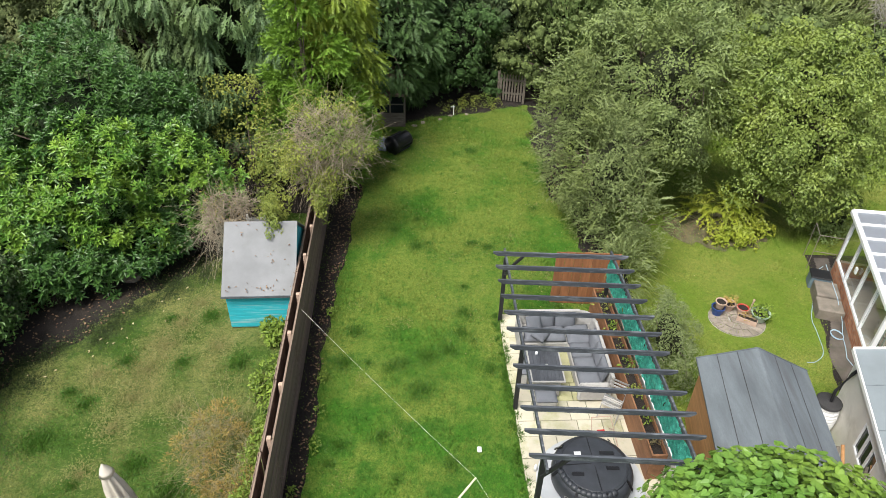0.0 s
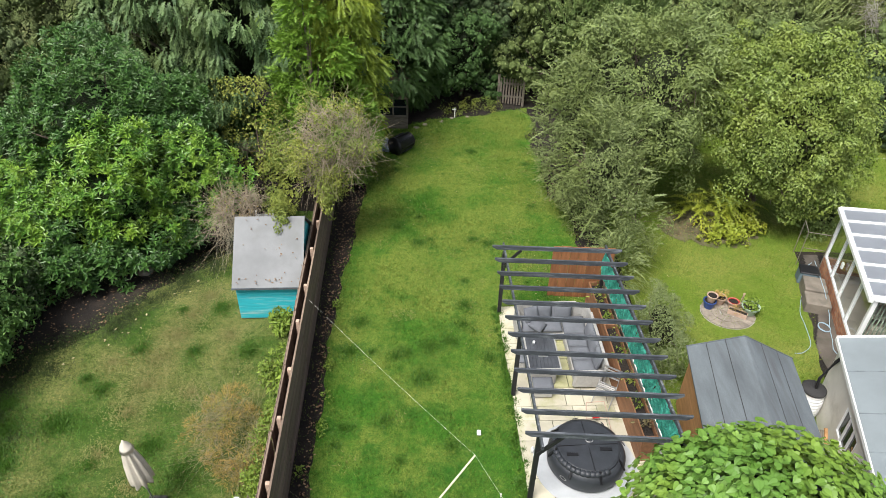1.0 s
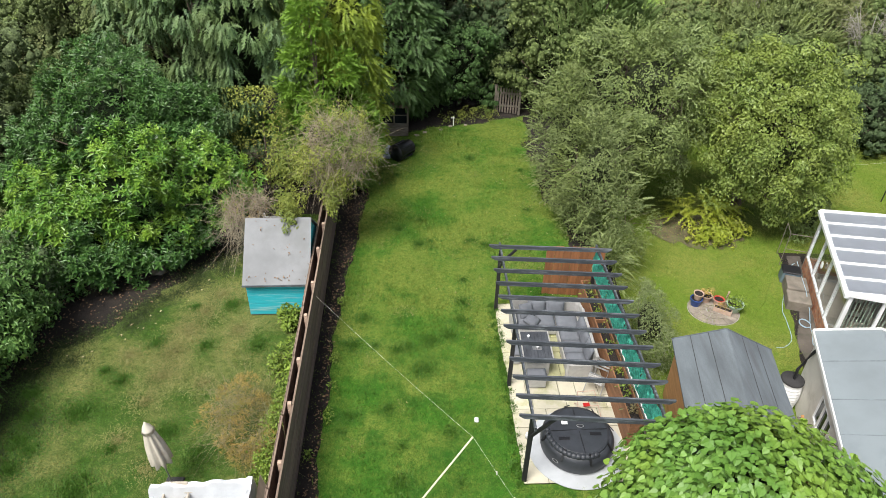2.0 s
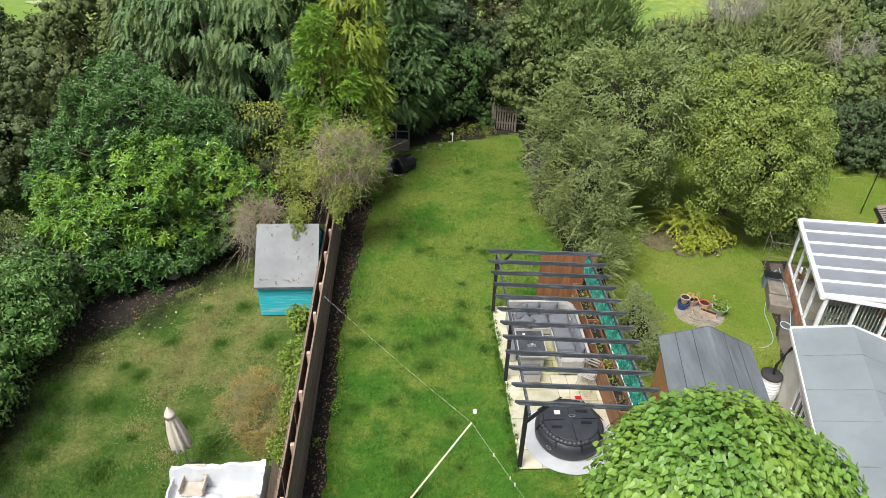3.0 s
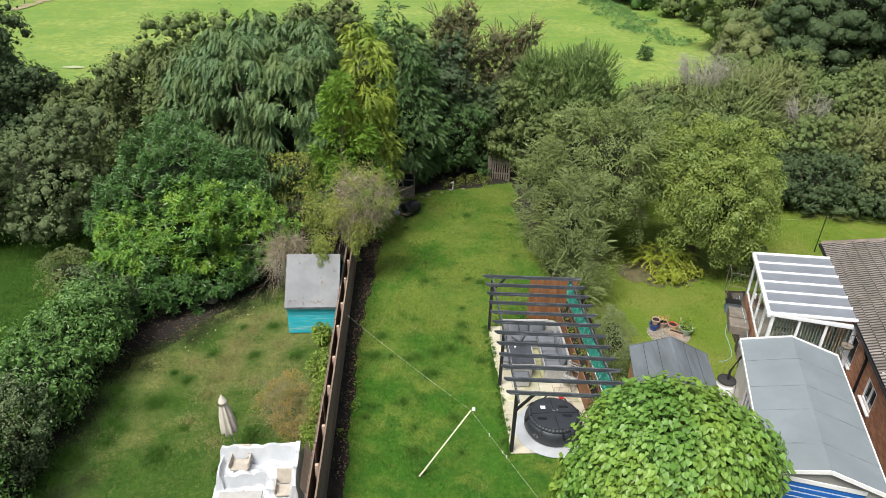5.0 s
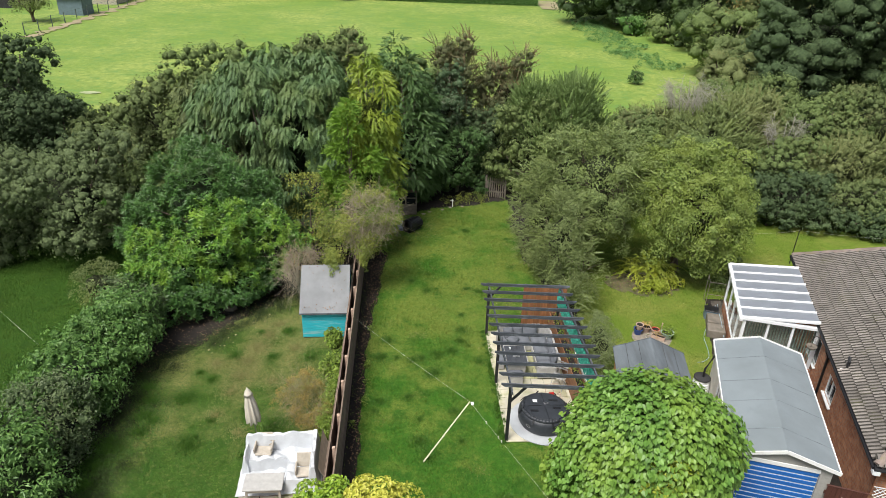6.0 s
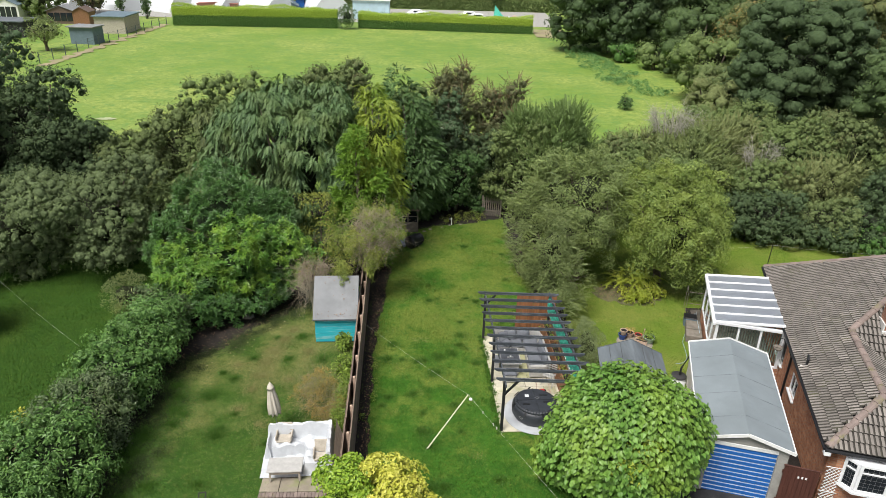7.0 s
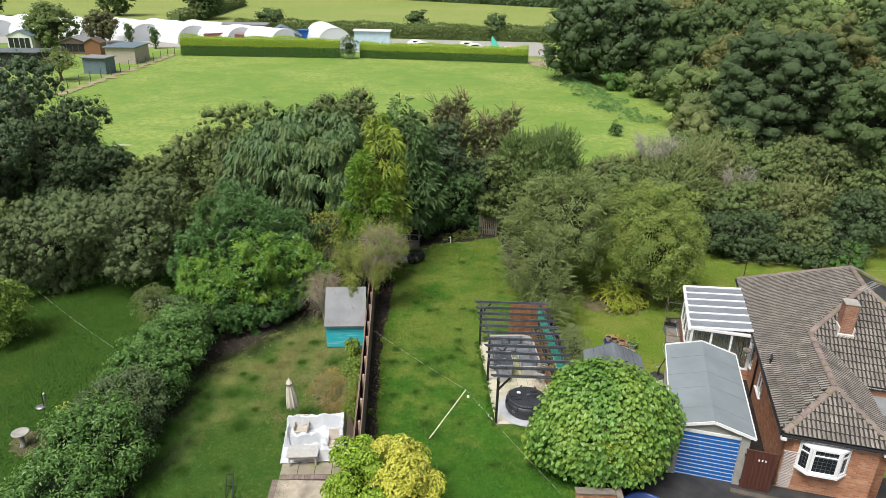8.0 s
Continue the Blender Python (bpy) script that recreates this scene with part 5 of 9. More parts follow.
plant("spiky_grass", "arching green leaves behind the board screen", "plant", (5.1, 15.0), [(0, 0, 0.6, 0.5, 0.7, 0.9)], "silver", kind="spray", thick=60, per=8, reach=0.8, leaf=(0.045, 0.02), lift=0.6, droop=0.5, seed=55, trunk=0.0)
plant("climber", "leafy shrub against the back of the conservatory", "shrub", (13.2, 18.9), [(0, 0, 0.7, 0.6, 0.6, 0.9), (-0.6, -0.5, 0.4, 0.4, 0.5, 0.5)], "oak_light", clumps=40, per=9, lobe=0.25, leaf=(0.11, 0.05), seed=56, trunk=0.04)
plant("yellow_weeds", "low yellowing weeds along the lawn's end", "plant", (1.5, 27.0), [(0, 0, 0.15, 1.1, 0.4, 0.4), (-1.2, -0.5, 0.1, 0.6, 0.3, 0.25)], "brownleaf", clumps=40, per=8, lobe=0.18, leaf=(0.08, 0.03), seed=57, trunk=0.0, core=False)
plant("yellow_flowers", "yellow-green flowers by the bird feeder", "plant", (-14.5, 6.9), [(0, 0, 0.5, 0.35, 0.3, 0.5)], "gold_shrub_y", clumps=50, per=6, lobe=0.12, leaf=(0.08, 0.06), seed=58, trunk=0.0, core=False)
plant("laburnum", "small yellow-green tree at the edge of the shaded lawn", "tree", (-21.2, 12.9), [(0, 0, 1.6, 1.9, 1.6, 1.5), (0.8, -0.2, 2.3, 1.2, 1.1, 1.0), (1.1, 0.3, 1.2, 1.1, 1.1, 0.8)], "weed", clumps=30, per=9, lobe=0.4, leaf=(0.13, 0.06), up=-0.2, seed=59, trunk=0.09, count=10, twigs=40)


# ---- the overgrown belt behind the gardens ----
def boughs(r, h, n, rng, low=0.25, size=(0.30, 0.44)):
    """A crown as a middle mass with n rounded boughs set round and over it."""
    out = [(0, 0, h * 0.47, r * 0.74, r * 0.74, h * 0.40)]
    for i in range(n):
        w = low + (1.0 - low) * (i + 0.5) / n
        a = i * 2.4 + rng.uniform(-0.5, 0.5)
        z = h * (0.12 + 0.72 * w) + rng.uniform(-0.04, 0.04) * h
        ring = r * 0.74 * math.sqrt(max(0.05, 1 - (2 * (0.12 + 0.72 * w) - 0.95) ** 2)) * rng.uniform(0.85, 1.15)
        q = r * rng.uniform(*size)
        out.append((math.cos(a) * ring, math.sin(a) * ring, z, q * 1.1, q * 1.1, min(max(h * 0.13, q * 0.7), q * 1.4)))
    return out


def belt():
    rows = [
        # x, y, radius, height, material, leaf, density, label
        (0.6, 28.6, 1.9, 4.2, "fir", 0.12, 230, "dense dark green shrub closing the garden's end"),
        (2.6, 30.2, 1.6, 5.2, "oak", 0.13, 200, "dark green tree behind the picket gate"),
        (4.4, 28.0, 1.8, 6.4, "apple_grey", 0.10, 230, "pale green bushy tree beyond the gate"),
        (6.2, 29.0, 2.2, 7.9, "sallow", 0.10, 200, "upright dark green willow in the overgrown belt"),
        (0.2, 32.0, 1.3, 9.2, "rowan_red", 0.12, 210, "tall thin tree with reddening leaves"),
        (-0.8, 30.2, 1.7, 7.4, "purple", 0.13, 190, "dark holly-like tree in the belt"),
        (3.4, 33.0, 1.5, 7.8, "rowan_red", 0.12, 210, "red-tinged thicket tree in the belt"),
        (-3.4, 30.5, 2.2, 7.8, "oak_light", 0.14, 180, "loose green tree in the belt"),
        (-7.4, 35.5, 2.6, 8.6, "bramble", 0.16, 150, "brownish tree beyond the cypress"),
        (-12.8, 28.6, 2.6, 8.7, "oak_light", 0.14, 170, "feathery green tree beside the cypress"),
        (-16.2, 29.0, 2.6, 6.8, "bramble", 0.14, 150, "low olive-green thicket shrub in the belt"),
        (-19.4, 28.6, 2.6, 5.0, "bramble", 0.14, 150, "low olive-green thicket shrub in the belt"),
        (-17.7, 20.0, 3.0, 5.5, "greyleaf", 0.11, 260, "grey-brown rounded tree over the shaded lawn"),
        (-21.7, 19.6, 3.0, 5.0, "greyleaf", 0.11, 240, "grey-brown rounded tree over the shaded lawn"),
        (-14.9, 22.2, 1.8, 4.2, "oak_light", 0.13, 180, "olive shrub beside the tall laurel"),
        (-24.6, 27.4, 3.5, 8.6, "oak", 0.15, 200, "tall dark tree at the field's edge"),
        (-22.0, 26.8, 2.2, 6.2, "oak", 0.15, 150, "green tree at the field's edge"),
        (-28.8, 27.0, 4.6, 11.4, "purple", 0.14, 190, "green tree at the field's edge"),
        (-25.6, 18.4, 2.6, 4.6, "oak_light", 0.13, 200, "bushy green tree beyond the shaded lawn"),
        (13.6, 35.5, 2.6, 4.4, "tan", 0.14, 150, "olive-brown thicket shrub at the field edge"),
        (17.6, 37.0, 2.8, 4.8, "silver", 0.14, 140, "olive-brown thicket shrub at the field edge"),
        (21.4, 39.5, 3.0, 5.4, "oak_light", 0.15, 140, "bushy green thicket tree at the field edge"),
        (9.6, 30.6, 2.0, 5.2, "bramble", 0.13, 160, "olive-brown thicket shrub behind the apple trees"),
        (12.8, 27.8, 2.2, 4.8, "oak_light", 0.13, 190, "green shrub at the end of the lower lawn"),
        (15.8, 31.4, 2.3, 5.4, "silver", 0.13, 170, "grey half-bare shrub in the belt"),
        (11.6, 32.0, 2.2, 5.0, "oak_light", 0.14, 160, "low olive-green thicket shrub in the belt"),
        (18.0, 25.9, 1.2, 1.5, "oak", 0.11, 200, "low dark green shrub along the lawn's end"),
        (20.3, 25.6, 1.3, 1.6, "hedge_dark", 0.11, 200, "low dull green shrub along the lawn's end"),
        (22.5, 25.2, 1.3, 1.5, "oak", 0.11, 200, "low dark green shrub along the lawn's end"),
        (24.8, 24.9, 1.3, 1.7, "hedge", 0.11, 200, "low leafy green shrub along the lawn's end"),
        (16.7, 26.9, 1.6, 3.0, "oak", 0.12, 190, "dark green shrub behind the apple tree"),
        (20.4, 29.9, 2.2, 4.4, "oak_light", 0.13, 170, "green thicket shrub round the dead tree"),
        (24.0, 29.8, 2.3, 4.3, "tan", 0.13, 170, "brown-tinged thicket shrub in the belt"),
        (19.4, 26.7, 1.9, 3.3, "oak", 0.13, 190, "dark green shrub at the end of the lower lawn"),
        (22.4, 26.3, 2.0, 3.0, "bramble", 0.13, 180, "brown-tinged shrub at the end of the lawn"),
        (25.2, 26.2, 1.9, 2.7, "oak", 0.13, 180, "dense green rounded shrub by the lawn"),
        (28.0, 28.6, 2.6, 4.4, "oak", 0.14, 160, "dense green shrub by the woodland"),
        (19.0, 34.6, 2.6, 5.6, "tan", 0.15, 150, "olive-green thicket tree in the belt"),
        (23.6, 34.0, 2.8, 5.8, "oak_light", 0.15, 150, "bushy green thicket tree in the belt"),
        (28.4, 35.0, 3.2, 6.4, "bramble", 0.15, 140, "olive-yellow woodland tree behind the belt"),
        (33.0, 32.0, 3.4, 6.8, "oak_light", 0.16, 130, "woodland tree with lighter leaves"),
    ]
    for i, (x, y, r, h, mn, lf, dn, lab) in enumerate(rows):
        rng = random.Random(200 + i)
        blobs = boughs(r * 1.04, h, 14 if h > 3.2 * r else 9 if h > 4.5 else 6, rng, 0.0, (0.36, 0.52))
        wispy = mn == "rowan_red"
        tree = plant("belt_tree" if h > 4.5 else "belt_shrub", lab, "tree" if h > 4.5 else "shrub", (x, y), blobs, mn, "tier", dense=dn / 5.6, body=0.56, lobe=0.40 if r > 2 else 0.34, leaf=(lf * 0.95, lf * 0.58), fine=False, mess=0.6, flat=1.0,
              seed=200 + i, trunk=0.05 + h * 0.012, count=6, group="overgrown belt behind the gardens", twigs=30 if mn in ("silver", "rowan_red", "bramble") else 0)
        if wispy or mn in ("silver", "tan", "sallow"):
            dense = 26 if mn == "sallow" else 9
            tagged(sprays("shoot", blobs, M[mn], tree, thick=dense, per=12, reach=0.9, leaf=(0.10, 0), lift=1.5 if dense > 9 else 0.8, droop=0.05, seed=400 + i), kind="stuff")


belt()
snag = thing("dead_tree", "bare bleached branches standing in the thicket", "tree", Matrix.Translation((20.6, 31.5, 0)))
limbs("branch_frame", (0, 0, 0), [(0, 0, 3.5, 1.4, 1.3, 1.7)], M["pale_twig"], snag, 0.06, 20, 6, twigs=260)
snag = thing("dead_tree", "grey leafless tree top above the thicket", "tree", Matrix.Translation((15.6, 34.6, 0)))
limbs("branch_frame", (0, 0, 0), [(0, 0, 5.0, 2.3, 1.9, 1.6)], M["pale_twig"], snag, 0.065, 34, 8, twigs=800)


# ---- woodland on the right, beyond the belt ----
def wood():
    rows = [(29.2, 46.0, 5.6, 13.2, "oak", 34), (33.2, 35.5, 5.2, 11.8, "oak_mid", 30), (40.5, 41.0, 5.5, 12.5, "oak_light", 26), (36.5, 54.0, 5.5, 13.0, "oak_autumn", 24),
            (24.8, 95.0, 9.2, 14.4, "oak", 40), (36.0, 92.0, 7.0, 12.0, "oak_mid", 22), (28.2, 62.0, 4.0, 7.6, "oak_light", 16), (31.0, 76.0, 4.6, 8.6, "oak_mid", 16), (33.5, 66.0, 4.4, 10.5, "oak_autumn", 18),
            (42.0, 70.0, 6.0, 13.5, "oak_light", 20), (48.0, 58.0, 6.0, 14.0, "oak_mid", 20), (22.8, 47.0, 2.6, 5.8, "tan", 10), (26.2, 52.5, 3.0, 6.2, "bramble", 10), (46.0, 86.0, 7.0, 15.0, "oak_mid", 16), (30.5, 108.0, 7.0, 13.0, "oak_light", 16), (27.6, 80.5, 2.2, 3.2, "oak_light", 8), (24.9, 86.0, 2.0, 3.0, "hedge", 8),
            (56.0, 98.0, 8.0, 15.0, "oak_light", 12), (66.0, 84.0, 8.0, 16.0, "oak_mid", 12), (48.0, 116.0, 8.0, 15.0, "oak_autumn", 12), (62.0, 122.0, 9.0, 16.0, "oak", 12), (80.0, 112.0, 9.0, 17.0, "oak_light", 12), (58.0, 66.0, 6.5, 14.0, "oak_mid", 12), (42.0, 128.0, 8.0, 13.0, "oak_light", 12)]
    for i, (x, y, r, h, mn, nb) in enumerate(rows):
        rng = random.Random(300 + i)
        near = y < 57
        plant("woodland_tree", {"oak": "tall dark broad-leaved tree in a dense wood", "oak_mid": "tall green broad-leaved tree in a dense wood", "oak_autumn": "tall tree turning yellow and russet in a dense wood"}.get(mn, "lighter olive-green tree at the edge of the wood"), "tree", (x, y), boughs(r, h, nb, rng, 0.0, (0.20, 0.34)), mn,
              "tier", dense=20 if near else 10 if y < 80 else 7 if y < 97 and x < 50 else 3, lobe=0.85 if near else 1.25, leaf=(0.17, 0.11) if near else (0.25, 0.165) if y < 80 else (0.33, 0.22) if y < 97 else (0.55, 0.36), fine=near, seed=300 + i, trunk=0.25, count=6, group="wood beyond the gardens")


wood()
plant("field_sapling", "small lone conifer standing in the field", "tree", (18.22, 57.4), [(0, 0, 0.6, 0.42, 0.42, 0.7), (0, 0, 1.1, 0.22, 0.22, 0.45)], "fir", kind="spray", thick=90, per=9, reach=0.35, leaf=(0.16, 0.07), lift=0.1, lobe=0.25, seed=61, trunk=0.06)

rng_n = random.Random(77)
for i in range(9):
    nx, ny = 24.0 - i * 0.3 + rng_n.uniform(-1.2, 0.6), 66.0 + i * 3.4 + rng_n.uniform(-1.5, 1.5)
    plant("nettle_patch", "low blue-green nettles spreading from the wood into the field", "plant", (nx - 0.8, ny), [(0, 0, 0.05, 2.2, 2.2, 0.32), (-2.0, 0.5, 0.05, 1.4, 1.4, 0.22)], "nettle", clumps=9, per=7, lobe=0.4, leaf=(0.2, 0.12), seed=500 + i, trunk=0.0, core=False, group="nettles at the field's edge")

# ---- the bungalow: local x runs away from the gardens, local y along its long wall ----
HOUSE = Matrix.Translation((11.70, 4.80, 0)) @ Matrix.Rotation(radians(-15.1), 4, "Z")
EAVE, PITCH, GROUND = 1.9, 0.6, -0.62
WING_W, WING_L, MAIN_W, MAIN_L = 3.6, 4.1, 8.2, 13.15


def piece(name, me, parent, m):
    ob = new(name, me)
    ob.parent = parent
    ob.matrix_basis = m
    return ob


def mesh_of(bm, name, *mats):
    me = bpy.data.meshes.new(name)
    bm.normal_update()
    bm.to_mesh(me)
    bm.free()
    for m in mats:
        me.materials.append(m)
    return me


def pierced(bm, length, z0, z1, thick, holes, m):
    """A wall along local x from 0 to length with openings (x0, x1, za, zb) cut through it."""
    xs = sorted({0.0, length, *[v for h in holes for v in h[:2]]})
    zs = sorted({z0, z1, *[v for h in holes for v in h[2:]]})
    for xa, xb in zip(xs, xs[1:]):
        for za, zb in zip(zs, zs[1:]):
            cx, cz = (xa + xb) / 2, (za + zb) / 2
            if not any(h[0] < cx < h[1] and h[2] < cz < h[3] for h in holes):
                box(bm, xa, xb, 0, thick, za, zb, 0, m)
    bmesh.ops.remove_doubles(bm, verts=bm.verts, dist=0.0005)


def brick_sides(bm):
    bm.normal_update()
    for f in bm.faces:
        f.material_index = 1 if abs(f.normal.x) > 0.7 else 0
    return bm


house = thing("bungalow", "orange brick bungalow under a brown tiled hipped roof", "house", HOUSE)
W0, S0 = 0.16, 0.12
bm = bmesh.new()
SIDE_WINS = [(4.55, 5.45, 0.35, 1.15), (7.0, 8.2, 0.3, 1.35)]
pierced(bm, MAIN_L - 2 * S0, GROUND, EAVE - 0.05, 0.28, [(a - S0, b - S0, c, d) for a, b, c, d in SIDE_WINS],
        Matrix.Translation((W0 + 0.28, S0, 0)) @ Matrix.Rotation(radians(90), 4, "Z"))
part("wall", brick_sides(bm), [M["brick"], M["brick_side"]], house)
bm = bmesh.new()
pierced(bm, WING_W - 2 * W0, GROUND, EAVE - 0.05, 0.28, [(0.72, 2.12, 0.56, 1.66)], Matrix.Translation((W0, S0, 0)))
part("wall", brick_sides(bm), [M["brick"], M["brick_side"]], house)
bm = bmesh.new()
box(bm, WING_W - W0 - 0.28, WING_W - W0, S0, WING_L + 0.3, GROUND, EAVE - 0.05)
part("wall", brick_sides(bm), [M["brick"], M["brick_side"]], house)
part("wall", brick_sides(boxed(WING_W - W0, MAIN_W - W0, WING_L + S0, WING_L + S0 + 0.28, GROUND, EAVE - 0.05)), [M["brick"], M["brick_side"]], house)
part("wall", brick_sides(boxed(W0, MAIN_W - W0, MAIN_L - S0 - 0.28, MAIN_L - S0, GROUND, EAVE - 0.05)), [M["brick"], M["brick_side"]], house)
part("wall", brick_sides(boxed(MAIN_W - W0 - 0.28, MAIN_W - W0, WING_L + S0, MAIN_L - S0, GROUND, EAVE - 0.05)), [M["brick"], M["brick_side"]], house)
part("ceiling", boxed(W0, MAIN_W - W0, WING_L, MAIN_L - S0, EAVE - 0.06, EAVE - 0.02), M["white_paint"], house)


def rz(x):
    return EAVE + PITCH * x


RIDGE_D = MAIN_W / 2
A = (RIDGE_D, WING_L + RIDGE_D, rz(RIDGE_D))
BACK = 2.85
R = (RIDGE_D, MAIN_L - BACK, rz(RIDGE_D))
wr = WING_W / 2
Wf, Wb = (wr, wr, rz(wr)), (wr, WING_L + wr, rz(wr))
bm = bmesh.new()
lower = 0.03
def under(pts):
    slab_faces(bm, [Vector(p) - Vector((0, 0, lower)) for p in pts], 0.10)
under([(0, 0, EAVE), Wf, Wb, A, R, (0, MAIN_L, EAVE)][::-1])
under([(0, 0, EAVE), (WING_W, 0, EAVE), Wf])
under([(WING_W, 0, EAVE), (WING_W, WING_L, EAVE), Wb, Wf])
under([(WING_W, WING_L, EAVE), (MAIN_W, WING_L, EAVE), A, Wb])
under([(MAIN_W, WING_L, EAVE), (MAIN_W, MAIN_L, EAVE), R, A])
under([(0, MAIN_L, EAVE), R, (MAIN_W, MAIN_L, EAVE)])
bmesh.ops.recalc_face_normals(bm, faces=bm.faces)
roof = part("roof", bm, M["asphalt"], house, "brown interlocking concrete tiles")

# one tile: a plate with two rolls, its lower edge proud of the course below
TW, TL = 0.30, 0.335
bm = bmesh.new()
prof = [(0.0, 0.0), (0.020, 0.0), (0.036, 0.044), (0.078, 0.054), (0.12, 0.044), (0.136, 0.0), (0.168, 0.0), (0.184, 0.044), (0.226, 0.054), (0.268, 0.044), (0.284, 0.0), (0.298, 0.0)]
lo = [bm.verts.new((x, -0.012, z + 0.07)) for x, z in prof]
hi = [bm.verts.new((x, TL + 0.03, z + 0.004)) for x, z in prof]
lip = [bm.verts.new((x, -0.006, z + 0.012)) for x, z in prof]
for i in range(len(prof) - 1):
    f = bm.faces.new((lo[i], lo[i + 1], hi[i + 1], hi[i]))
    # Roll sides and lower lips take the dark tone as painted shade.
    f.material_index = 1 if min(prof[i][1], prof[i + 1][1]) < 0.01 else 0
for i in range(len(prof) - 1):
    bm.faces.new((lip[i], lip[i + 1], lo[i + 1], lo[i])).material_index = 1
tile_me = mesh_of(bm, "roof_tile", M["tile"], M["tile_grime_shade"])


def tile_plane(origin, along, inside, ncols, nrows, near, joined):
    """Lays tiles on a roof plane: origin at the eave, along the eave's way, courses climbing to its left; near picks those that are parts."""
    o, a = Vector(origin), Vector(along).normalized()
    upv = Vector((0, 0, 1)).cross(a)
    climb = (upv + Vector((0, 0, PITCH))).normalized()
    nrm = a.cross(climb)
    rot = Matrix((a, climb, nrm)).transposed().to_4x4()
    for r in range(nrows):
        for c in range(ncols):
            p = o + a * (c * TW + (0.0 if r % 2 else 0.0)) + climb * (r * TL)
            mid = p + a * TW * 0.5 + climb * TL * 0.5
            if inside(mid.x, mid.y):
                wob = Matrix.Translation((0, 0, random.uniform(0, 0.006))) @ Matrix.Rotation(random.uniform(-0.012, 0.012), 4, "Z")
                m = Matrix.Translation(p) @ rot @ wob
                (near if near_side(mid) else joined).append(m)


def near_side(p):
    return (p.y < 7.2 and p.x < 2.6) or p.y < 1.9


near, far = [], []


def left_plane(x, y):
    if x < 0 or y < x + 0.05 or y > MAIN_L - x * BACK / RIDGE_D:
        return False
    return x < wr if y < WING_L + wr else x < min(RIDGE_D, y - WING_L)


tile_plane((0, MAIN_L, EAVE), (0, -1, 0), left_plane, 45, 15, near, far)
tile_plane((0, 0, EAVE), (1, 0, 0), lambda x, y: y < min(x, WING_W - x), 12, 7, near, far)
tile_plane((WING_W, 0, EAVE), (0, 1, 0), lambda x, y: x > wr and y > WING_W - x and (y < WING_L + (WING_W - x)), 20, 7, near, far)
tile_plane((WING_W - 2, WING_L, EAVE), (1, 0, 0), lambda x, y: y > WING_L and (y - WING_L) < min(x, MAIN_W - x) and (y - WING_L > WING_W - x if x < WING_W else True), 24, 15, near, far)
for m in near[:300]:
    piece("roof_tile", tile_me, roof, m)
rest = near[300:] + far
tv = np.array([v.co for v in tile_me.vertices])
tf = [list(p.vertices) for p in tile_me.polygons]
tris = np.array([t for p in tf for t in ([p[0], p[i], p[i + 1]] for i in range(1, len(p) - 1))])
allv = np.concatenate([tv @ np.array(m.to_3x3()).T + np.array(m.translation) for m in rest])
allf = np.concatenate([tris + i * len(tv) for i in range(len(rest))])
joined = tagged(raw_mesh("roof_tiles", allv, allf, [M["tile"], M["tile_grime_shade"]], roof), kind="stuff")
grime_shade = np.array([p.material_index for p in tile_me.polygons for _ in range(len(p.vertices) - 2)], np.int32)
joined.data.polygons.foreach_set("material_index", np.tile(grime_shade, len(rest)))

# ridge and hip tiles
bm = bmesh.new()
n = 7
ring = [(math.cos(math.pi * k / (n - 1)) * 0.13, math.sin(math.pi * k / (n - 1)) * 0.10) for k in range(n)]
fr, bk = [], []
for x, z in ring:
    fr.append(bm.verts.new((x, -0.015, z + 0.012)))
    bk.append(bm.verts.new((x * 0.94, 0.43, z * 0.94)))
for i in range(n - 1):
    bm.faces.new((fr[i + 1], fr[i], bk[i], bk[i + 1]))
bm.faces.new(fr)
ridge_me = mesh_of(bm, "ridge_tile", M["ridge"])


def ridge_run(a, b):
    a, b = Vector(a), Vector(b)
    d = b - a
    k = max(1, int(d.length / 0.415))
    q = d.to_track_quat("Y", "Z").to_matrix().to_4x4()
    for i in range(k):
        m = Matrix.Translation(a + d * (i / k) + Vector((0, 0, 0.02))) @ q @ Matrix.Rotation(random.uniform(-0.02, 0.02), 4, "Y")
        piece("ridge_tile", ridge_me, roof, m)


ridge_run((0.04, 0.04, EAVE + 0.02), Wf)
ridge_run((WING_W - 0.04, 0.04, EAVE + 0.02), Wf)
ridge_run(Wf, Wb)
ridge_run(Wb, A)
ridge_run((MAIN_W, WING_L, EAVE), A)
ridge_run(A, R)
ridge_run((0.04, MAIN_L - 0.04, EAVE + 0.02), R)
ridge_run((MAIN_W, MAIN_L, EAVE), R)
bm = bmesh.new()
slab_faces(bm, [(WING_W - 0.06, WING_L - 0.1, EAVE + 0.02), (WING_W + 0.10, WING_L + 0.02, EAVE + 0.05), Vector(Wb) + Vector((0.08, 0.0, 0.02)), Vector(Wb) + Vector((-0.04, -0.06, 0.02))], 0.01)
part("valley", bm, M["asphalt"], roof)

# gutters, downpipe, vent
def gutter(a, b, name="gutter"):
    bm = bmesh.new()
    tube(bm, [a, b], 0.055, 8)
    return part(name, bm, M["black_plastic"], house)


gutter((-0.05, -0.02, EAVE - 0.04), (-0.05, MAIN_L, EAVE - 0.04))
gutter((-0.05, -0.06, EAVE - 0.04), (WING_W + 0.05, -0.06, EAVE - 0.04))
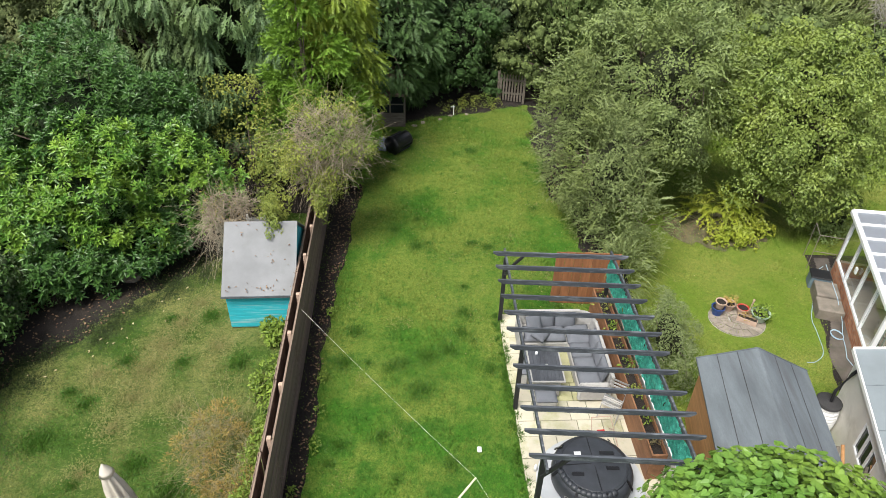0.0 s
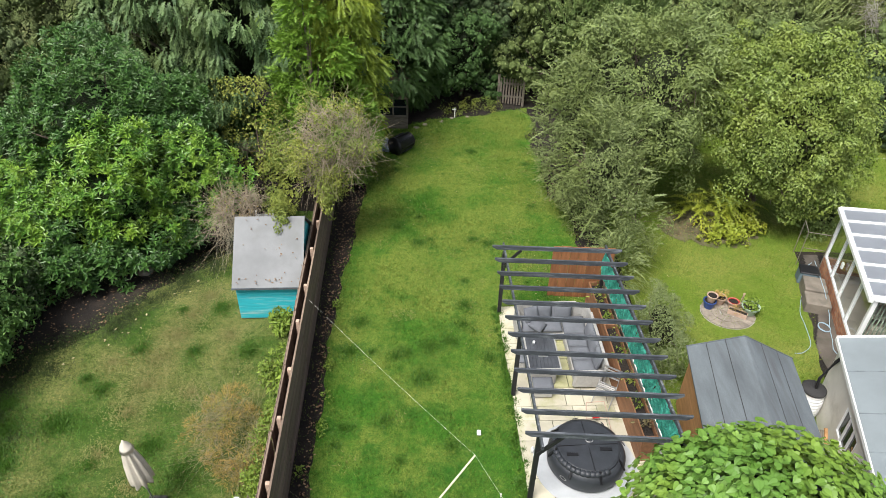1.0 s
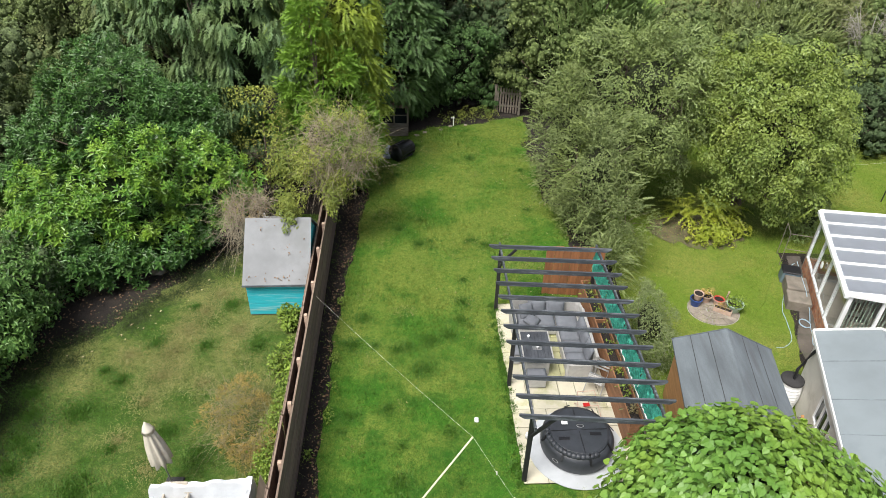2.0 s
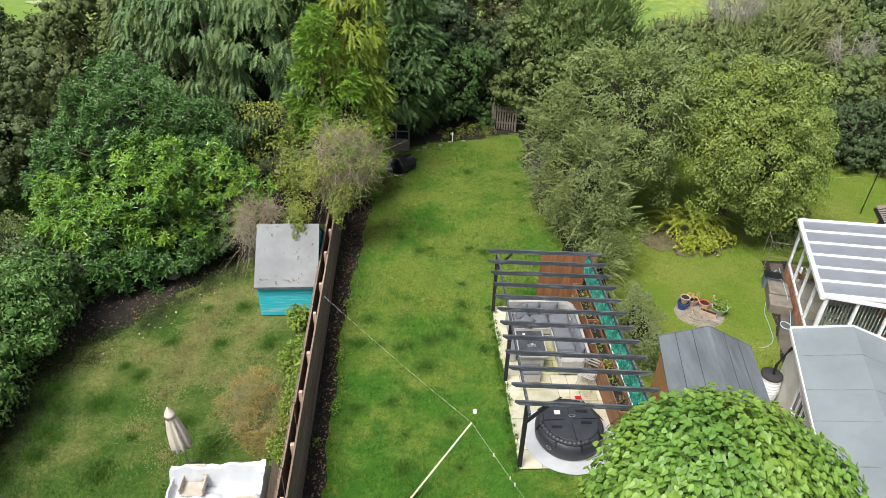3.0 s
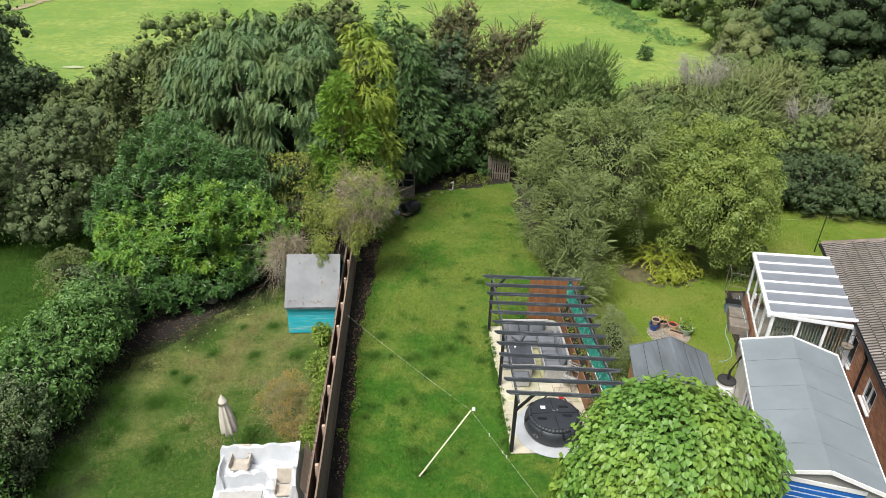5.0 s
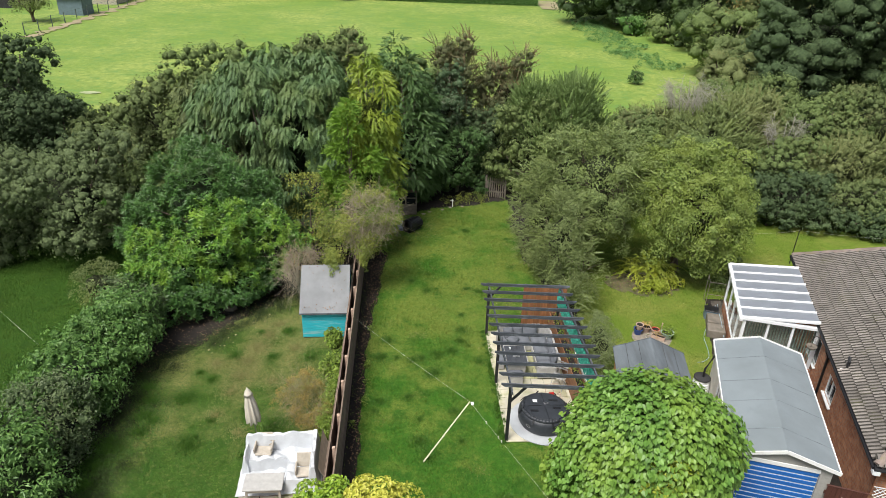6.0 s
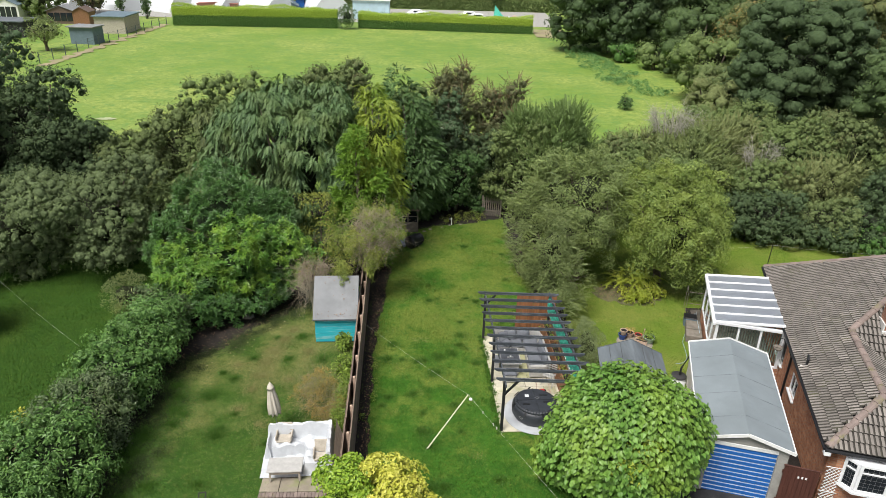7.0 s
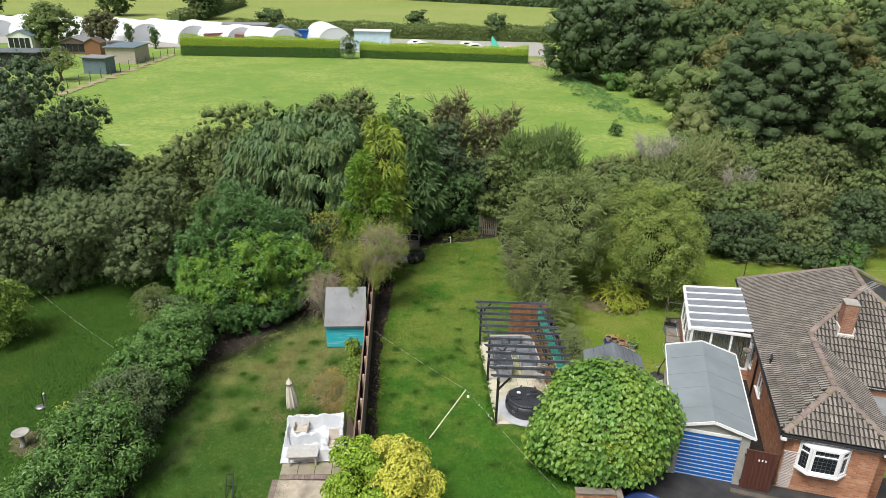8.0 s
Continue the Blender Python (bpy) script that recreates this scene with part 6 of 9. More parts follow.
for s, w in ((5.95, 0.045), (9.1, 0.03)):
    bm = bmesh.new()
    tube(bm, [(-0.03, s, EAVE - 0.08), (0.02, s, EAVE - 0.25), (0.11, s, EAVE - 0.45), (0.11, s, GROUND)], w, 8)
    part("downpipe", bm, M["black_plastic"], house)
part("fascia", boxed(0.02, 0.06, 0.06, MAIN_L - 0.06, EAVE - 0.17, EAVE - 0.03), M["black_plastic"], house)
part("fascia", boxed(0.06, WING_W, 0.02, 0.06, EAVE - 0.17, EAVE - 0.03), M["white_plastic"], house)
part("soffit_end", boxed(-0.06, 0.14, -0.10, 0.10, EAVE - 0.24, EAVE - 0.07, 0.02), M["white_plastic"], house, "white box end under the eaves")
part("soffit_end", boxed(WING_W - 0.42, WING_W - 0.22, -0.08, 0.10, EAVE - 0.24, EAVE - 0.10, 0.02), M["white_plastic"], house, "white box end under the eaves")
bm = bmesh.new()
tube(bm, [(0.22, 4.45, EAVE + 0.05), (0.22, 4.45, EAVE + 0.42), (0.25, 4.62, EAVE + 0.5)], [0.05, 0.05, 0.055], 10)
part("vent_pipe", bm, M["black_plastic"], house)
part("vent_flashing", boxed(0.02, 0.30, 4.35, 4.55, EAVE + 0.075, EAVE + 0.13, 0.01), M["lead"], house)

# chimney
cx0, cx1, cy0, cy1 = 2.85, 3.35, 5.95, 6.5
part("chimney", brick_sides(boxed(cx0, cx1, cy0, cy1, 2.9, 4.42)), [M["brick_dark"], M["brick_dark_side"]], house, "square weathered brick stack")
part("chimney_cap", boxed(cx0 - 0.03, cx1 + 0.03, cy0 - 0.03, cy1 + 0.03, 4.42, 4.48, 0.02), M["concrete"], house)
bm = bmesh.new()
for x in (cx0 - 0.05, cx1 + 0.0):
    box(bm, x, x + 0.05, cy0 - 0.05, cy1 + 0.05, 2.95, 3.42)
box(bm, cx0 - 0.06, cx1 + 0.06, cy0 - 0.09, cy0 - 0.0, 2.92, 3.14)
part("flashing", bm, M["lead"], house)
aer = thing("tv_aerial", "thin metal television aerial on a leaning mast by the chimney", "aerial", HOUSE @ Matrix.Translation((cx1 + 0.08, cy0 + 0.3, 3.9)))
bm = bmesh.new()
tube(bm, [(0, 0, -0.4), (0.18, 0.05, 1.35)], 0.016, 6)
part("mast", bm, M["metal"], aer)
bm = bmesh.new()
beam(bm, (-0.15, -0.35, 1.25), (0.5, 0.45, 1.33), 0.02, 0.02)
part("boom", bm, M["metal"], aer)
for i in range(8):
    t = i / 7
    c = Vector((-0.15, -0.35, 1.25)).lerp(Vector((0.5, 0.45, 1.33)), t)
    bm = bmesh.new()
    tube(bm, [c + Vector((-0.16, 0.13, 0)), c + Vector((0.16, -0.13, 0))], 0.008, 5)
    part("element", bm, M["metal"], aer)


# windows
def casement(parent, m, w, h, bars=1, top=0.0, frame_w=0.06, lead=True):
    """A white framed window in its opening: frame bars, panes, and leading where the glass is leaded."""
    win = thing("window", "white plastic casement window with dark glass", "window")
    win.parent, win.matrix_basis = parent, m
    for k in ("label", "category"):
        if k in win:
            del win[k]
    f = frame_w
    for n_, (x0, x1, z0, z1) in {"frame": (0, w, 0, f), "frame.a": (0, w, h - f, h), "frame.b": (0, f, f, h - f), "frame.c": (w - f, w, f, h - f)}.items():
        part("frame", boxed(x0, x1, -0.05, 0.05, z0, z1, 0.006), M["white_plastic"], win)
    for i in range(1, bars):
        x = w * i / bars
        part("mullion", boxed(x - 0.03, x + 0.03, -0.045, 0.045, f, h - f), M["white_plastic"], win)
    if top:
        part("transom", boxed(f, w - f, -0.04, 0.04, h - top - 0.025, h - top + 0.025), M["white_plastic"], win)
    part("pane", boxed(f, w - f, -0.01, 0.01, f, h - f), M["dark_glass"], win)
    if lead:
        bm = bmesh.new()
        k = max(3, int(w / 0.16))
        for i in range(1, k):
            box(bm, f + (w - 2 * f) * i / k - 0.0025, f + (w - 2 * f) * i / k + 0.0025, -0.016, -0.0105, f, h - f)
        k = max(3, int(h / 0.16))
        for i in range(1, k):
            box(bm, f, w - f, -0.0165, -0.011, f + (h - 2 * f) * i / k - 0.0025, f + (h - 2 * f) * i / k + 0.0025)
        part("leading", bm, M["metal"], win)
    return win


for a, b, c, d in SIDE_WINS[:2]:
    casement(house, Matrix.Translation((W0 + 0.06, b, c)) @ Matrix.Rotation(radians(-90), 4, "Z"), b - a, d - c, 2, lead=False)
    part("window_sill", boxed(W0 - 0.09, W0 + 0.02, a - 0.06, b + 0.06, c - 0.06, c - 0.003, 0.01), M["white_plastic"], house)
# bay: three faces on a canted plan
bay = [(0.66, S0 - 0.0), (1.0, S0 - 0.30), (1.90, S0 - 0.30), (2.24, S0 - 0.0)]
for (xa, ya), (xb, yb) in zip(bay, bay[1:]):
    d = Vector((xb - xa, yb - ya, 0))
    m = Matrix.Translation((xa, ya, 0.60)) @ Matrix.Rotation(math.atan2(d.y, d.x), 4, "Z")
    casement(house, m, d.length, 1.06, 1, top=0.30, frame_w=0.085)
for name, z0, z1, grow, mat in (("bay_sill", 0.52, 0.597, 0.08, "white_plastic"), ("bay_roof", 1.663, 1.68, 0.0, "white_plastic")):
    bm = bmesh.new()
    prism(bm, [(bay[0][0] - grow, S0 - 0.003), (bay[1][0] - grow * 0.5, bay[1][1] - grow), (bay[2][0] + grow * 0.5, bay[2][1] - grow), (bay[3][0] + grow, S0 - 0.003)], z0, z1)
    part(name, bm, M[mat], house)
part("door_canopy", boxed(WING_W - W0 + 0.02, WING_W + 1.6, WING_L - 1.2, WING_L + 0.1, 1.35, 1.5, 0.02), M["felt_pale"], house)
part("front_door", boxed(WING_W + 0.3, WING_W + 1.2, WING_L + 0.05, WING_L + 0.115, GROUND + 0.1, 1.3), M["white_plastic"], house)

# white lattice on the front wall
lat = thing("lattice", "white diamond lattice panel fixed on the brick wall", "trellis", HOUSE @ Matrix.Translation((0.22, S0 - 0.05, -0.42)))
LW, LH = 0.42, 1.55
for sgn in (1, -1):
    k = -6
    while k * 0.14 < LH + LW:
        x0, z0 = (0, k * 0.14) if sgn > 0 else (LW, k * 0.14)
        a = Vector((x0, 0, z0))
        b = Vector((LW - x0, 0, z0 + LW * 1.05))
        if b.z > 0 and a.z < LH:
            if a.z < 0:
                a = a.lerp(b, -a.z / (b.z - a.z))
            if b.z > LH:
                b = a.lerp(b, (LH - a.z) / (b.z - a.z))
            if (b - a).length > 0.08:
                bm = bmesh.new()
                off = Vector((0, -0.008 * sgn, 0))
                beam(bm, a + off, b + off, 0.022, 0.012)
                part("lath", bm, M["white_paint"], lat)
        k += 1
for z in (0.62, LH + 0.05):
    part("rail", boxed(-0.05, LW + 0.05, -0.035, -0.018, z - 0.012, z + 0.012), M["white_paint"], lat)

# ---- side gate between garage and bungalow ----
gate = thing("side_gate", "dark red-brown boarded side gate with a small number plate", "gate", Matrix.Translation((10.55, 4.79, -0.58)) @ Matrix.Rotation(math.atan2(-0.30, 0.98), 4, "Z"))
for i in range(8):
    part("board", boxed(0.03 + i * 0.125, 0.03 + i * 0.125 + 0.121, 0, 0.03, 0.03, 1.76, 0.004), M["gate_brown"], gate)
part("gate_rail", boxed(0.0, 1.06, 0.032, 0.07, 1.45, 1.55), M["gate_brown"], gate)
part("gate_rail", boxed(0.0, 1.06, 0.032, 0.07, 0.3, 0.4), M["gate_brown"], gate)
part("top_rail", boxed(0.0, 1.06, -0.01, 0.04, 1.762, 1.80, 0.004), M["gate_brown"], gate)
for x in (0.45, 0.56, 0.67):
    part("number_bar", boxed(x, x + 0.05, -0.012, -0.001, 1.38, 1.46), M["white_paint"], gate, "white bar in place of a number")

# ---- conservatory against the long wall ----
C0, C1, CD, CE, CT = 7.25, 11.65, -2.58, 1.78, 2.02
cons = thing("conservatory", "white-framed lean-to conservatory with a pale ribbed roof", "conservatory", HOUSE)
part("base_wall", brick_sides(boxed(CD, CD + 0.12, C0, C1, GROUND, 0.0)), [M["brick"], M["brick_side"]], cons)
part("base_wall", brick_sides(boxed(CD + 0.12, 0.15, C0, C0 + 0.12, GROUND, 0.0)), [M["brick"], M["brick_side"]], cons)
part("base_wall", brick_sides(boxed(CD + 0.12, 0.15, C1 - 0.12, C1, GROUND, 0.0)), [M["brick"], M["brick_side"]], cons)
part("floor", boxed(CD + 0.12, 0.15, C0 + 0.12, C1 - 0.12, GROUND, GROUND + 0.12), M["wicker"], cons)


def roof_at(x):
    return CE + (CT - CE) * (x - CD) / (0.0 - CD)


nb = 6
for i in range(nb):
    ya, yb = C0 + (C1 - C0) * i / nb, C0 + (C1 - C0) * (i + 1) / nb
    bm = bmesh.new()
    slab_faces(bm, [(CD - 0.1, ya + 0.03, roof_at(CD - 0.1)), (-0.02, ya + 0.03, roof_at(-0.02)), (-0.02, yb - 0.03, roof_at(-0.02)), (CD - 0.1, yb - 0.03, roof_at(CD - 0.1))][::-1], 0.02)
    bmesh.ops.recalc_face_normals(bm, faces=bm.faces)
    part("roof_panel", bm, M["roof_sheet"], cons)
for i in range(nb + 1):
    y = C0 + (C1 - C0) * i / nb
    bm = bmesh.new()
    beam(bm, (CD - 0.12, y, roof_at(CD - 0.12) + 0.01), (-0.02, y, roof_at(-0.02) + 0.01), 0.07 if 0 < i < nb else 0.11, 0.09, 0.01)
    part("glazing_bar", bm, M["white_plastic"], cons)
part("eaves_beam", boxed(CD - 0.16, CD - 0.03, C0 - 0.08, C1 + 0.08, CE - 0.13, CE + 0.0, 0.015), M["white_plastic"], cons)
part("eaves_beam", boxed(CD - 0.03, 0.1, C0 - 0.06, C0 + 0.07, CE - 0.09, CE + 0.05, 0.015), M["white_plastic"], cons)


def glazed(n_, a, b, side):
    """A run of tall glazed frames; side: along local y on the outer wall, otherwise along local x."""
    for i in range(n_ + 1):
        q = a + (b - a) * i / n_
        w = 0.11 if i in (0, n_) else 0.075
        bm = boxed(CD, CD + 0.09, q - w / 2, q + w / 2, 0.0, CE - 0.05) if side else boxed(q - w / 2, q + w / 2, C0, C0 + 0.09, 0.0, min(CE, roof_at(q)) - 0.02)
        part("upright", bm, M["white_plastic"], cons)
    for z, t in ((0.03, 0.07),):
        bm = boxed(CD + 0.01, CD + 0.08, a, b, z - t / 2, z + t / 2) if side else boxed(a, b, C0 + 0.01, C0 + 0.08, z - t / 2, z + t / 2)
        part("transom", bm, M["white_plastic"], cons)
    for i in range(n_):
        p, q = a + (b - a) * i / n_ + 0.05, a + (b - a) * (i + 1) / n_ - 0.05
        bm = boxed(CD + 0.03, CD + 0.042, p, q, 0.04, CE - 0.08) if side else boxed(p, q, C0 + 0.03, C0 + 0.042, 0.04, CE - 0.05)
        pane = part("pane", bm, M["glass"], cons)
        pane.visible_shadow = False


glazed(4, C0 + 0.05, C1 - 0.05, True)
glazed(3, CD + 0.05, 0.02, False)
for i in range(3):
    a = CD + 0.15 + i * 0.86
    for j in range(8):
        x = a + j * 0.098
        part("blind_slat", boxed(x, x + 0.035, C0 + 0.30, C0 + 0.305, 0.1, CE - 0.12), M["blind"], cons)
part("handle", boxed(CD - 0.06, CD - 0.005, C0 + 2.62, C0 + 2.75, 0.75, 0.95, 0.01), M["white_plastic"], cons)
# wicker chairs inside, seen through the panes
for (x, y) in ((-1.6, 8.6), (-1.3, 10.3)):
    ch = thing("wicker_chair", "beige wicker armchair standing inside the conservatory", "chair", HOUSE @ Matrix.Translation((x, y, GROUND + 0.12)))
    part("seat", boxed(-0.32, 0.32, -0.32, 0.32, 0.12, 0.42, 0.05), M["wicker"], ch)
    part("backrest", boxed(0.2, 0.32, -0.32, 0.32, 0.42, 0.9, 0.05), M["wicker"], ch)
    for s in (-1, 1):
        part("armrest", boxed(-0.32, 0.2, s * 0.27 - 0.05, s * 0.27 + 0.05, 0.42, 0.62, 0.03), M["wicker"], ch)
basket = thing("hanging_basket", "brown hanging basket beside the conservatory corner", "basket", HOUSE @ Matrix.Translation((-0.18, C0 - 0.35, 1.25)))
bm = bmesh.new()
lathe(bm, [(0.02, -0.2), (0.13, -0.12), (0.19, 0.0), (0.17, 0.0), (0.1, -0.08)], 16)
part("bowl", bm, M["old_wood"], basket, smooth=True)
bm = bmesh.new()
tube(bm, [(0.33, 0, 0.3), (0.05, 0, 0.42), (0, 0, 0.36)], 0.012, 6)
for a in range(3):
    tube(bm, [(0.17 * math.cos(a * 2.1), 0.17 * math.sin(a * 2.1), 0), (0, 0, 0.36)], 0.005, 4)
part("bracket", bm, M["black_plastic"], basket)

# ---- garage ----
GAR = Matrix.Translation((9.42, 5.22, 0)) @ Matrix.Rotation(-math.atan2(0.257, 0.967), 4, "Z")
HW, GL, GE, GA = 1.42, 5.65, 1.68, 2.10
gar = thing("garage", "white-rendered garage under blue-grey felt with a blue striped door", "garage", GAR)
for s in (-1, 1):
    bm = bmesh.new()
    x0, x1 = sorted((s * (HW - 0.12), s * (HW - 0.26)))
    pierced(bm, GL - 0.2, GROUND, GE - 0.03, 0.14, [(2.8, 3.85, 0.35, 1.15)] if s < 0 else [], Matrix.Translation((x1, 0.1, 0)) @ Matrix.Rotation(radians(90), 4, "Z"))
    part("wall", bm, M["wall_white"], gar)
part("wall", boxed(-HW + 0.26, HW - 0.26, GL - 0.24, GL - 0.10, GROUND, GE), M["wall_white"], gar)
casement(gar, Matrix.Translation((-HW + 0.17, 3.95, 0.35)) @ Matrix.Rotation(radians(-90), 4, "Z"), 1.05, 0.8, 3, lead=False, frame_w=0.04)
for s in (-1, 1):
    part("pier", boxed(*sorted((s * (HW - 0.12), s * (HW - 0.42))), -0.02, 0.1, GROUND, GE - 0.05), M["concrete"], gar)
# striped door: raised blue ribs with white lines between
door = part("garage_door", boxed(-1.0, 1.0, 0.05, 0.085, GROUND + 0.02, 1.42), M["white_paint"], gar, "blue and white striped up-and-over door")
rib = mesh_of(boxed(-0.99, 0.99, 0.03, 0.0495, 0, 0.12, 0.004), "rib", M["door_blue"])
for i in range(12):
    piece("rib", rib, door, Matrix.Translation((0, 0, GROUND + 0.04 + i * 0.168)))
part("lintel", boxed(-HW + 0.12, HW - 0.12, 0.0, 0.1, 1.423, 1.56, 0.01), M["white_paint"], gar)
bm = bmesh.new()
prism(bm, [(-HW + 0.12, 1.562), (HW - 0.12, 1.562), (HW - 0.12, GE - 0.05), (0, GA - 0.05), (-HW + 0.12, GE - 0.05)], 0.02, 0.1)
for v in bm.verts:
    v.co = Vector((v.co.x, v.co.z, v.co.y))
bmesh.ops.recalc_face_normals(bm, faces=bm.faces)
part("gable", bm, M["concrete"], gar)
bm = bmesh.new()
prism(bm, [(-HW + 0.12, GE - 0.1), (HW - 0.12, GE - 0.1), (0, GA - 0.06)], GL - 0.24, GL - 0.1)
for v in bm.verts:
    v.co = Vector((v.co.x, v.co.z, v.co.y))
bmesh.ops.recalc_face_normals(bm, faces=bm.faces)
part("gable", bm, M["wall_white"], gar)


def pitched(parent, hw, y0, y1, ze, za, mat, name="roof", laps=(), lap_mat=None, lap_across=False, thick=0.05, over=0.0):
    """Two felted roof slopes with the felt's laps standing slightly proud."""
    for s in (-1, 1):
        bm = bmesh.new()
        q = [(s * hw, y0, ze), (s * hw, y1, ze), (0, y1, za), (0, y0, za)]
        slab_faces(bm, q if s > 0 else q[::-1], thick)
        bmesh.ops.recalc_face_normals(bm, faces=bm.faces)
        slope = part(name, bm, mat, parent)
        for t in laps:
            bm = bmesh.new()
            if lap_across:
                y = y0 + (y1 - y0) * t
                q = [(s * hw, y, ze + 0.006), (s * hw, y + 0.025, ze + 0.006), (0, y + 0.025, za + 0.006), (0, y, za + 0.006)]
            else:
                x, z = s * hw * (1 - t), ze + (za - ze) * t
                x2, z2 = s * hw * (1 - t - 0.009), ze + (za - ze) * (t + 0.009)
                q = [(x, y0, z + 0.006), (x, y1, z + 0.006), (x2, y1, z2 + 0.006), (x2, y0, z2 + 0.006)]
            slab_faces(bm, q if s > 0 else q[::-1], 0.012)
            bmesh.ops.recalc_face_normals(bm, faces=bm.faces)
            part("felt_lap", bm, lap_mat or mat, slope)


pitched(gar, HW, -0.12, GL, GE, GA, M["felt_blue"], laps=(0.17, 0.40, 0.58, 0.80), lap_mat=M["felt_lap"], lap_across=True)
bm = bmesh.new()
for s in (-1, 1):
    beam(bm, (0, -0.14, GA - 0.02), (s * (HW + 0.03), -0.14, GE - 0.02), 0.03, 0.11)
part("bargeboard", bm, M["white_paint"], gar)
bm = bmesh.new()
for s in (-1, 1):
    beam(bm, (0, GL + 0.01, GA + 0.02), (s * (HW + 0.02), GL + 0.01, GE + 0.02), 0.03, 0.05)
part("bargeboard", bm, M["white_paint"], gar)
for s in (-1, 1):
    part("fascia", boxed(*sorted((s * (HW + 0.002), s * (HW + 0.035))), -0.12, GL, GE - 0.07, GE + 0.03), M["white_paint"], gar)

# ---- dark felted shed beside the garage ----
SH2 = Matrix.Translation((7.12, 10.72, 0)) @ Matrix.Rotation(-math.atan2(0.13, 0.99), 4, "Z")
sh2 = thing("garden_shed", "honey-coloured timber shed under dark grey felt", "shed", SH2)
L2 = 3.9
for s in (-1, 1):
    for i in range(13):
        z = -0.46 + i * 0.135
        bm = boxed(*sorted((s * 1.10, s * 1.075)), -L2 + 0.1, -0.1, z, z + 0.142, 0.004)
        part("board", bm, M["shed_wood"], sh2)
for y in (-0.1, -L2 + 0.1):
    for i in range(17):
        z = -0.46 + i * 0.135
        w = min(1.075, 1.22 * (1.85 - z - 0.133) / 0.52)
        if w < 0.05:
            continue
        part("board", boxed(-w, w, y - 0.012, y + 0.012, z, z + 0.133, 0.004), M["shed_wood"], sh2)
part("floor", boxed(-1.07, 1.07, -L2 + 0.12, -0.12, -0.50, -0.44), M["shed_wood"], sh2)
pitched(sh2, 1.22, -L2, 0.05, 1.38, 1.90, M["felt_dark"], laps=(0.33, 0.66), lap_mat=M["asphalt"])
bm = bmesh.new()
for s in (-1, 1):
    beam(bm, (0, 0.06, 1.89), (s * 1.23, 0.06, 1.36), 0.02, 0.06)
part("bargeboard", bm, M["felt_dark"], sh2)

# ---- turquoise shed in the left garden ----
SH1 = Matrix.Translation((-4.66, 12.97, 0)) @ Matrix.Rotation(0.07, 4, "Z")
sh1 = thing("garden_shed", "small turquoise-painted shed with a pale grey felt roof", "shed", SH1)
ridge_y, e1, r1 = 1.46, 1.20, 2.48
for y in (0.06, 2 * ridge_y - 0.06):
    for i in range(9):
        z = 0.06 + i * 0.122
        part("board", boxed(-0.87, 0.87, y - 0.012, y + 0.012, z, z + 0.128, 0.005), M["turquoise"], sh1)
for s in (-1, 1):
    for i in range(18):
        z = 0.06 + i * 0.13
        t = max(0.0, (z + 0.1 - e1) / (r1 - e1))
        y0, y1 = 0.08 + t * ridge_y, 2 * ridge_y - 0.08 - t * ridge_y
        if y1 - y0 > 0.1:
            part("board", boxed(*sorted((s * 0.87, s * 0.845)), y0, y1, z, z + 0.128, 0.005), M["turquoise"], sh1)
part("floor", boxed(-0.84, 0.84, 0.08, 2 * ridge_y - 0.08, 0.0, 0.06), M["old_wood"], sh1)
for s in (-1, 1):
    bm = bmesh.new()
    y_out = ridge_y - s * (ridge_y + 0.05)
    q = [(-0.94, y_out, e1), (0.94, y_out, e1), (0.94, ridge_y, r1), (-0.94, ridge_y, r1)]
    slab_faces(bm, q if s > 0 else q[::-1], 0.04)
    bmesh.ops.recalc_face_normals(bm, faces=bm.faces)
    slope = part("roof", bm, M["felt_pale"], sh1, "pale grey felt")
    bm = bmesh.new()
    beam(bm, (-0.95, y_out - s * 0.012, e1 - 0.02), (0.95, y_out - s * 0.012, e1 - 0.02), 0.022, 0.06)
    part("felt_edge", bm, M["felt_dark"], slope)

# leaves and moss caught on the turquoise shed's roof
rs_ = np.random.default_rng(31)
n_ = 46
fx_, fy_ = rs_.uniform(-0.85, 0.9, n_), np.where(rs_.uniform(0, 1, n_) < 0.6, rs_.uniform(0.02, 0.14, n_), rs_.uniform(0.1, 1.4, n_))
zz = e1 + (r1 - e1) * fy_ / ridge_y + 0.075
pp = np.stack([fx_, fy_, zz], -1)
debris = leaves("roof_debris", pp, rs_.normal(size=(n_, 3)) * np.array([1, 1, 0.3]), np.array([0, -0.65, 0.75]) + rs_.normal(size=(n_, 3)) * 0.2, rs_.uniform(0.03, 0.09, n_), rs_.uniform(0.02, 0.04, n_), M["litter"], sh1, bend=0.0)
tagged(debris, kind="stuff")

# ---- boundary fences ----
def fline(y, off=0.0):
    return -3.04 - 0.0555 * (y - 5.17) + off


fence_turn = Matrix.Rotation(math.atan(0.0555), 4, "Z")
fence = thing("boundary_fence", "dark brown horizontal-boarded fence with pale post tops", "fence")
board = mesh_of(boxed(-0.012, 0.012, 0, 2.9, 0, 0.148, 0.004), "fence_board", M["fence_in"])
post = mesh_of(boxed(-0.045, 0.045, -0.045, 0.045, 0, 1.0, 0.008), "post", M["post_wood"])
cap = mesh_of(boxed(-0.022, 0.022, 0, 2.92, 0, 0.025, 0.004), "capping", M["fence_out"])
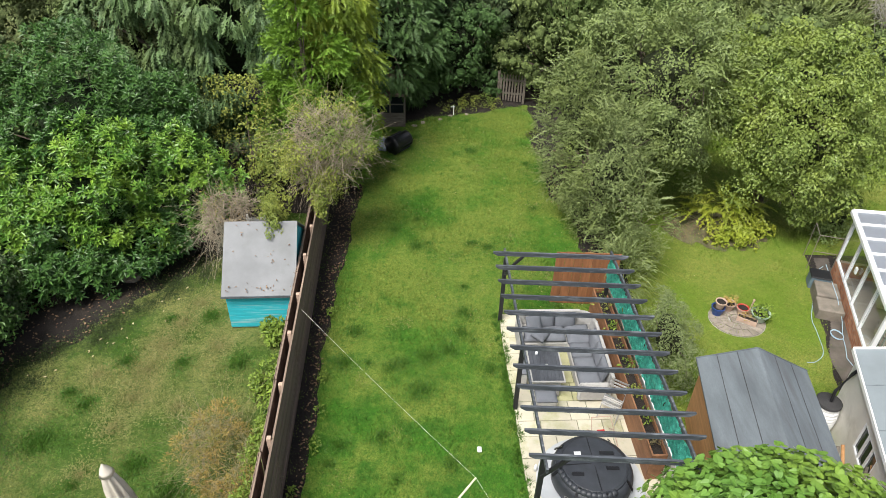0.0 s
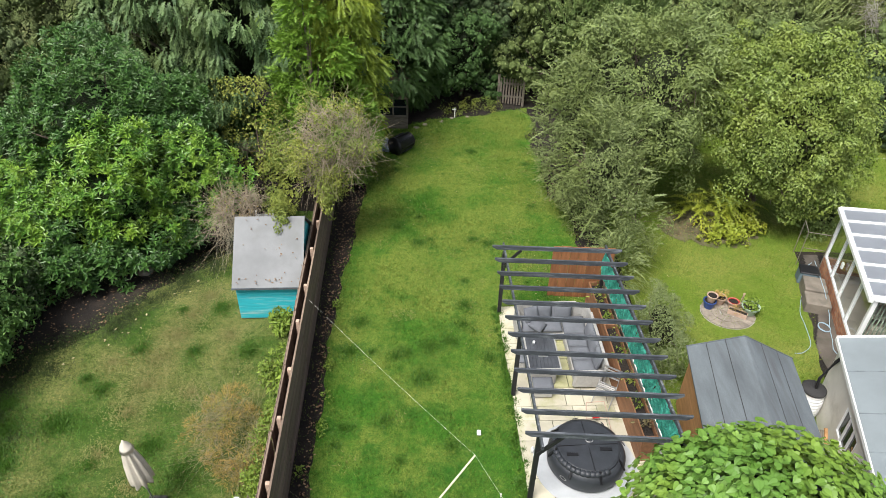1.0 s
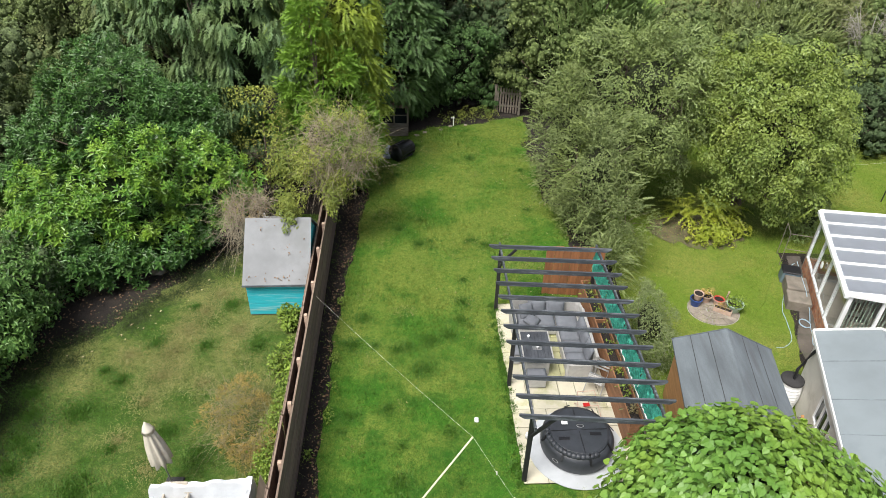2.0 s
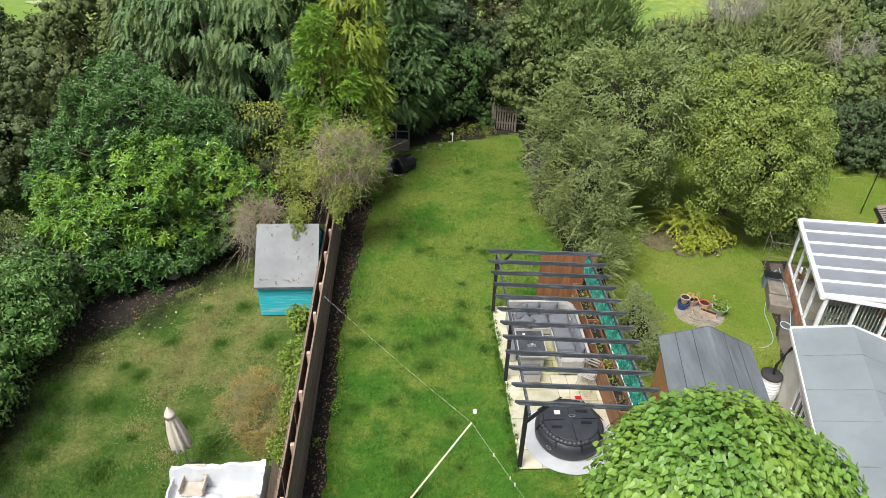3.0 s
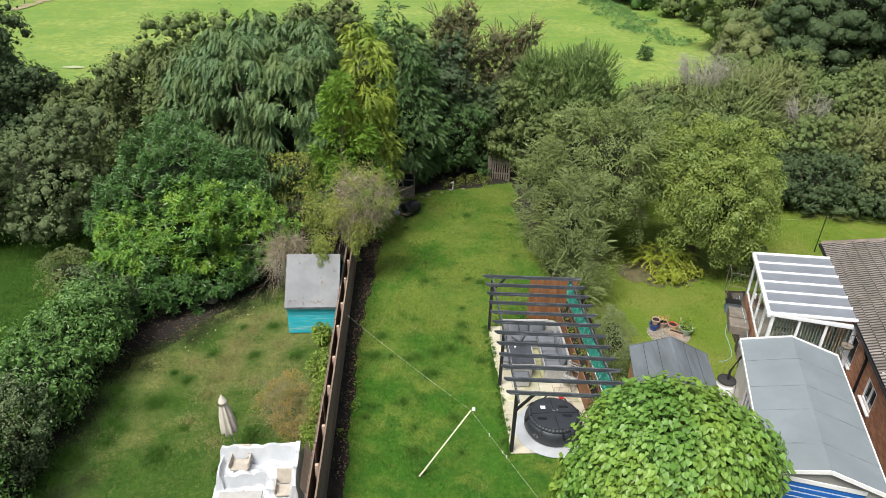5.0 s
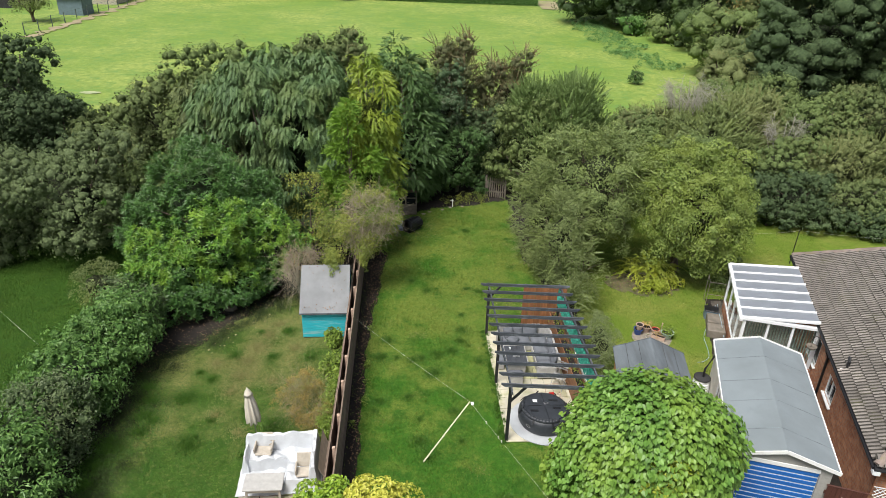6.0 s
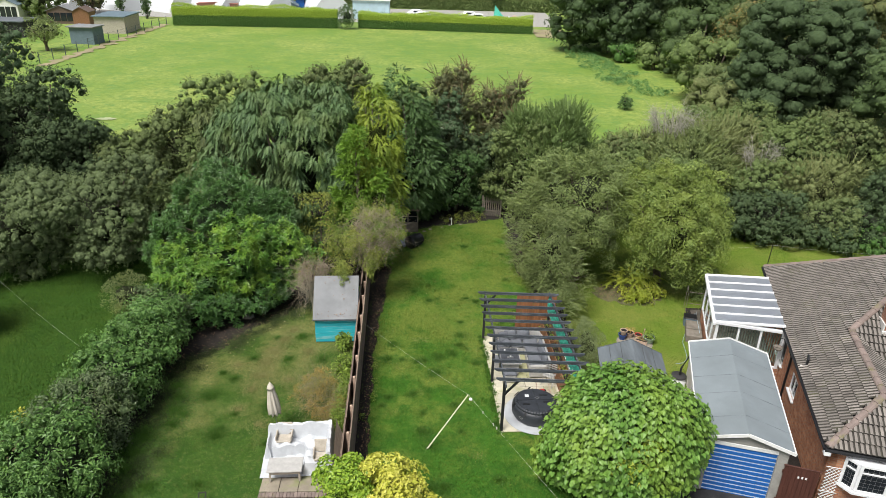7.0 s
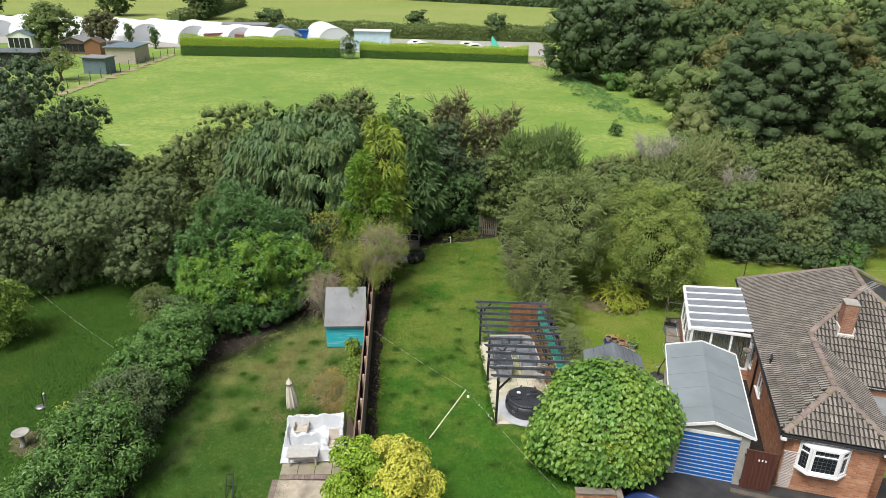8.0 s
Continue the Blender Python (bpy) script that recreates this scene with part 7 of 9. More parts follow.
for b in range(-3, 6):
    y = 5.17 + b * 2.93
    base = Matrix.Translation((fline(y), y, 0)) @ fence_turn
    sag = random.uniform(-0.01, 0.01)
    for i in range(11):
        piece("fence_board", board, fence, base @ Matrix.Translation((0.006 * (i % 2), 0.015, 0.05 + i * 0.152 + sag)) @ Matrix.Rotation(random.uniform(-0.05, 0.02), 4, "Y"))
    piece("capping", cap, fence, base @ Matrix.Translation((0, 0, 1.735 + sag)))
    for dy, hgt in ((0, 1.80), (1.465, 1.70)):
        piece("post", post, fence, base @ Matrix.Translation((-0.075, dy, 0)) @ Matrix.Diagonal((1, 1, hgt, 1)))
back_fence = thing("boundary_fence", "weathered thin-boarded fence standing close behind another", "fence")
pan = mesh_of(boxed(-0.008, 0.008, 0, 0.12, 0, 1.66, 0.003), "fence_board", M["fence_out"])
rail = mesh_of(boxed(-0.02, 0.02, 0, 1.80, 0, 0.05, 0.004), "fence_rail", M["fence_out"])
for b in range(-4, 9):
    y = 4.2 + b * 1.84
    base = Matrix.Translation((fline(y, -0.24 + random.uniform(-0.015, 0.015)), y, 0)) @ fence_turn
    for i in range(15):
        piece("fence_board", pan, back_fence, base @ Matrix.Translation((0.007 * (i % 2), i * 0.121, 0.02)))
    for z in (0.3, 1.62):
        piece("fence_rail", rail, back_fence, base @ Matrix.Translation((0.034, 0, z)))

# ---- pergola terrace ----
PT = math.atan2(-0.36, 6.05)


def along(y, x0, slope=-0.0593):
    """x on a line that runs with the pergola, from its value at the front (y = 7.5)."""
    return x0 + slope * (y - 7.5)


patio = tagged(new("patio"), "cream stone paving under the pergola, greened at the joints", "paving", kind="structure")
patio.matrix_basis = Matrix.Translation((1.98, 7.45, 0)) @ Matrix.Rotation(0.059, 4, "Z")
bm = bmesh.new()
box(bm, -0.0, 3.1, 0.0, 6.35, -0.08, 0.012)
part("bedding", bm, M["concrete"], patio)
rs = random.Random(4)
y, row = 0.01, 0
while y < 6.25:
    dep = (0.58, 0.44, 0.58)[row % 3]
    dep = min(dep, 6.33 - y)
    x = 0.01 + rs.uniform(-0.05, 0.0)
    while x < 3.05:
        w = min(rs.choice((0.58, 0.44, 0.86, 0.58)), 3.08 - x)
        if w > 0.1:
            ob = part("slab", boxed(x + 0.006, x + w - 0.006, y + 0.006, y + dep - 0.006, 0.0125, 0.034 + rs.uniform(0, 0.006), 0.006), M["slab_green" if 0.98 < x + w / 2 < 1.75 and 3.2 < y + dep / 2 < 5.2 else "slab"], patio)
        x += w
    y += dep
    row += 1

perg = thing("pergola", "dark grey timber pergola with twelve open rafters", "pergola")
for (px, py) in ((1.96, 7.55), (1.81, 10.47), (1.62, 13.55)):
    part("post", boxed(px - 0.05, px + 0.05, py - 0.05, py + 0.05, 0.0, 2.12, 0.006), M["pergola_post"], perg)
for (px, py) in ((4.80, 7.6), (4.40, 13.75)):
    part("post", boxed(px - 0.05, px + 0.05, py - 0.05, py + 0.05, 0.0, 2.12, 0.006), M["pergola_post"], perg)
bm = bmesh.new()
beam(bm, (1.975, 7.2, 2.18), (1.60, 13.85, 2.18), 0.045, 0.12, 0.004)
part("side_beam", bm, M["pergola"], perg)
bm = bmesh.new()
beam(bm, (4.755, 7.2, 2.18), (4.345, 13.85, 2.18), 0.045, 0.12, 0.004)
part("side_beam", bm, M["pergola"], perg)
bm = bmesh.new()
prof_pts = [(-0.02, 0.02), (0.10, -0.055), (3.26, -0.055), (3.38, 0.02), (3.38, 0.065), (-0.02, 0.065)]
prism(bm, prof_pts, -0.023, 0.023)
for v in bm.verts:
    v.co = Vector((v.co.x, v.co.z, v.co.y))
bmesh.ops.recalc_face_normals(bm, faces=bm.faces)
rafter = mesh_of(bm, "rafter", M["pergola"])
for i in range(12):
    t = i / 11
    ry = 7.44 + (13.52 - 7.44) * t
    piece("rafter", rafter, perg, Matrix.Translation((1.665 - 0.36 * t, ry, 2.30)) @ Matrix.Rotation(-0.022 + 0.05 * 0 + random.uniform(-0.006, 0.006), 4, "Z"))
for a, b in (((1.62, 13.5, 1.72), (2.05, 13.5, 2.24)), ((1.96, 7.5, 1.62), (2.42, 7.46, 2.24)), ((1.63, 13.4, 1.75), (1.66, 13.0, 2.12))):
    bm = bmesh.new()
    beam(bm, a, b, 0.045, 0.07, 0.004)
    part("brace", bm, M["pergola_post"], perg)

screen = thing("board_screen", "red-brown upright-boarded fence screen behind the sofa", "screen", Matrix.Translation((3.06, 14.33, 0)) @ Matrix.Rotation(-0.02, 4, "Z"))
for i in range(7):
    part("board", boxed(i * 0.247, i * 0.247 + 0.24, -0.01, 0.012, 0.02, 1.80 + 0.012 * (i % 2), 0.004), M["cedar"], screen)
for z in (0.3, 1.5):
    part("rail", boxed(0, 1.72, 0.013, 0.06, z, z + 0.07), M["cedar"], screen)

planter = thing("trough_planter", "long brown timber trough planter with sparse plants", "planter", Matrix.Translation((4.66, 8.6, 0)) @ Matrix.Rotation(0.066, 4, "Z"))
for x0, x1 in ((-0.20, -0.165), (0.105, 0.14)):
    for i in range(5):
        part("board", boxed(x0, x1, 0, 5.4, 0.02 + i * 0.17, 0.02 + i * 0.17 + 0.164, 0.004), M["planter_wood"], planter)
for y in (0.0, 1.8, 3.6, 5.365):
    part("end_board", boxed(-0.164, 0.104, y, y + 0.035, 0.02, 0.86), M["planter_wood"], planter)
part("soil_fill", boxed(-0.163, 0.103, 0.036, 5.36, 0.5, 0.74), M["soil"], planter)
for k, (yy, mn, hh) in enumerate(((0.4, "rowan_red", 0.18), (1.1, "weed", 0.14), (1.9, "brownleaf", 0.16), (2.6, "weed", 0.2), (3.2, "brownleaf", 0.16), (4.0, "weed", 0.14), (4.7, "brownleaf", 0.15), (5.1, "weed", 0.14))):
    p = Matrix.Translation((4.66, 8.6, 0)) @ Matrix.Rotation(0.066, 4, "Z") @ Vector((0.0, yy, 0.74))
    ob = thing("trough_plant", "small straggly plant growing in the trough planter", "plant", Matrix.Translation(p), group="plants in the trough planter")
    foliage("leaves", [(0, 0, hh * 0.4, 0.12, 0.2, hh)], M[mn], ob, clumps=45, per=5, spread=0.05, leaf=(0.09, 0.035), low=-0.05, seed=60 + k, core=False)

# low fence behind the planter, and the netting that hangs from the pergola's side
low = thing("low_fence", "low grey and white panel fence behind the trough planter", "fence", Matrix.Translation((5.06, 8.55, 0)) @ Matrix.Rotation(0.085, 4, "Z"))
for i in range(4):
    y0, y1 = i * 1.42, i * 1.42 + 1.38
    part("post", boxed(-0.03, 0.03, y0 - 0.03, y0 + 0.03, 0, 0.78, 0.005), M["old_wood"], low)
    part("panel", boxed(-0.012, 0.012, y0 + 0.035, y1, 0.05, 0.70), M["white_paint"] if i < 2 else M["old_wood"], low)
    part("top_rail", boxed(-0.045, 0.04, y0 + 0.035, y1, 0.702, 0.74, 0.004), M["white_paint"] if i < 2 else M["old_wood"], low)
net = thing("garden_netting", "green mesh netting hung along the pergola's side", "netting", Matrix.Translation((4.70, 7.5, 0)) @ Matrix.Rotation(0.0615, 4, "Z"))
for i in range(4):
    y0 = i * 1.55
    bm = bmesh.new()
    ny, nz = 30, 12
    rr = random.Random(i)
    grid = [[bm.verts.new((rr.uniform(-0.02, 0.02) - 0.03 * math.sin(b / nz * 3.1), y0 + 1.545 * a / ny, 1.40 + 0.75 * b / nz + (0.02 * math.sin(a * 0.9 + i) if b == 0 else 0.0))) for b in range(nz + 1)] for a in range(ny + 1)]
    for a in range(ny):
        for b in range(nz):
            bm.faces.new((grid[a][b], grid[a + 1][b], grid[a + 1][b + 1], grid[a][b + 1]))
    bmesh.ops.solidify(bm, geom=bm.faces[:], thickness=0.006)
    part("netting", bm, M["net_green"], net)
    part("hem", boxed(-0.012, 0.012, y0 + 0.003, y0 + 1.54, 1.36, 1.385, 0.003), M["white_paint"] if i < 2 else M["old_wood"], net)

# ---- corner sofa, table, stool ----
def cushion(bm, x0, x1, y0, y1, z0, z1, puff=0.03, m=None):
    """A soft pad: a rounded box whose large faces swell."""
    n = 6
    vs = {}
    def P(i, j, k):
        if (i, j, k) not in vs:
            u, v, w = i / n * 2 - 1, j / n * 2 - 1, k
            edge = (1 - abs(u) ** 4) * (1 - abs(v) ** 4)
            z = (z0 + z1) / 2 + w * ((z1 - z0) / 2 * (0.55 + 0.45 * edge ** 0.5) + puff * edge)
            co = Vector(((x0 + x1) / 2 + u * (x1 - x0) / 2, (y0 + y1) / 2 + v * (y1 - y0) / 2, z))
            vs[(i, j, k)] = bm.verts.new(m @ co if m is not None else co)
        return vs[(i, j, k)]
    for k in (1, -1):
        for i in range(n):
            for j in range(n):
                q = (P(i, j, k), P(i + 1, j, k), P(i + 1, j + 1, k), P(i, j + 1, k))
                bm.faces.new(q if k > 0 else q[::-1])
    rim = [(i, 0) for i in range(n)] + [(n, j) for j in range(n)] + [(i, n) for i in range(n, 0, -1)] + [(0, j) for j in range(n, 0, -1)]
    for a, b in zip(rim, rim[1:] + rim[:1]):
        bm.faces.new((P(*a, -1), P(*b, -1), P(*b, 1), P(*a, 1)))
    return bm


def padded(name, parent, *args, **kw):
    return part(name, cushion(bmesh.new(), *args, **kw), M["cushion"], parent, smooth=True)


SF = Matrix.Translation((2.19, 10.64, 0.036)) @ Matrix.Rotation(0.05, 4, "Z") @ Matrix.Diagonal((0.91, 0.95, 1, 1))
sofa = thing("corner_sofa", "pale grey rattan corner sofa with dark grey cushions", "sofa", SF)
part("base", boxed(-0.05, 2.05, 1.80, 2.58, 0.03, 0.30, 0.03), M["rattan"], sofa)
part("base", boxed(1.28, 2.05, 0.10, 1.797, 0.03, 0.30, 0.03), M["rattan"], sofa)
part("back_frame", boxed(-0.05, 1.75, 2.53, 2.62, 0.05, 0.78, 0.03), M["rattan"], sofa)
bm = bmesh.new()
tube(bm, [(1.70, 2.56, 0.38), (1.93, 2.50, 0.38), (2.06, 2.36, 0.38), (2.10, 2.1, 0.38)], 0.05, 8)
for v in bm.verts:
    v.co.z = 0.05 + (v.co.z - 0.33) / 0.10 * 0.73
part("back_corner", bm, M["rattan"], sofa)
part("back_frame", boxed(2.05, 2.14, 0.05, 2.15, 0.05, 0.78, 0.03), M["rattan"], sofa)
part("armrest", boxed(1.22, 2.02, -0.03, 0.12, 0.05, 0.60, 0.05), M["rattan"], sofa)
part("armrest", boxed(-0.12, 0.03, 1.78, 2.5, 0.05, 0.60, 0.05), M["rattan"], sofa)
for a, b in ((0.05, 0.64), (0.66, 1.24)):
    padded("seat_cushion", sofa, a, b, 1.80, 2.36, 0.30, 0.43)
for a, b in ((0.42, 0.98), (1.0, 1.58)):
    padded("back_cushion", sofa, a, b, -0.22, 0.22, -0.06, 0.06, m=Matrix.Translation((0, 2.40, 0.56)) @ Matrix.Rotation(radians(75), 4, "X"))
padded("seat_cushion", sofa, 1.28, 1.95, 1.70, 2.40, 0.30, 0.43)
for a, b in ((0.14, 0.64), (0.66, 1.16), (1.18, 1.68)):
    padded("seat_cushion", sofa, 1.30, 1.88, a, b, 0.301, 0.43)
    padded("back_cushion", sofa, -0.22, 0.22, a + 0.15, b + 0.15, -0.06, 0.06, m=Matrix.Translation((1.95, 0, 0.57)) @ Matrix.Rotation(radians(-75), 4, "Y"))
padded("scatter_cushion", sofa, -0.22, 0.22, -0.22, 0.22, -0.05, 0.05, m=Matrix.Translation((0.36, 2.22, 0.60)) @ Matrix.Rotation(0.3, 4, "Z") @ Matrix.Rotation(radians(55), 4, "X"))
padded("scatter_cushion", sofa, -0.2, 0.2, -0.2, 0.2, -0.05, 0.05, m=Matrix.Translation((0.5, 1.9, 0.50)) @ Matrix.Rotation(0.9, 4, "Z") @ Matrix.Rotation(radians(8), 4, "X"))

tab = thing("garden_table", "grey slatted rattan garden table with a sunken tray", "table", Matrix.Translation((2.17, 10.72, 0.036)) @ Matrix.Rotation(0.045, 4, "Z") @ Matrix.Diagonal((1.03, 0.90, 1, 1)))
part("body", boxed(0.08, 0.70, 0.08, 1.20, 0.02, 0.58, 0.02), M["rattan"], tab)
part("rim", boxed(0, 0.78, 0, 0.03, 0.585, 0.64), M["rattan"], tab)
part("rim", boxed(0, 0.78, 1.25, 1.28, 0.585, 0.64), M["rattan"], tab)
part("rim", boxed(0, 0.03, 0.03, 1.25, 0.585, 0.64), M["rattan"], tab)
part("rim", boxed(0.75, 0.78, 0.03, 1.25, 0.585, 0.64), M["rattan"], tab)
for i in range(8):
    x = 0.034 + i * 0.0895
    part("slat", boxed(x, x + 0.0872, 0.033, 1.247, 0.60, 0.63, 0.004), M["table_dark"], tab)
part("tray", boxed(0.28, 0.52, 0.46, 0.60, 0.6305, 0.638, 0.003), M["metal"], tab)
ash = thing("glass_dish", "small glass dish on the garden table", "dish", Matrix.Translation((2.56, 11.21, 0.676)))
bm = bmesh.new()
lathe(bm, [(0.0, 0.0), (0.05, 0.0), (0.06, 0.04), (0.052, 0.04), (0.045, 0.012), (0.0, 0.012)], 14)
part("bowl", bm, M["metal"], ash, smooth=True)
mug = thing("cup", "small white cup standing on the table", "cup", Matrix.Translation((2.36, 11.62, 0.667)))
bm = bmesh.new()
lathe(bm, [(0.0, 0.0), (0.03, 0.0), (0.036, 0.08), (0.031, 0.08), (0.027, 0.01), (0.0, 0.01)], 12)
part("bowl", bm, M["white_plastic"], mug, smooth=True)
stool = thing("footstool", "low rattan stool with a pale top", "stool", Matrix.Translation((2.28, 10.34, 0.036)) @ Matrix.Rotation(0.05, 4, "Z"))
part("body", boxed(0, 0.48, 0, 0.34, 0.03, 0.34, 0.02), M["rattan"], stool)
padded("seat_cushion", stool, -0.01, 0.49, -0.01, 0.35, 0.34, 0.41)
st2 = thing("footstool", "low rattan stool with a grey cushion", "stool", Matrix.Translation((1.98, 11.2, 0.036)))
part("body", boxed(-0.02, 0.17, 0, 0.5, 0.03, 0.34, 0.02), M["rattan"], st2)
padded("seat_cushion", st2, -0.03, 0.18, -0.01, 0.51, 0.34, 0.42)


def folding_chair(m):
    ch = thing("folding_chair", "metal folding chair with pale slats on seat and back", "chair", m)
    for s in (-0.22, 0.22):
        bm = bmesh.new()
        tube(bm, [(s, 0.25, 0.0), (s, -0.12, 0.5), (s, -0.28, 0.9)], 0.012, 6)
        part("leg", bm, M["metal"], ch)
        bm = bmesh.new()
        tube(bm, [(s * 0.9, -0.28, 0.0), (s * 0.9, 0.2, 0.46)], 0.012, 6)
        part("leg", bm, M["metal"], ch)
    for i in range(6):
        part("slat", boxed(-0.21, 0.21, -0.12 + i * 0.058, -0.12 + i * 0.058 + 0.04, 0.455, 0.468), M["rattan"] if i % 3 else M["metal"], ch)
    for i in range(4):
        part("back_slat", boxed(-0.21, 0.21, -0.2 - i * 0.026, -0.19 - i * 0.026, 0.62 + i * 0.075, 0.67 + i * 0.075), M["rattan"] if i % 3 else M["metal"], ch)
    return ch


folding_chair(Matrix.Translation((4.02, 10.35, 0.036)) @ Matrix.Rotation(2.6, 4, "Z"))
rack = thing("clothes_airer", "low folding metal airer frame lying open", "airer", Matrix.Translation((3.72, 9.62, 0.04)) @ Matrix.Rotation(0.12, 4, "Z"))
for a, b in (((-0.3, -0.25, 0.0), (-0.22, 0.3, 0.42)), ((0.3, -0.25, 0.0), (0.22, 0.3, 0.42)), ((-0.3, -0.25, 0.02), (0.3, -0.25, 0.02)), ((-0.22, 0.3, 0.42), (0.22, 0.3, 0.42)), ((-0.27, 0.0, 0.2), (0.27, 0.0, 0.2)), ((-0.25, 0.3, 0.0), (-0.25, 0.05, 0.24)), ((0.25, 0.3, 0.0), (0.25, 0.05, 0.24))):
    bm = bmesh.new()
    tube(bm, [a, b], 0.011, 6)
    part("rod", bm, M["terracotta"], rack)
part("cloth", boxed(-0.12, 0.05, -0.02, 0.1, 0.211, 0.225, 0.004), M["red_glaze"], rack)

# ---- hot tub ----
tub = thing("hot_tub", "black inflatable hot tub with a padded octagonal lid", "hot tub", Matrix.Translation((3.26, 8.50, 0.042)) @ Matrix.Diagonal((0.89, 0.89, 0.86, 1)))
bm = bmesh.new()
lathe(bm, [(0.78, 0.0), (0.88, 0.03), (0.95, 0.16), (0.965, 0.33), (0.95, 0.50), (0.89, 0.62), (0.80, 0.66), (0.70, 0.655)], 40, close=True)
part("body", bm, M["tub"], tub, smooth=True)
lid = bmesh.new()
lathe(lid, [(0.80, 0.655), (0.79, 0.70), (0.74, 0.725), (0.0, 0.75)], 32)
part("lid", lid, M["tub"], tub)
for a in range(8):
    an = a * math.pi / 4 + 0.2
    m = Matrix.Rotation(an, 4, "Z") @ Matrix.Translation((0.9, 0, 0.635)) @ Matrix.Rotation(radians(55), 4, "Y")
    part("strap", boxed(-0.16, 0.16, -0.03, 0.03, -0.004, 0.012, 0.003, m), M["black_plastic"], tub)
for a in range(2):
    m = Matrix.Rotation(a * math.pi / 2 + 0.08, 4, "Z")
    part("lid_seam", boxed(-0.74, 0.74, -0.008, 0.008, 0.728, 0.748, 0.0, m), M["black_plastic"], tub)
part("badge", boxed(-0.42, -0.26, 0.18, 0.33, 0.744, 0.752, 0.0, Matrix.Rotation(0.05, 4, "Z")), M["white_plastic"], tub, "pale printed panel")
for m in (Matrix.Translation((-0.66, -0.71, 0.36)) @ Matrix.Rotation(radians(-43), 4, "Z") @ Matrix.Rotation(radians(90), 4, "X"), Matrix.Translation((0.05, 0.12, 0.749))):
    bm = bmesh.new()
    lathe(bm, [(0.06, 0.0), (0.075, 0.006), (0.06, 0.012)], 20, m @ Matrix.Diagonal((1.3, 0.8, 1, 1)))
    part("emblem", bm, M["metal"], tub)
# the padded rim that bulges out from under the lid, quilted into short rolls
for k in range(16):
    a0 = 2.9 + 0.145 * k
    bm = bmesh.new()
    tube(bm, [((0.80 + 0.012 * math.sin(u * math.pi)) * math.cos(a0 + 0.14 * u), (0.80 + 0.012 * math.sin(u * math.pi)) * math.sin(a0 + 0.14 * u), 0.665) for u in (0.0, 0.25, 0.5, 0.75, 1.0)], [0.078, 0.085, 0.087, 0.085, 0.078], 10)
    part("rim_pad", bm, M["tub"], tub, smooth=True)
for x, y, w in ((0.34, 0.30, 0.17), (0.42, -0.12, 0.15), (-0.42, -0.30, 0.14)):
    part("lid_slot", boxed(x - w, x + w, y - 0.045, y + 0.045, 0.738, 0.756, 0.004), M["black_plastic"], tub)
mat_ = thing("ground_mat", "pale grey round foam mat under the hot tub", "mat", Matrix.Translation((3.28, 8.48, 0.041)))
bm = bmesh.new()
prism(bm, [(1.16 * math.cos(a), 1.16 * math.sin(a)) for a in [2 * math.pi * i / 40 for i in range(40)]], 0.0, 0.012)
part("foam", bm, M["mat_grey"], mat_)
bottle = thing("bottle", "small white plastic bottle by the hot tub", "bottle", Matrix.Translation((2.12, 8.75, 0.04)))
bm = bmesh.new()
lathe(bm, [(0.0, 0.0), (0.035, 0.0), (0.035, 0.14), (0.015, 0.18), (0.015, 0.2), (0.0, 0.2)], 10)
part("body", bm, M["white_plastic"], bottle, smooth=True)

# ---- washing line and its prop ----
prop = thing("line_prop", "pale wooden clothes prop leaning on the lawn", "pole")
bm = bmesh.new()
tube(bm, [(-0.68, 6.5, -0.02), (0.02, 6.95, 0.82), (0.72, 7.4, 1.66)], [0.024, 0.022, 0.02], 8)
part("pole", bm, M["pole"], prop)
line = thing("washing_line", "thin pale washing line running from the fence", "washing line")


def cord(bm, a, b, sag, r=0.002, n=14):
    a, b = Vector(a), Vector(b)
    tube(bm, [a.lerp(b, i / n) - Vector((0, 0, sag * 4 * (i / n) * (1 - i / n))) for i in range(n + 1)], r, 5)


bm = bmesh.new()
cord(bm, (-3.36, 12.0, 1.62), (0.72, 7.4, 1.66), 0.06)
part("cord", bm, M["rope"], line)
bm = bmesh.new()
cord(bm, (0.72, 7.4, 1.66), (3.65, 2.3, 1.25), 0.05)
part("cord", bm, M["rope"], line)
for t in (0.16, 0.27, 0.3):
    p = Vector((0.72, 7.4, 1.66)).lerp(Vector((3.65, 2.3, 1.25)), t)
    part("peg", boxed(p.x - 0.012, p.x + 0.012, p.y - 0.012, p.y + 0.012, p.z - 0.08, p.z + 0.01), M["rope"], line)
tag = thing("paper_scrap", "small white scrap lying on the lawn", "litter", Matrix.Translation((0.93, 9.25, 0.03)))
part("sheet", boxed(-0.05, 0.05, -0.07, 0.07, 0.0, 0.05, 0.015), M["white_plastic"], tag)

# ---- far end of the middle lawn ----
old = thing("potting_shed", "old dark timber potting shed with dusty glazed front", "shed", Matrix.Translation((-3.35, 24.9, 0)) @ Matrix.Rotation(0.04, 4, "Z") @ Matrix.Diagonal((1, 1, 0.78, 1)))
for i in range(6):
    part("board", boxed(0, 1.75, -0.02, 0.02, 0.03 + i * 0.12, 0.03 + i * 0.12 + 0.114, 0.004), M["old_wood"], old)
for x in (0.0, 0.56, 1.12, 1.69):
    part("upright", boxed(x, x + 0.06, -0.025, 0.03, 0.755, 1.72), M["old_wood"], old)
for z in (0.755, 1.25, 1.70):
    part("rail", boxed(0, 1.75, -0.03, 0.032, z, z + 0.05), M["old_wood"], old)
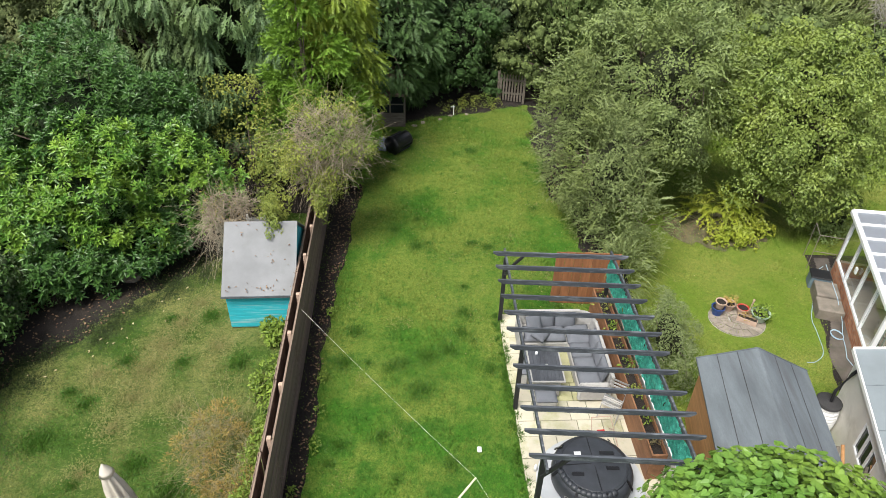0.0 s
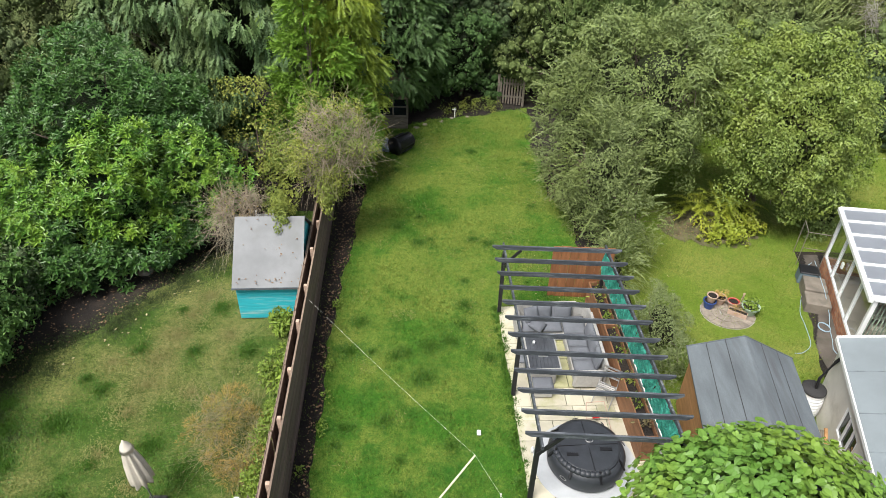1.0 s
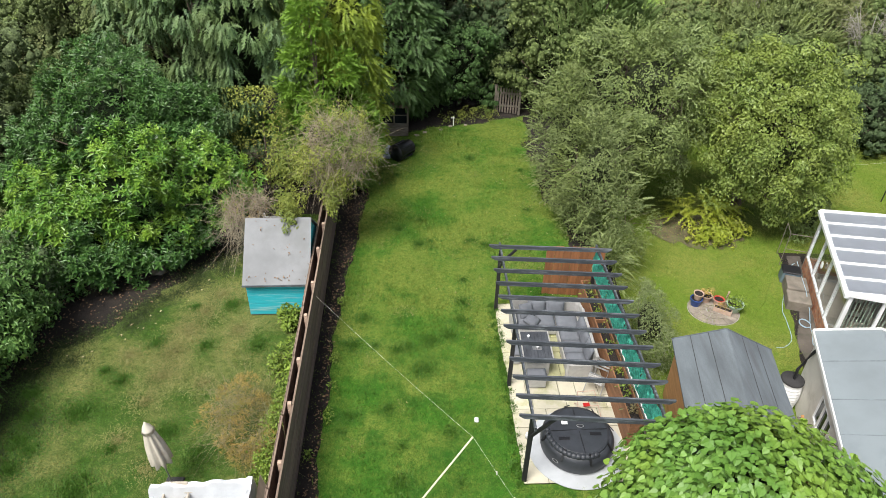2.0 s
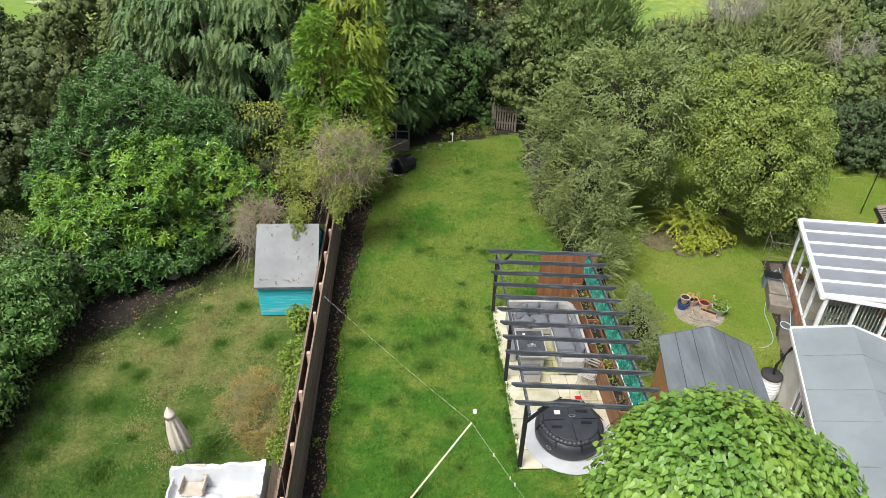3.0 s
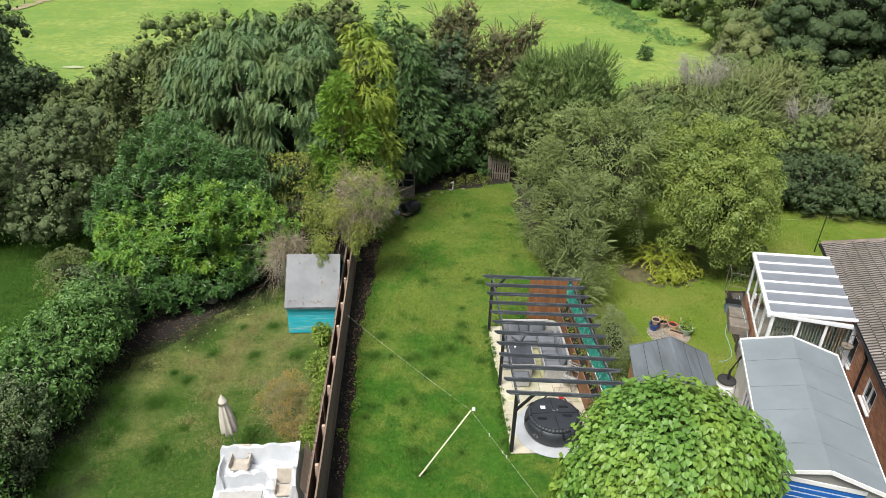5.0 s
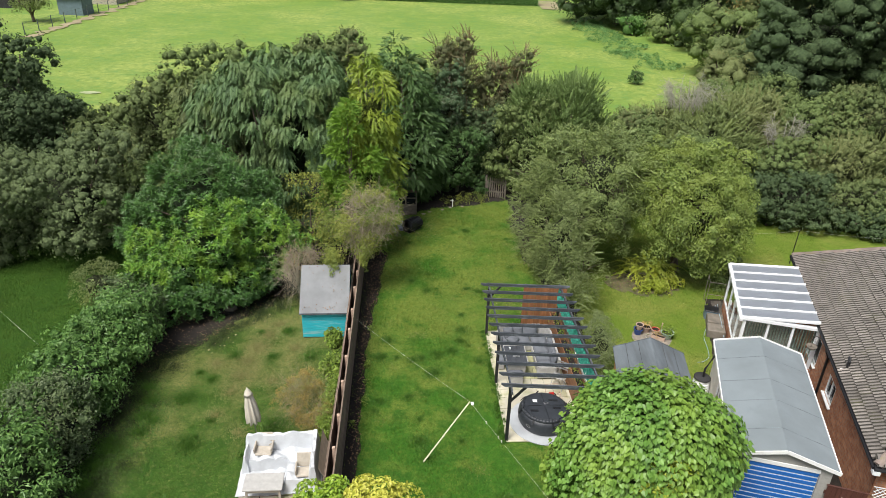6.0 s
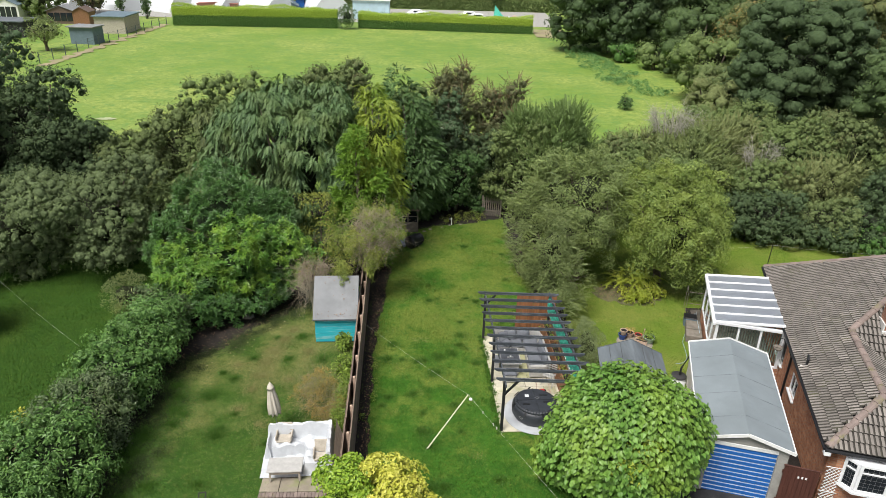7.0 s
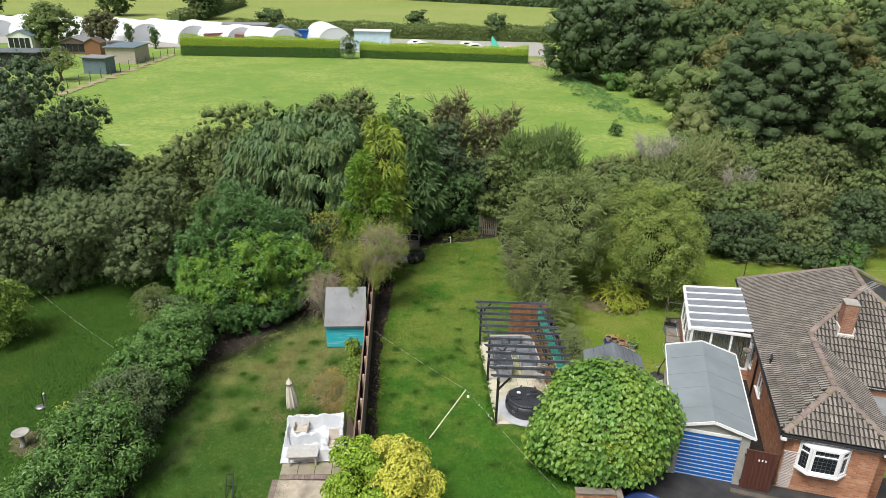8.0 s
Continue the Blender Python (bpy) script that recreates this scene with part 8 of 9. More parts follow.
for i in range(3):
    for z in (0.81, 1.31):
        part("pane", boxed(0.062 + i * 0.56, 0.558 + i * 0.56, -0.004, 0.004, z, z + 0.43), M["dark_glass"], old)
for s in (0.0, 1.71):
    part("side_wall", boxed(s, s + 0.04, 0.035, 1.6, 0.03, 1.75), M["dark_shed"], old)
part("back_wall", boxed(0.04, 1.71, 1.56, 1.6, 0.03, 1.75), M["dark_shed"], old)
bm = bmesh.new()
slab_faces(bm, [(-0.1, -0.12, 1.80), (1.85, -0.12, 1.80), (1.85, 1.72, 2.0), (-0.1, 1.72, 2.0)], 0.04)
part("roof", bm, M["dark_shed"], old)

binm = Matrix.Translation((-1.72, 23.05, 0.34)) @ Matrix.Rotation(0.9, 4, "Z") @ Matrix.Rotation(radians(90), 4, "Y")
bin_ = thing("compost_bin", "black plastic compost bin lying on its side", "bin", binm)
bm = bmesh.new()
lathe(bm, [(0.0, -0.45), (0.36, -0.45), (0.36, -0.40), (0.34, -0.38), (0.29, 0.36), (0.31, 0.38), (0.31, 0.43), (0.26, 0.47), (0.0, 0.48)], 24)
part("body", bm, M["black_plastic"], bin_, smooth=True)
for a in range(8):
    m = Matrix.Rotation(a * math.pi / 4, 4, "Z")
    part("rib", boxed(0.30, 0.355, -0.012, 0.012, -0.36, 0.34, 0.004, m), M["black_plastic"], bin_)
tarp = thing("tarpaulin", "crumpled grey-blue plastic sheet heaped by the bin", "sheet", Matrix.Translation((-2.55, 23.2, 0)))
bm = bmesh.new()
bmesh.ops.create_icosphere(bm, subdivisions=4, radius=1.0)
for v in bm.verts:
    n_ = noise.noise(v.co * 2.3) * 0.35 + abs(noise.noise(v.co * 5.1)) * 0.25
    v.co = Vector((v.co.x * 0.52, v.co.y * 0.40, max(0.0, v.co.z * 0.42))) * (0.9 + n_)
part("sheet", bm, M["tarp"], tarp)
pick = thing("picket_gate", "silvered timber picket gate at the garden's end", "gate", Matrix.Translation((2.35, 27.75, 0)) @ Matrix.Rotation(-0.2, 4, "Z"))
for i in range(8):
    bm = bmesh.new()
    prism(bm, [(0, 0.05), (0.075, 0.05), (0.075, 1.2), (0.0375, 1.28), (0, 1.2)], -0.01, 0.01)
    for v in bm.verts:
        v.co = Vector((v.co.x + i * 0.125, v.co.z, v.co.y))
    bmesh.ops.recalc_face_normals(bm, faces=bm.faces)
    part("picket", bm, M["old_wood"], pick)
for z in (0.35, 0.95):
    part("rail", boxed(-0.05, 1.0, 0.012, 0.05, z, z + 0.08), M["old_wood"], pick)
for x in (-0.12, 1.0):
    part("post", boxed(x, x + 0.1, -0.03, 0.07, 0, 1.35), M["old_wood"], pick)
for i, (x, y, r) in enumerate([(-0.9, 25.4, 0.16), (-0.2, 25.75, 0.14), (0.25, 26.1, 0.13), (0.9, 26.3, 0.12), (-1.25, 25.1, 0.15), (-8.61, 16.18, 0.2), (-8.92, 14.97, 0.26), (-8.44, 16.71, 0.18), (-12.0, 10.6, 0.18), (-7.5, 17.6, 0.15)]):
    st = thing("stone", "rough grey stone half sunk at the bed edge", "stone", Matrix.Translation((x, y, -0.04)), group="stones along the beds")
    bm = bmesh.new()
    bmesh.ops.create_icosphere(bm, subdivisions=2, radius=r)
    for v in bm.verts:
        v.co *= 1 + 0.35 * noise.noise(v.co * 6 + Vector((i * 3.0, 0, 0)))
        v.co.z *= 0.6
    part("block", bm, M["stone_grey"], st)
marker = thing("bird_stake", "small white wooden cross-shaped stake in the bed", "stake", Matrix.Translation((0.35, 26.2, 0)))
part("stake", boxed(-0.02, 0.02, -0.01, 0.01, 0, 0.45), M["white_paint"], marker)
part("arm", boxed(-0.12, 0.06, -0.015, -0.0105, 0.36, 0.40), M["white_paint"], marker)

# ---- left garden: parasol, covered furniture, paving ----
par = thing("parasol", "closed cream garden parasol on a grey pole", "parasol", Matrix.Translation((-5.86, 7.2, 0)) @ Matrix.Rotation(-0.05, 4, "Y") @ Matrix.Rotation(0.05, 4, "X") @ Matrix.Diagonal((0.9, 0.9, 0.93, 1)))
bm = bmesh.new()
tube(bm, [(0, 0, 0), (0, 0, 2.36)], 0.02, 8)
part("pole", bm, M["metal"], par)
bm = bmesh.new()
n = 32
rings = []
for z, r in ((0.98, 0.20), (1.02, 0.215), (1.3, 0.20), (1.7, 0.165), (2.0, 0.12), (2.16, 0.09), (2.30, 0.055), (2.38, 0.02)):
    rings.append([bm.verts.new(((r * (1 + 0.28 * math.cos(8 * a + z))) * math.cos(a), (r * (1 + 0.28 * math.cos(8 * a + z))) * math.sin(a), z + 0.03 * math.sin(8 * a))) for a in [2 * math.pi * k / n for k in range(n)]])
for a, b in zip(rings, rings[1:]):
    for k in range(n):
        bm.faces.new((a[k], a[(k + 1) % n], b[(k + 1) % n], b[k]))
bm.faces.new(rings[-1])
bm.faces.new(rings[0][::-1])
part("canopy", bm, M["parasol"], par, smooth=True)
bm = bmesh.new()
lathe(bm, [(0.0, 2.39), (0.09, 2.27), (0.14, 2.12), (0.155, 2.10), (0.11, 2.2)], 16)
part("vent_flap", bm, M["parasol"], par, smooth=True)
part("foot", boxed(-0.22, 0.22, -0.22, 0.22, 0, 0.06, 0.02), M["asphalt"], par)

lp = tagged(new("patio_left"), "weathered paving slabs in front of the covered furniture", "paving", kind="structure")
lp.matrix_basis = Matrix.Translation((-5.86, 4.38, 0)) @ Matrix.Rotation(0.04, 4, "Z")
part("bedding", boxed(0.0, 2.42, 0.0, 2.55, -0.06, 0.008), M["soil"], lp)
rs = random.Random(9)
for i in range(4):
    for j in range(4):
        part("slab", boxed(0.01 + i * 0.60, 0.595 + i * 0.60, 0.01 + j * 0.62, 0.615 + j * 0.62, 0.0085, 0.03 + rs.uniform(0, 0.012), 0.008), M["old_slab"], lp)
for i in range(22):
    part("edging_brick", boxed(0.01 + i * 0.11, 0.112 + i * 0.11, -0.22, -0.012, -0.02, 0.028 + rs.uniform(0, 0.008), 0.005), M["ridge"], lp)
for i in range(34):
    part("edging_brick", boxed(-0.20, 0.0, -0.34 - i * 0.11, -0.238 - i * 0.11, -0.02, 0.028 + rs.uniform(0, 0.008), 0.005), M["ridge"], lp)
sheet("gravel_yard", spaced(-5.86, -3.2, 0.2), spaced(-6, 4.15, 0.2), 0.016, M["gravel"], "pale brown gravel in front of the slabs")

def drape(name, xs, ys, height, parent, mat, seed=0, crumple=0.03, skirt=True):
    """A loose sheet over furniture: height(x, y) is the form underneath, creased and hanging to the ground at its rim."""
    bm = bmesh.new()
    nx, ny = len(xs), len(ys)
    g = []
    for i, x in enumerate(xs):
        col = []
        for j, y in enumerate(ys):
            h = height(x, y)
            p = Vector((x, y, h))
            c = noise.noise(Vector((x * 3.1, y * 3.1, seed))) * 0.9 + abs(noise.noise(Vector((x * 2.3 + y * 1.7, y * 2.9 - x * 1.1, seed + 4)))) * 0.9
            col.append(bm.verts.new((x + 0.02 * noise.noise(p * 5), y + 0.02 * noise.noise(p * 4 + Vector((3, 0, 0))), h + c * crumple * min(1.0, 0.15 + 0.11 * min(i, nx - 1 - i, j, ny - 1 - j)))))
        g.append(col)
    for i in range(nx - 1):
        for j in range(ny - 1):
            bm.faces.new((g[i][j], g[i + 1][j], g[i + 1][j + 1], g[i][j + 1]))
    bmesh.ops.recalc_face_normals(bm, faces=bm.faces)
    return part(name, bm, mat, parent)


def cov_h(x, y):
    """Seat and backs of the L-shaped suite under its dust sheet."""
    def edge(v, a, b, w=0.05):
        return min(1.0, max(0.0, (v - a) / w)) * min(1.0, max(0.0, (b - v) / w))
    h = 0.40 * edge(x, 0.02, 2.2) * edge(y, 0.55, 1.68) * (1 if (y > 0.95 or x > 1.35) else 0)
    h = max(h, 0.88 * edge(x, 0.03, 2.24) * edge(y, 1.42, 1.72, 0.08))
    h = max(h, 0.88 * edge(x, 1.98, 2.28, 0.08) * edge(y, 0.05, 1.72))
    h = max(h, 0.62 * edge(x, 0.0, 0.2) * edge(y, 0.85, 1.7))
    h = max(h, 0.42 * edge(x, 1.3, 2.2) * edge(y, 0.05, 1.0))
    return max(h, 0.035)


suite = thing("covered_sofa", "corner garden sofa hidden under a creased white dust sheet", "sofa", Matrix.Translation((-5.90, 4.95, 0.03)) @ Matrix.Rotation(0.10, 4, "Z"))
drape("dust_sheet", list(spaced(-0.06, 2.36, 0.045)), list(spaced(-0.02, 1.80, 0.045)), cov_h, suite, M["sheet"], 2, 0.14)
part("frame", boxed(0.1, 2.2, 1.5, 1.68, 0.0, 0.7), M["wicker"], suite)
bm = bmesh.new()
slab_faces(bm, [(2.30, 0.1, 0.86), (2.32, 1.74, 0.86), (2.62, 1.5, 0.10), (2.58, 0.2, 0.10)][::-1], 0.02)
bmesh.ops.recalc_face_normals(bm, faces=bm.faces)
part("cover_flap", bm, M["wicker"], suite, "beige canvas flap of the cover")


def rattan_table(m):
    tb = thing("low_table", "low beige rattan table with a plain pale top", "table", m)
    part("top", boxed(-0.55, 0.55, -0.33, 0.33, 0.42, 0.47, 0.012), M["rattan"], tb)
    part("apron", boxed(-0.48, 0.48, -0.27, 0.27, 0.30, 0.419), M["wicker"], tb)
    for sx in (-1, 1):
        for sy in (-1, 1):
            part("leg", boxed(sx * 0.46 - 0.03, sx * 0.46 + 0.03, sy * 0.25 - 0.03, sy * 0.25 + 0.03, 0, 0.30), M["wicker"], tb)
    return tb


rattan_table(Matrix.Translation((-5.15, 5.1, 0.04)) @ Matrix.Rotation(0.08, 4, "Z"))
for x, y, z, r in ((-5.42, 6.35, 0.52, 0.05), (-4.05, 5.55, 0.52, 0.1)):
    s_ = thing("chair_seat", "beige rattan chair seat stacked on the covered sofa", "chair", Matrix.Translation((x, y, z)) @ Matrix.Rotation(r, 4, "Z"))
    part("seat", boxed(-0.24, 0.24, -0.28, 0.1, 0.0, 0.07, 0.02), M["wicker"], s_)
    part("backrest", boxed(-0.24, 0.24, -0.02, 0.02, 0.0, 0.42, 0.015, Matrix.Translation((0, 0.14, 0.03)) @ Matrix.Rotation(radians(-20), 4, "X")), M["wicker"], s_)
    for sx in (-0.25, 0.25):
        part("armrest", boxed(sx - 0.02, sx + 0.02, -0.26, 0.14, 0.071, 0.24, 0.008), M["wicker"], s_)
stand = thing("garden_cart", "folded dark green metal cart frame on the lawn", "cart", Matrix.Translation((-7.35, 3.5, 0)) @ Matrix.Rotation(0.2, 4, "Z"))
for a, b in (((-0.12, -0.4, 0.03), (-0.1, 0.5, 0.35)), ((0.12, -0.4, 0.03), (0.1, 0.5, 0.35)), ((-0.12, -0.38, 0.03), (0.12, -0.38, 0.03)), ((-0.1, 0.5, 0.35), (0.1, 0.5, 0.35)), ((-0.11, 0.1, 0.2), (0.11, 0.1, 0.2)), ((0.0, 0.1, 0.2), (0.0, 0.3, 0.0))):
    bm = bmesh.new()
    tube(bm, [a, b], 0.02, 6)
    part("rod", bm, M["asphalt"], stand)
bucket = thing("plant_pot", "brown barrel-shaped plant pot at the paving edge", "pot", Matrix.Translation((-3.85, 3.35, 0.02)))
bm = bmesh.new()
lathe(bm, [(0.0, 0.0), (0.17, 0.0), (0.23, 0.18), (0.24, 0.36), (0.215, 0.36), (0.2, 0.3), (0.0, 0.3)], 20)
part("pot", bm, M["gate_brown"], bucket, smooth=True)
lad = thing("slatted_chair", "pale slatted garden chair behind the turquoise shed", "chair", Matrix.Translation((-5.4, 16.0, 0)) @ Matrix.Rotation(0.1, 4, "Z"))
for i in range(6):
    part("slat", boxed(-0.28, 0.28, 0, 0.02, 0.6 + i * 0.16, 0.7 + i * 0.16), M["white_paint"], lad)
for x in (-0.26, 0.23):
    part("leg", boxed(x, x + 0.05, 0.021, 0.06, 0.0, 1.6), M["white_paint"], lad)

# ---- right garden ----
circ = thing("paved_circle", "round patch of radiating pale stone paving", "paving", Matrix.Translation((8.5, 14.35, -0.5)) @ Matrix.Diagonal((0.80, 0.72, 1, 1)))
part("bedding", (lambda b: (prism(b, [(1.0 * math.cos(a), 1.0 * math.sin(a)) for a in [2 * math.pi * i / 36 for i in range(36)]], -0.04, 0.016), b)[1])(bmesh.new()), M["concrete"], circ)
for r0, r1, k in ((0.62, 0.98, 20), (0.30, 0.60, 12), (0.0, 0.28, 5)):
    for i in range(k):
        a0, a1 = 2 * math.pi * (i + 0.03) / k, 2 * math.pi * (i + 0.97) / k
        bm = bmesh.new()
        pts = [(r1 * math.cos(a0), r1 * math.sin(a0)), (r1 * math.cos(a1), r1 * math.sin(a1))] + ([(r0 * math.cos(a1), r0 * math.sin(a1)), (r0 * math.cos(a0), r0 * math.sin(a0))] if r0 else [(0.01 * math.cos((a0 + a1) / 2), 0.01 * math.sin((a0 + a1) / 2))])
        prism(bm, pts, 0.0165, 0.035 + random.uniform(0, 0.01))
        part("setting_stone", bm, M["stone_grey"], circ)


def pot(x, y, z, r0, r1, h, mat, label, plant_mat=None, tilt=0.0, fill=0.85):
    m = Matrix.Translation((x, y, z)) @ Matrix.Rotation(tilt, 4, "X")
    ob = thing("flower_pot", label, "pot", m, group="pots on the paved circle")
    bm = bmesh.new()
    lathe(bm, [(0.0, 0.0), (r0, 0.0), (r1, h * 0.86), (r1 * 1.08, h * 0.87), (r1 * 1.08, h), (r1 * 0.95, h), (r1 * 0.9, h * fill), (0.0, h * fill)], 22)
    part("pot", bm, M[mat], ob, smooth=False)
    bm = bmesh.new()
    lathe(bm, [(0.0, h * fill + 0.012), (r1 * 0.88, h * fill + 0.005)], 18)
    part("compost", bm, M["soil"], ob)
    if plant_mat:
        foliage("leaves", [(0, 0, h + 0.05, r1 * 0.9, r1 * 0.9, 0.12)], M[plant_mat], ob, clumps=90, per=5, spread=0.05, leaf=(0.09, 0.05), low=h * 0.6, seed=int(x * 100) % 97, core=False)
    return ob


PZ = -0.46
pot(7.98, 14.58, PZ, 0.13, 0.18, 0.26, "blue_glaze", "blue glazed pot on the paved circle")
pot(8.01, 14.59, PZ + 0.23, 0.10, 0.15, 0.24, "terracotta", "pale terracotta pot stacked in a blue one", tilt=0.05)
pot(8.36, 14.78, PZ, 0.12, 0.175, 0.25, "terracotta", "faded terracotta pot with sparse stems", "dry")
pot(8.70, 14.60, PZ, 0.11, 0.165, 0.24, "terracotta", "terracotta pot lined with bright red")
part("liner", (lambda b: (lathe(b, [(0.0, 0.19), (0.14, 0.2), (0.168, 0.252), (0.15, 0.252)], 18), b)[1])(bmesh.new()), M["red_glaze"], bpy.data.objects["flower_pot.003"])
pot(9.12, 14.35, PZ, 0.16, 0.25, 0.28, "green_glaze", "pale green bowl-shaped pot with leafy plants", "weed")
tr = thing("window_box", "terracotta trough with withered plants", "planter", Matrix.Translation((8.74, 14.25, PZ)) @ Matrix.Rotation(-0.55, 4, "Z") @ Matrix.Diagonal((0.75, 0.8, 0.8, 1)))
for nm, b_ in (("side", (-0.36, 0.36, -0.12, -0.10, 0, 0.19)), ("side", (-0.36, 0.36, 0.10, 0.12, 0, 0.19)), ("end", (-0.36, -0.34, -0.0995, 0.0995, 0, 0.19)), ("end", (0.34, 0.36, -0.0995, 0.0995, 0, 0.19)), ("base", (-0.339, 0.339, -0.0995, 0.0995, 0, 0.02))):
    part(nm, boxed(*b_), M["terracotta"], tr)
part("compost", boxed(-0.338, 0.338, -0.099, 0.099, 0.021, 0.15), M["soil"], tr)
foliage("leaves", [(0, 0, 0.18, 0.3, 0.1, 0.08)], M["dry"], tr, clumps=120, per=4, spread=0.05, leaf=(0.09, 0.03), low=0.12, seed=77, core=False)
orn = thing("garden_ornament", "small pale stone ornament among the pots", "ornament", Matrix.Translation((8.95, 14.62, PZ)) @ Matrix.Diagonal((0.7, 0.7, 0.75, 1)))
bm = bmesh.new()
lathe(bm, [(0.0, 0.0), (0.09, 0.0), (0.07, 0.12), (0.03, 0.2), (0.05, 0.42), (0.03, 0.6), (0.05, 0.68), (0.0, 0.73)], 12)
part("figure", bm, M["terracotta"], orn, smooth=True)

sheet("planting_bed", spaced(7.4, 11.4, 0.06), spaced(17.2, 20.4, 0.06), 0.03, M["dry_soil"], "dry bare soil bed under the apple tree",
      inside=lambda x, y: ((x - 9.3) / 1.75) ** 2 + ((y - 18.9) / (1.15 + 0.12 * np.sin(x * 5.1) + 0.08 * np.sin(x * 11.7))) ** 2 + 0.12 * np.sin(x * 9 + y * 7) < 1)
sheet("path_by_conservatory", spaced(10.2, 13.5, 0.04), spaced(9.0, 18.0, 0.05), 0.02, M["path"], "dark slab path beside the conservatory",
      inside=lambda x, y: (x > 10.62 + (y - 12.7) * 0.27 + 0.12 * np.sin(y * 2.3)) & (x < 11.2 + (y - 12.7) * 0.27) & (y < 17.4))
steps = thing("door_step", "weathered stone doorstep outside the conservatory", "step", HOUSE @ Matrix.Translation((-3.42, 9.15, -0.5)))
part("step", boxed(0.05, 0.75, 0.0, 0.62, 0.0, 0.34, 0.015), M["step_stone"], steps)
part("step", boxed(0.08, 0.72, 0.63, 1.35, 0.0, 0.40, 0.015), M["step_stone"], steps)
box_ = thing("hose_box", "dark plastic box with tools beside the step", "box", HOUSE @ Matrix.Translation((-3.15, 10.75, -0.5)))
part("body", boxed(-0.25, 0.3, -0.2, 0.25, 0.0, 0.42, 0.03), M["slate_blue"], box_)
part("lid", boxed(-0.27, 0.32, -0.22, 0.27, 0.421, 0.47, 0.02), M["black_plastic"], box_)
hose = thing("garden_hose", "pale blue hose trailing over the lawn and path", "hose")
wp = [Vector(p) for p in ((12.0, 16.8, -0.35), (11.75, 16.6, -0.48), (11.2, 15.5, -0.475), (10.72, 14.5, -0.475), (10.62, 13.9, -0.475), (10.45, 13.1, -0.475), (10.1, 12.75, -0.475), (9.83, 12.71, -0.475))]
bm = bmesh.new()
dense = []
for i in range(len(wp) - 1):
    p0, p1, p2, p3 = wp[max(i - 1, 0)], wp[i], wp[i + 1], wp[min(i + 2, len(wp) - 1)]
    for k in range(8):
        t = k / 8
        dense.append(0.5 * ((2 * p1) + (p2 - p0) * t + (2 * p0 - 5 * p1 + 4 * p2 - p3) * t * t + (3 * p1 - p0 - 3 * p2 + p3) * t ** 3))
tube(bm, dense, 0.011, 6)
part("tube", bm, M["hose"], hose)
bm = bmesh.new()
coil = [(12.0, 16.7, -0.2), (11.75, 15.9, -0.1), (11.55, 15.0, -0.1), (11.4, 14.2, -0.3)]
tube(bm, coil + [(11.13 + 0.16 * math.cos(q), 13.8 + 0.2 * math.sin(q), -0.47 + q * 0.003) for q in [i * 0.4 for i in range(30)]] + [(11.15, 13.3, -0.47), (11.0, 12.9, -0.47), (11.05, 12.5, -0.47)], 0.011, 6)
part("tube", bm, M["hose"], hose)
frame_ = thing("metal_frame", "thin rusty plant support frame beside the conservatory", "frame", HOUSE @ Matrix.Translation((-3.3, 11.6, -0.5)))
for a, b in (((0, 0, 0), (0, 0, 1.3)), ((0.7, 0, 0), (0.7, 0, 1.3)), ((0, 0, 1.3), (0.7, 0, 1.3)), ((0, 0, 0.7), (0.7, 0, 0.7)), ((0, 0.7, 0), (0, 0.7, 1.3)), ((0, 0, 1.3), (0, 0.7, 1.3))):
    bm = bmesh.new()
    tube(bm, [a, b], 0.012, 6)
    part("rod", bm, M["old_wood"], frame_)

butt = thing("water_butt", "ribbed white water butt with a dark lid", "water butt", Matrix.Translation((9.16, 10.55, -0.5)))
bm = bmesh.new()
prof = [(0.0, 0.0), (0.24, 0.0)]
for i in range(9):
    z = 0.03 + i * 0.095
    r = 0.25 + 0.045 * math.sin(math.pi * (i + 0.5) / 9)
    prof += [(r, z), (r + 0.018, z + 0.03), (r + 0.018, z + 0.055), (r, z + 0.085)]
prof += [(0.26, 0.92)]
lathe(bm, prof, 24)
part("body", bm, M["white_plastic"], butt, smooth=True)
bm = bmesh.new()
lathe(bm, [(0.29, 0.90), (0.29, 0.95), (0.25, 0.97), (0.0, 0.975)], 24)
part("lid", bm, M["asphalt"], butt, smooth=True)
bm = bmesh.new()
tube(bm, [(0.02, -0.02, 0.97), (0.05, 0.05, 1.25), (0.30, 0.12, 1.75), (0.42, 0.10, 2.0)], 0.04, 8)
part("downpipe", bm, M["black_plastic"], butt)
for k in range(5):
    tim = thing("timber_offcut", "old timber lengths leaning between shed and garage", "timber", Matrix.Translation((8.62 + 0.08 * k, 9.0 - 0.35 * k, -0.5)), group="timber leaning by the garage")
    bm = bmesh.new()
    beam(bm, (0, 0, 0), (0.12 - 0.05 * (k % 3), 0.9 - 0.3 * (k % 2), 0.85 + 0.12 * k), 0.07, 0.03)
    part("length", bm, M["old_wood"] if k % 2 else M["shed_wood"], tim)
# post with wire by the far lawn
pst = thing("line_post", "thin dark post with a washing line on the far lawn", "post", Matrix.Translation((17.3, 21.3, -0.5)))
bm = bmesh.new()
tube(bm, [(0, 0, 0), (0.05, 0, 1.9)], 0.022, 6)
part("post", bm, M["black_plastic"], pst)
bm = bmesh.new()
cord(bm, (0.05, 0, 1.85), (-4.6, -1.2, 2.2), 0.12, 0.002)
part("cord", bm, M["rope"], pst)
bm = bmesh.new()
cord(bm, (0.05, 0, 1.85), (9.0, -1.2, 1.9), 0.12, 0.002)
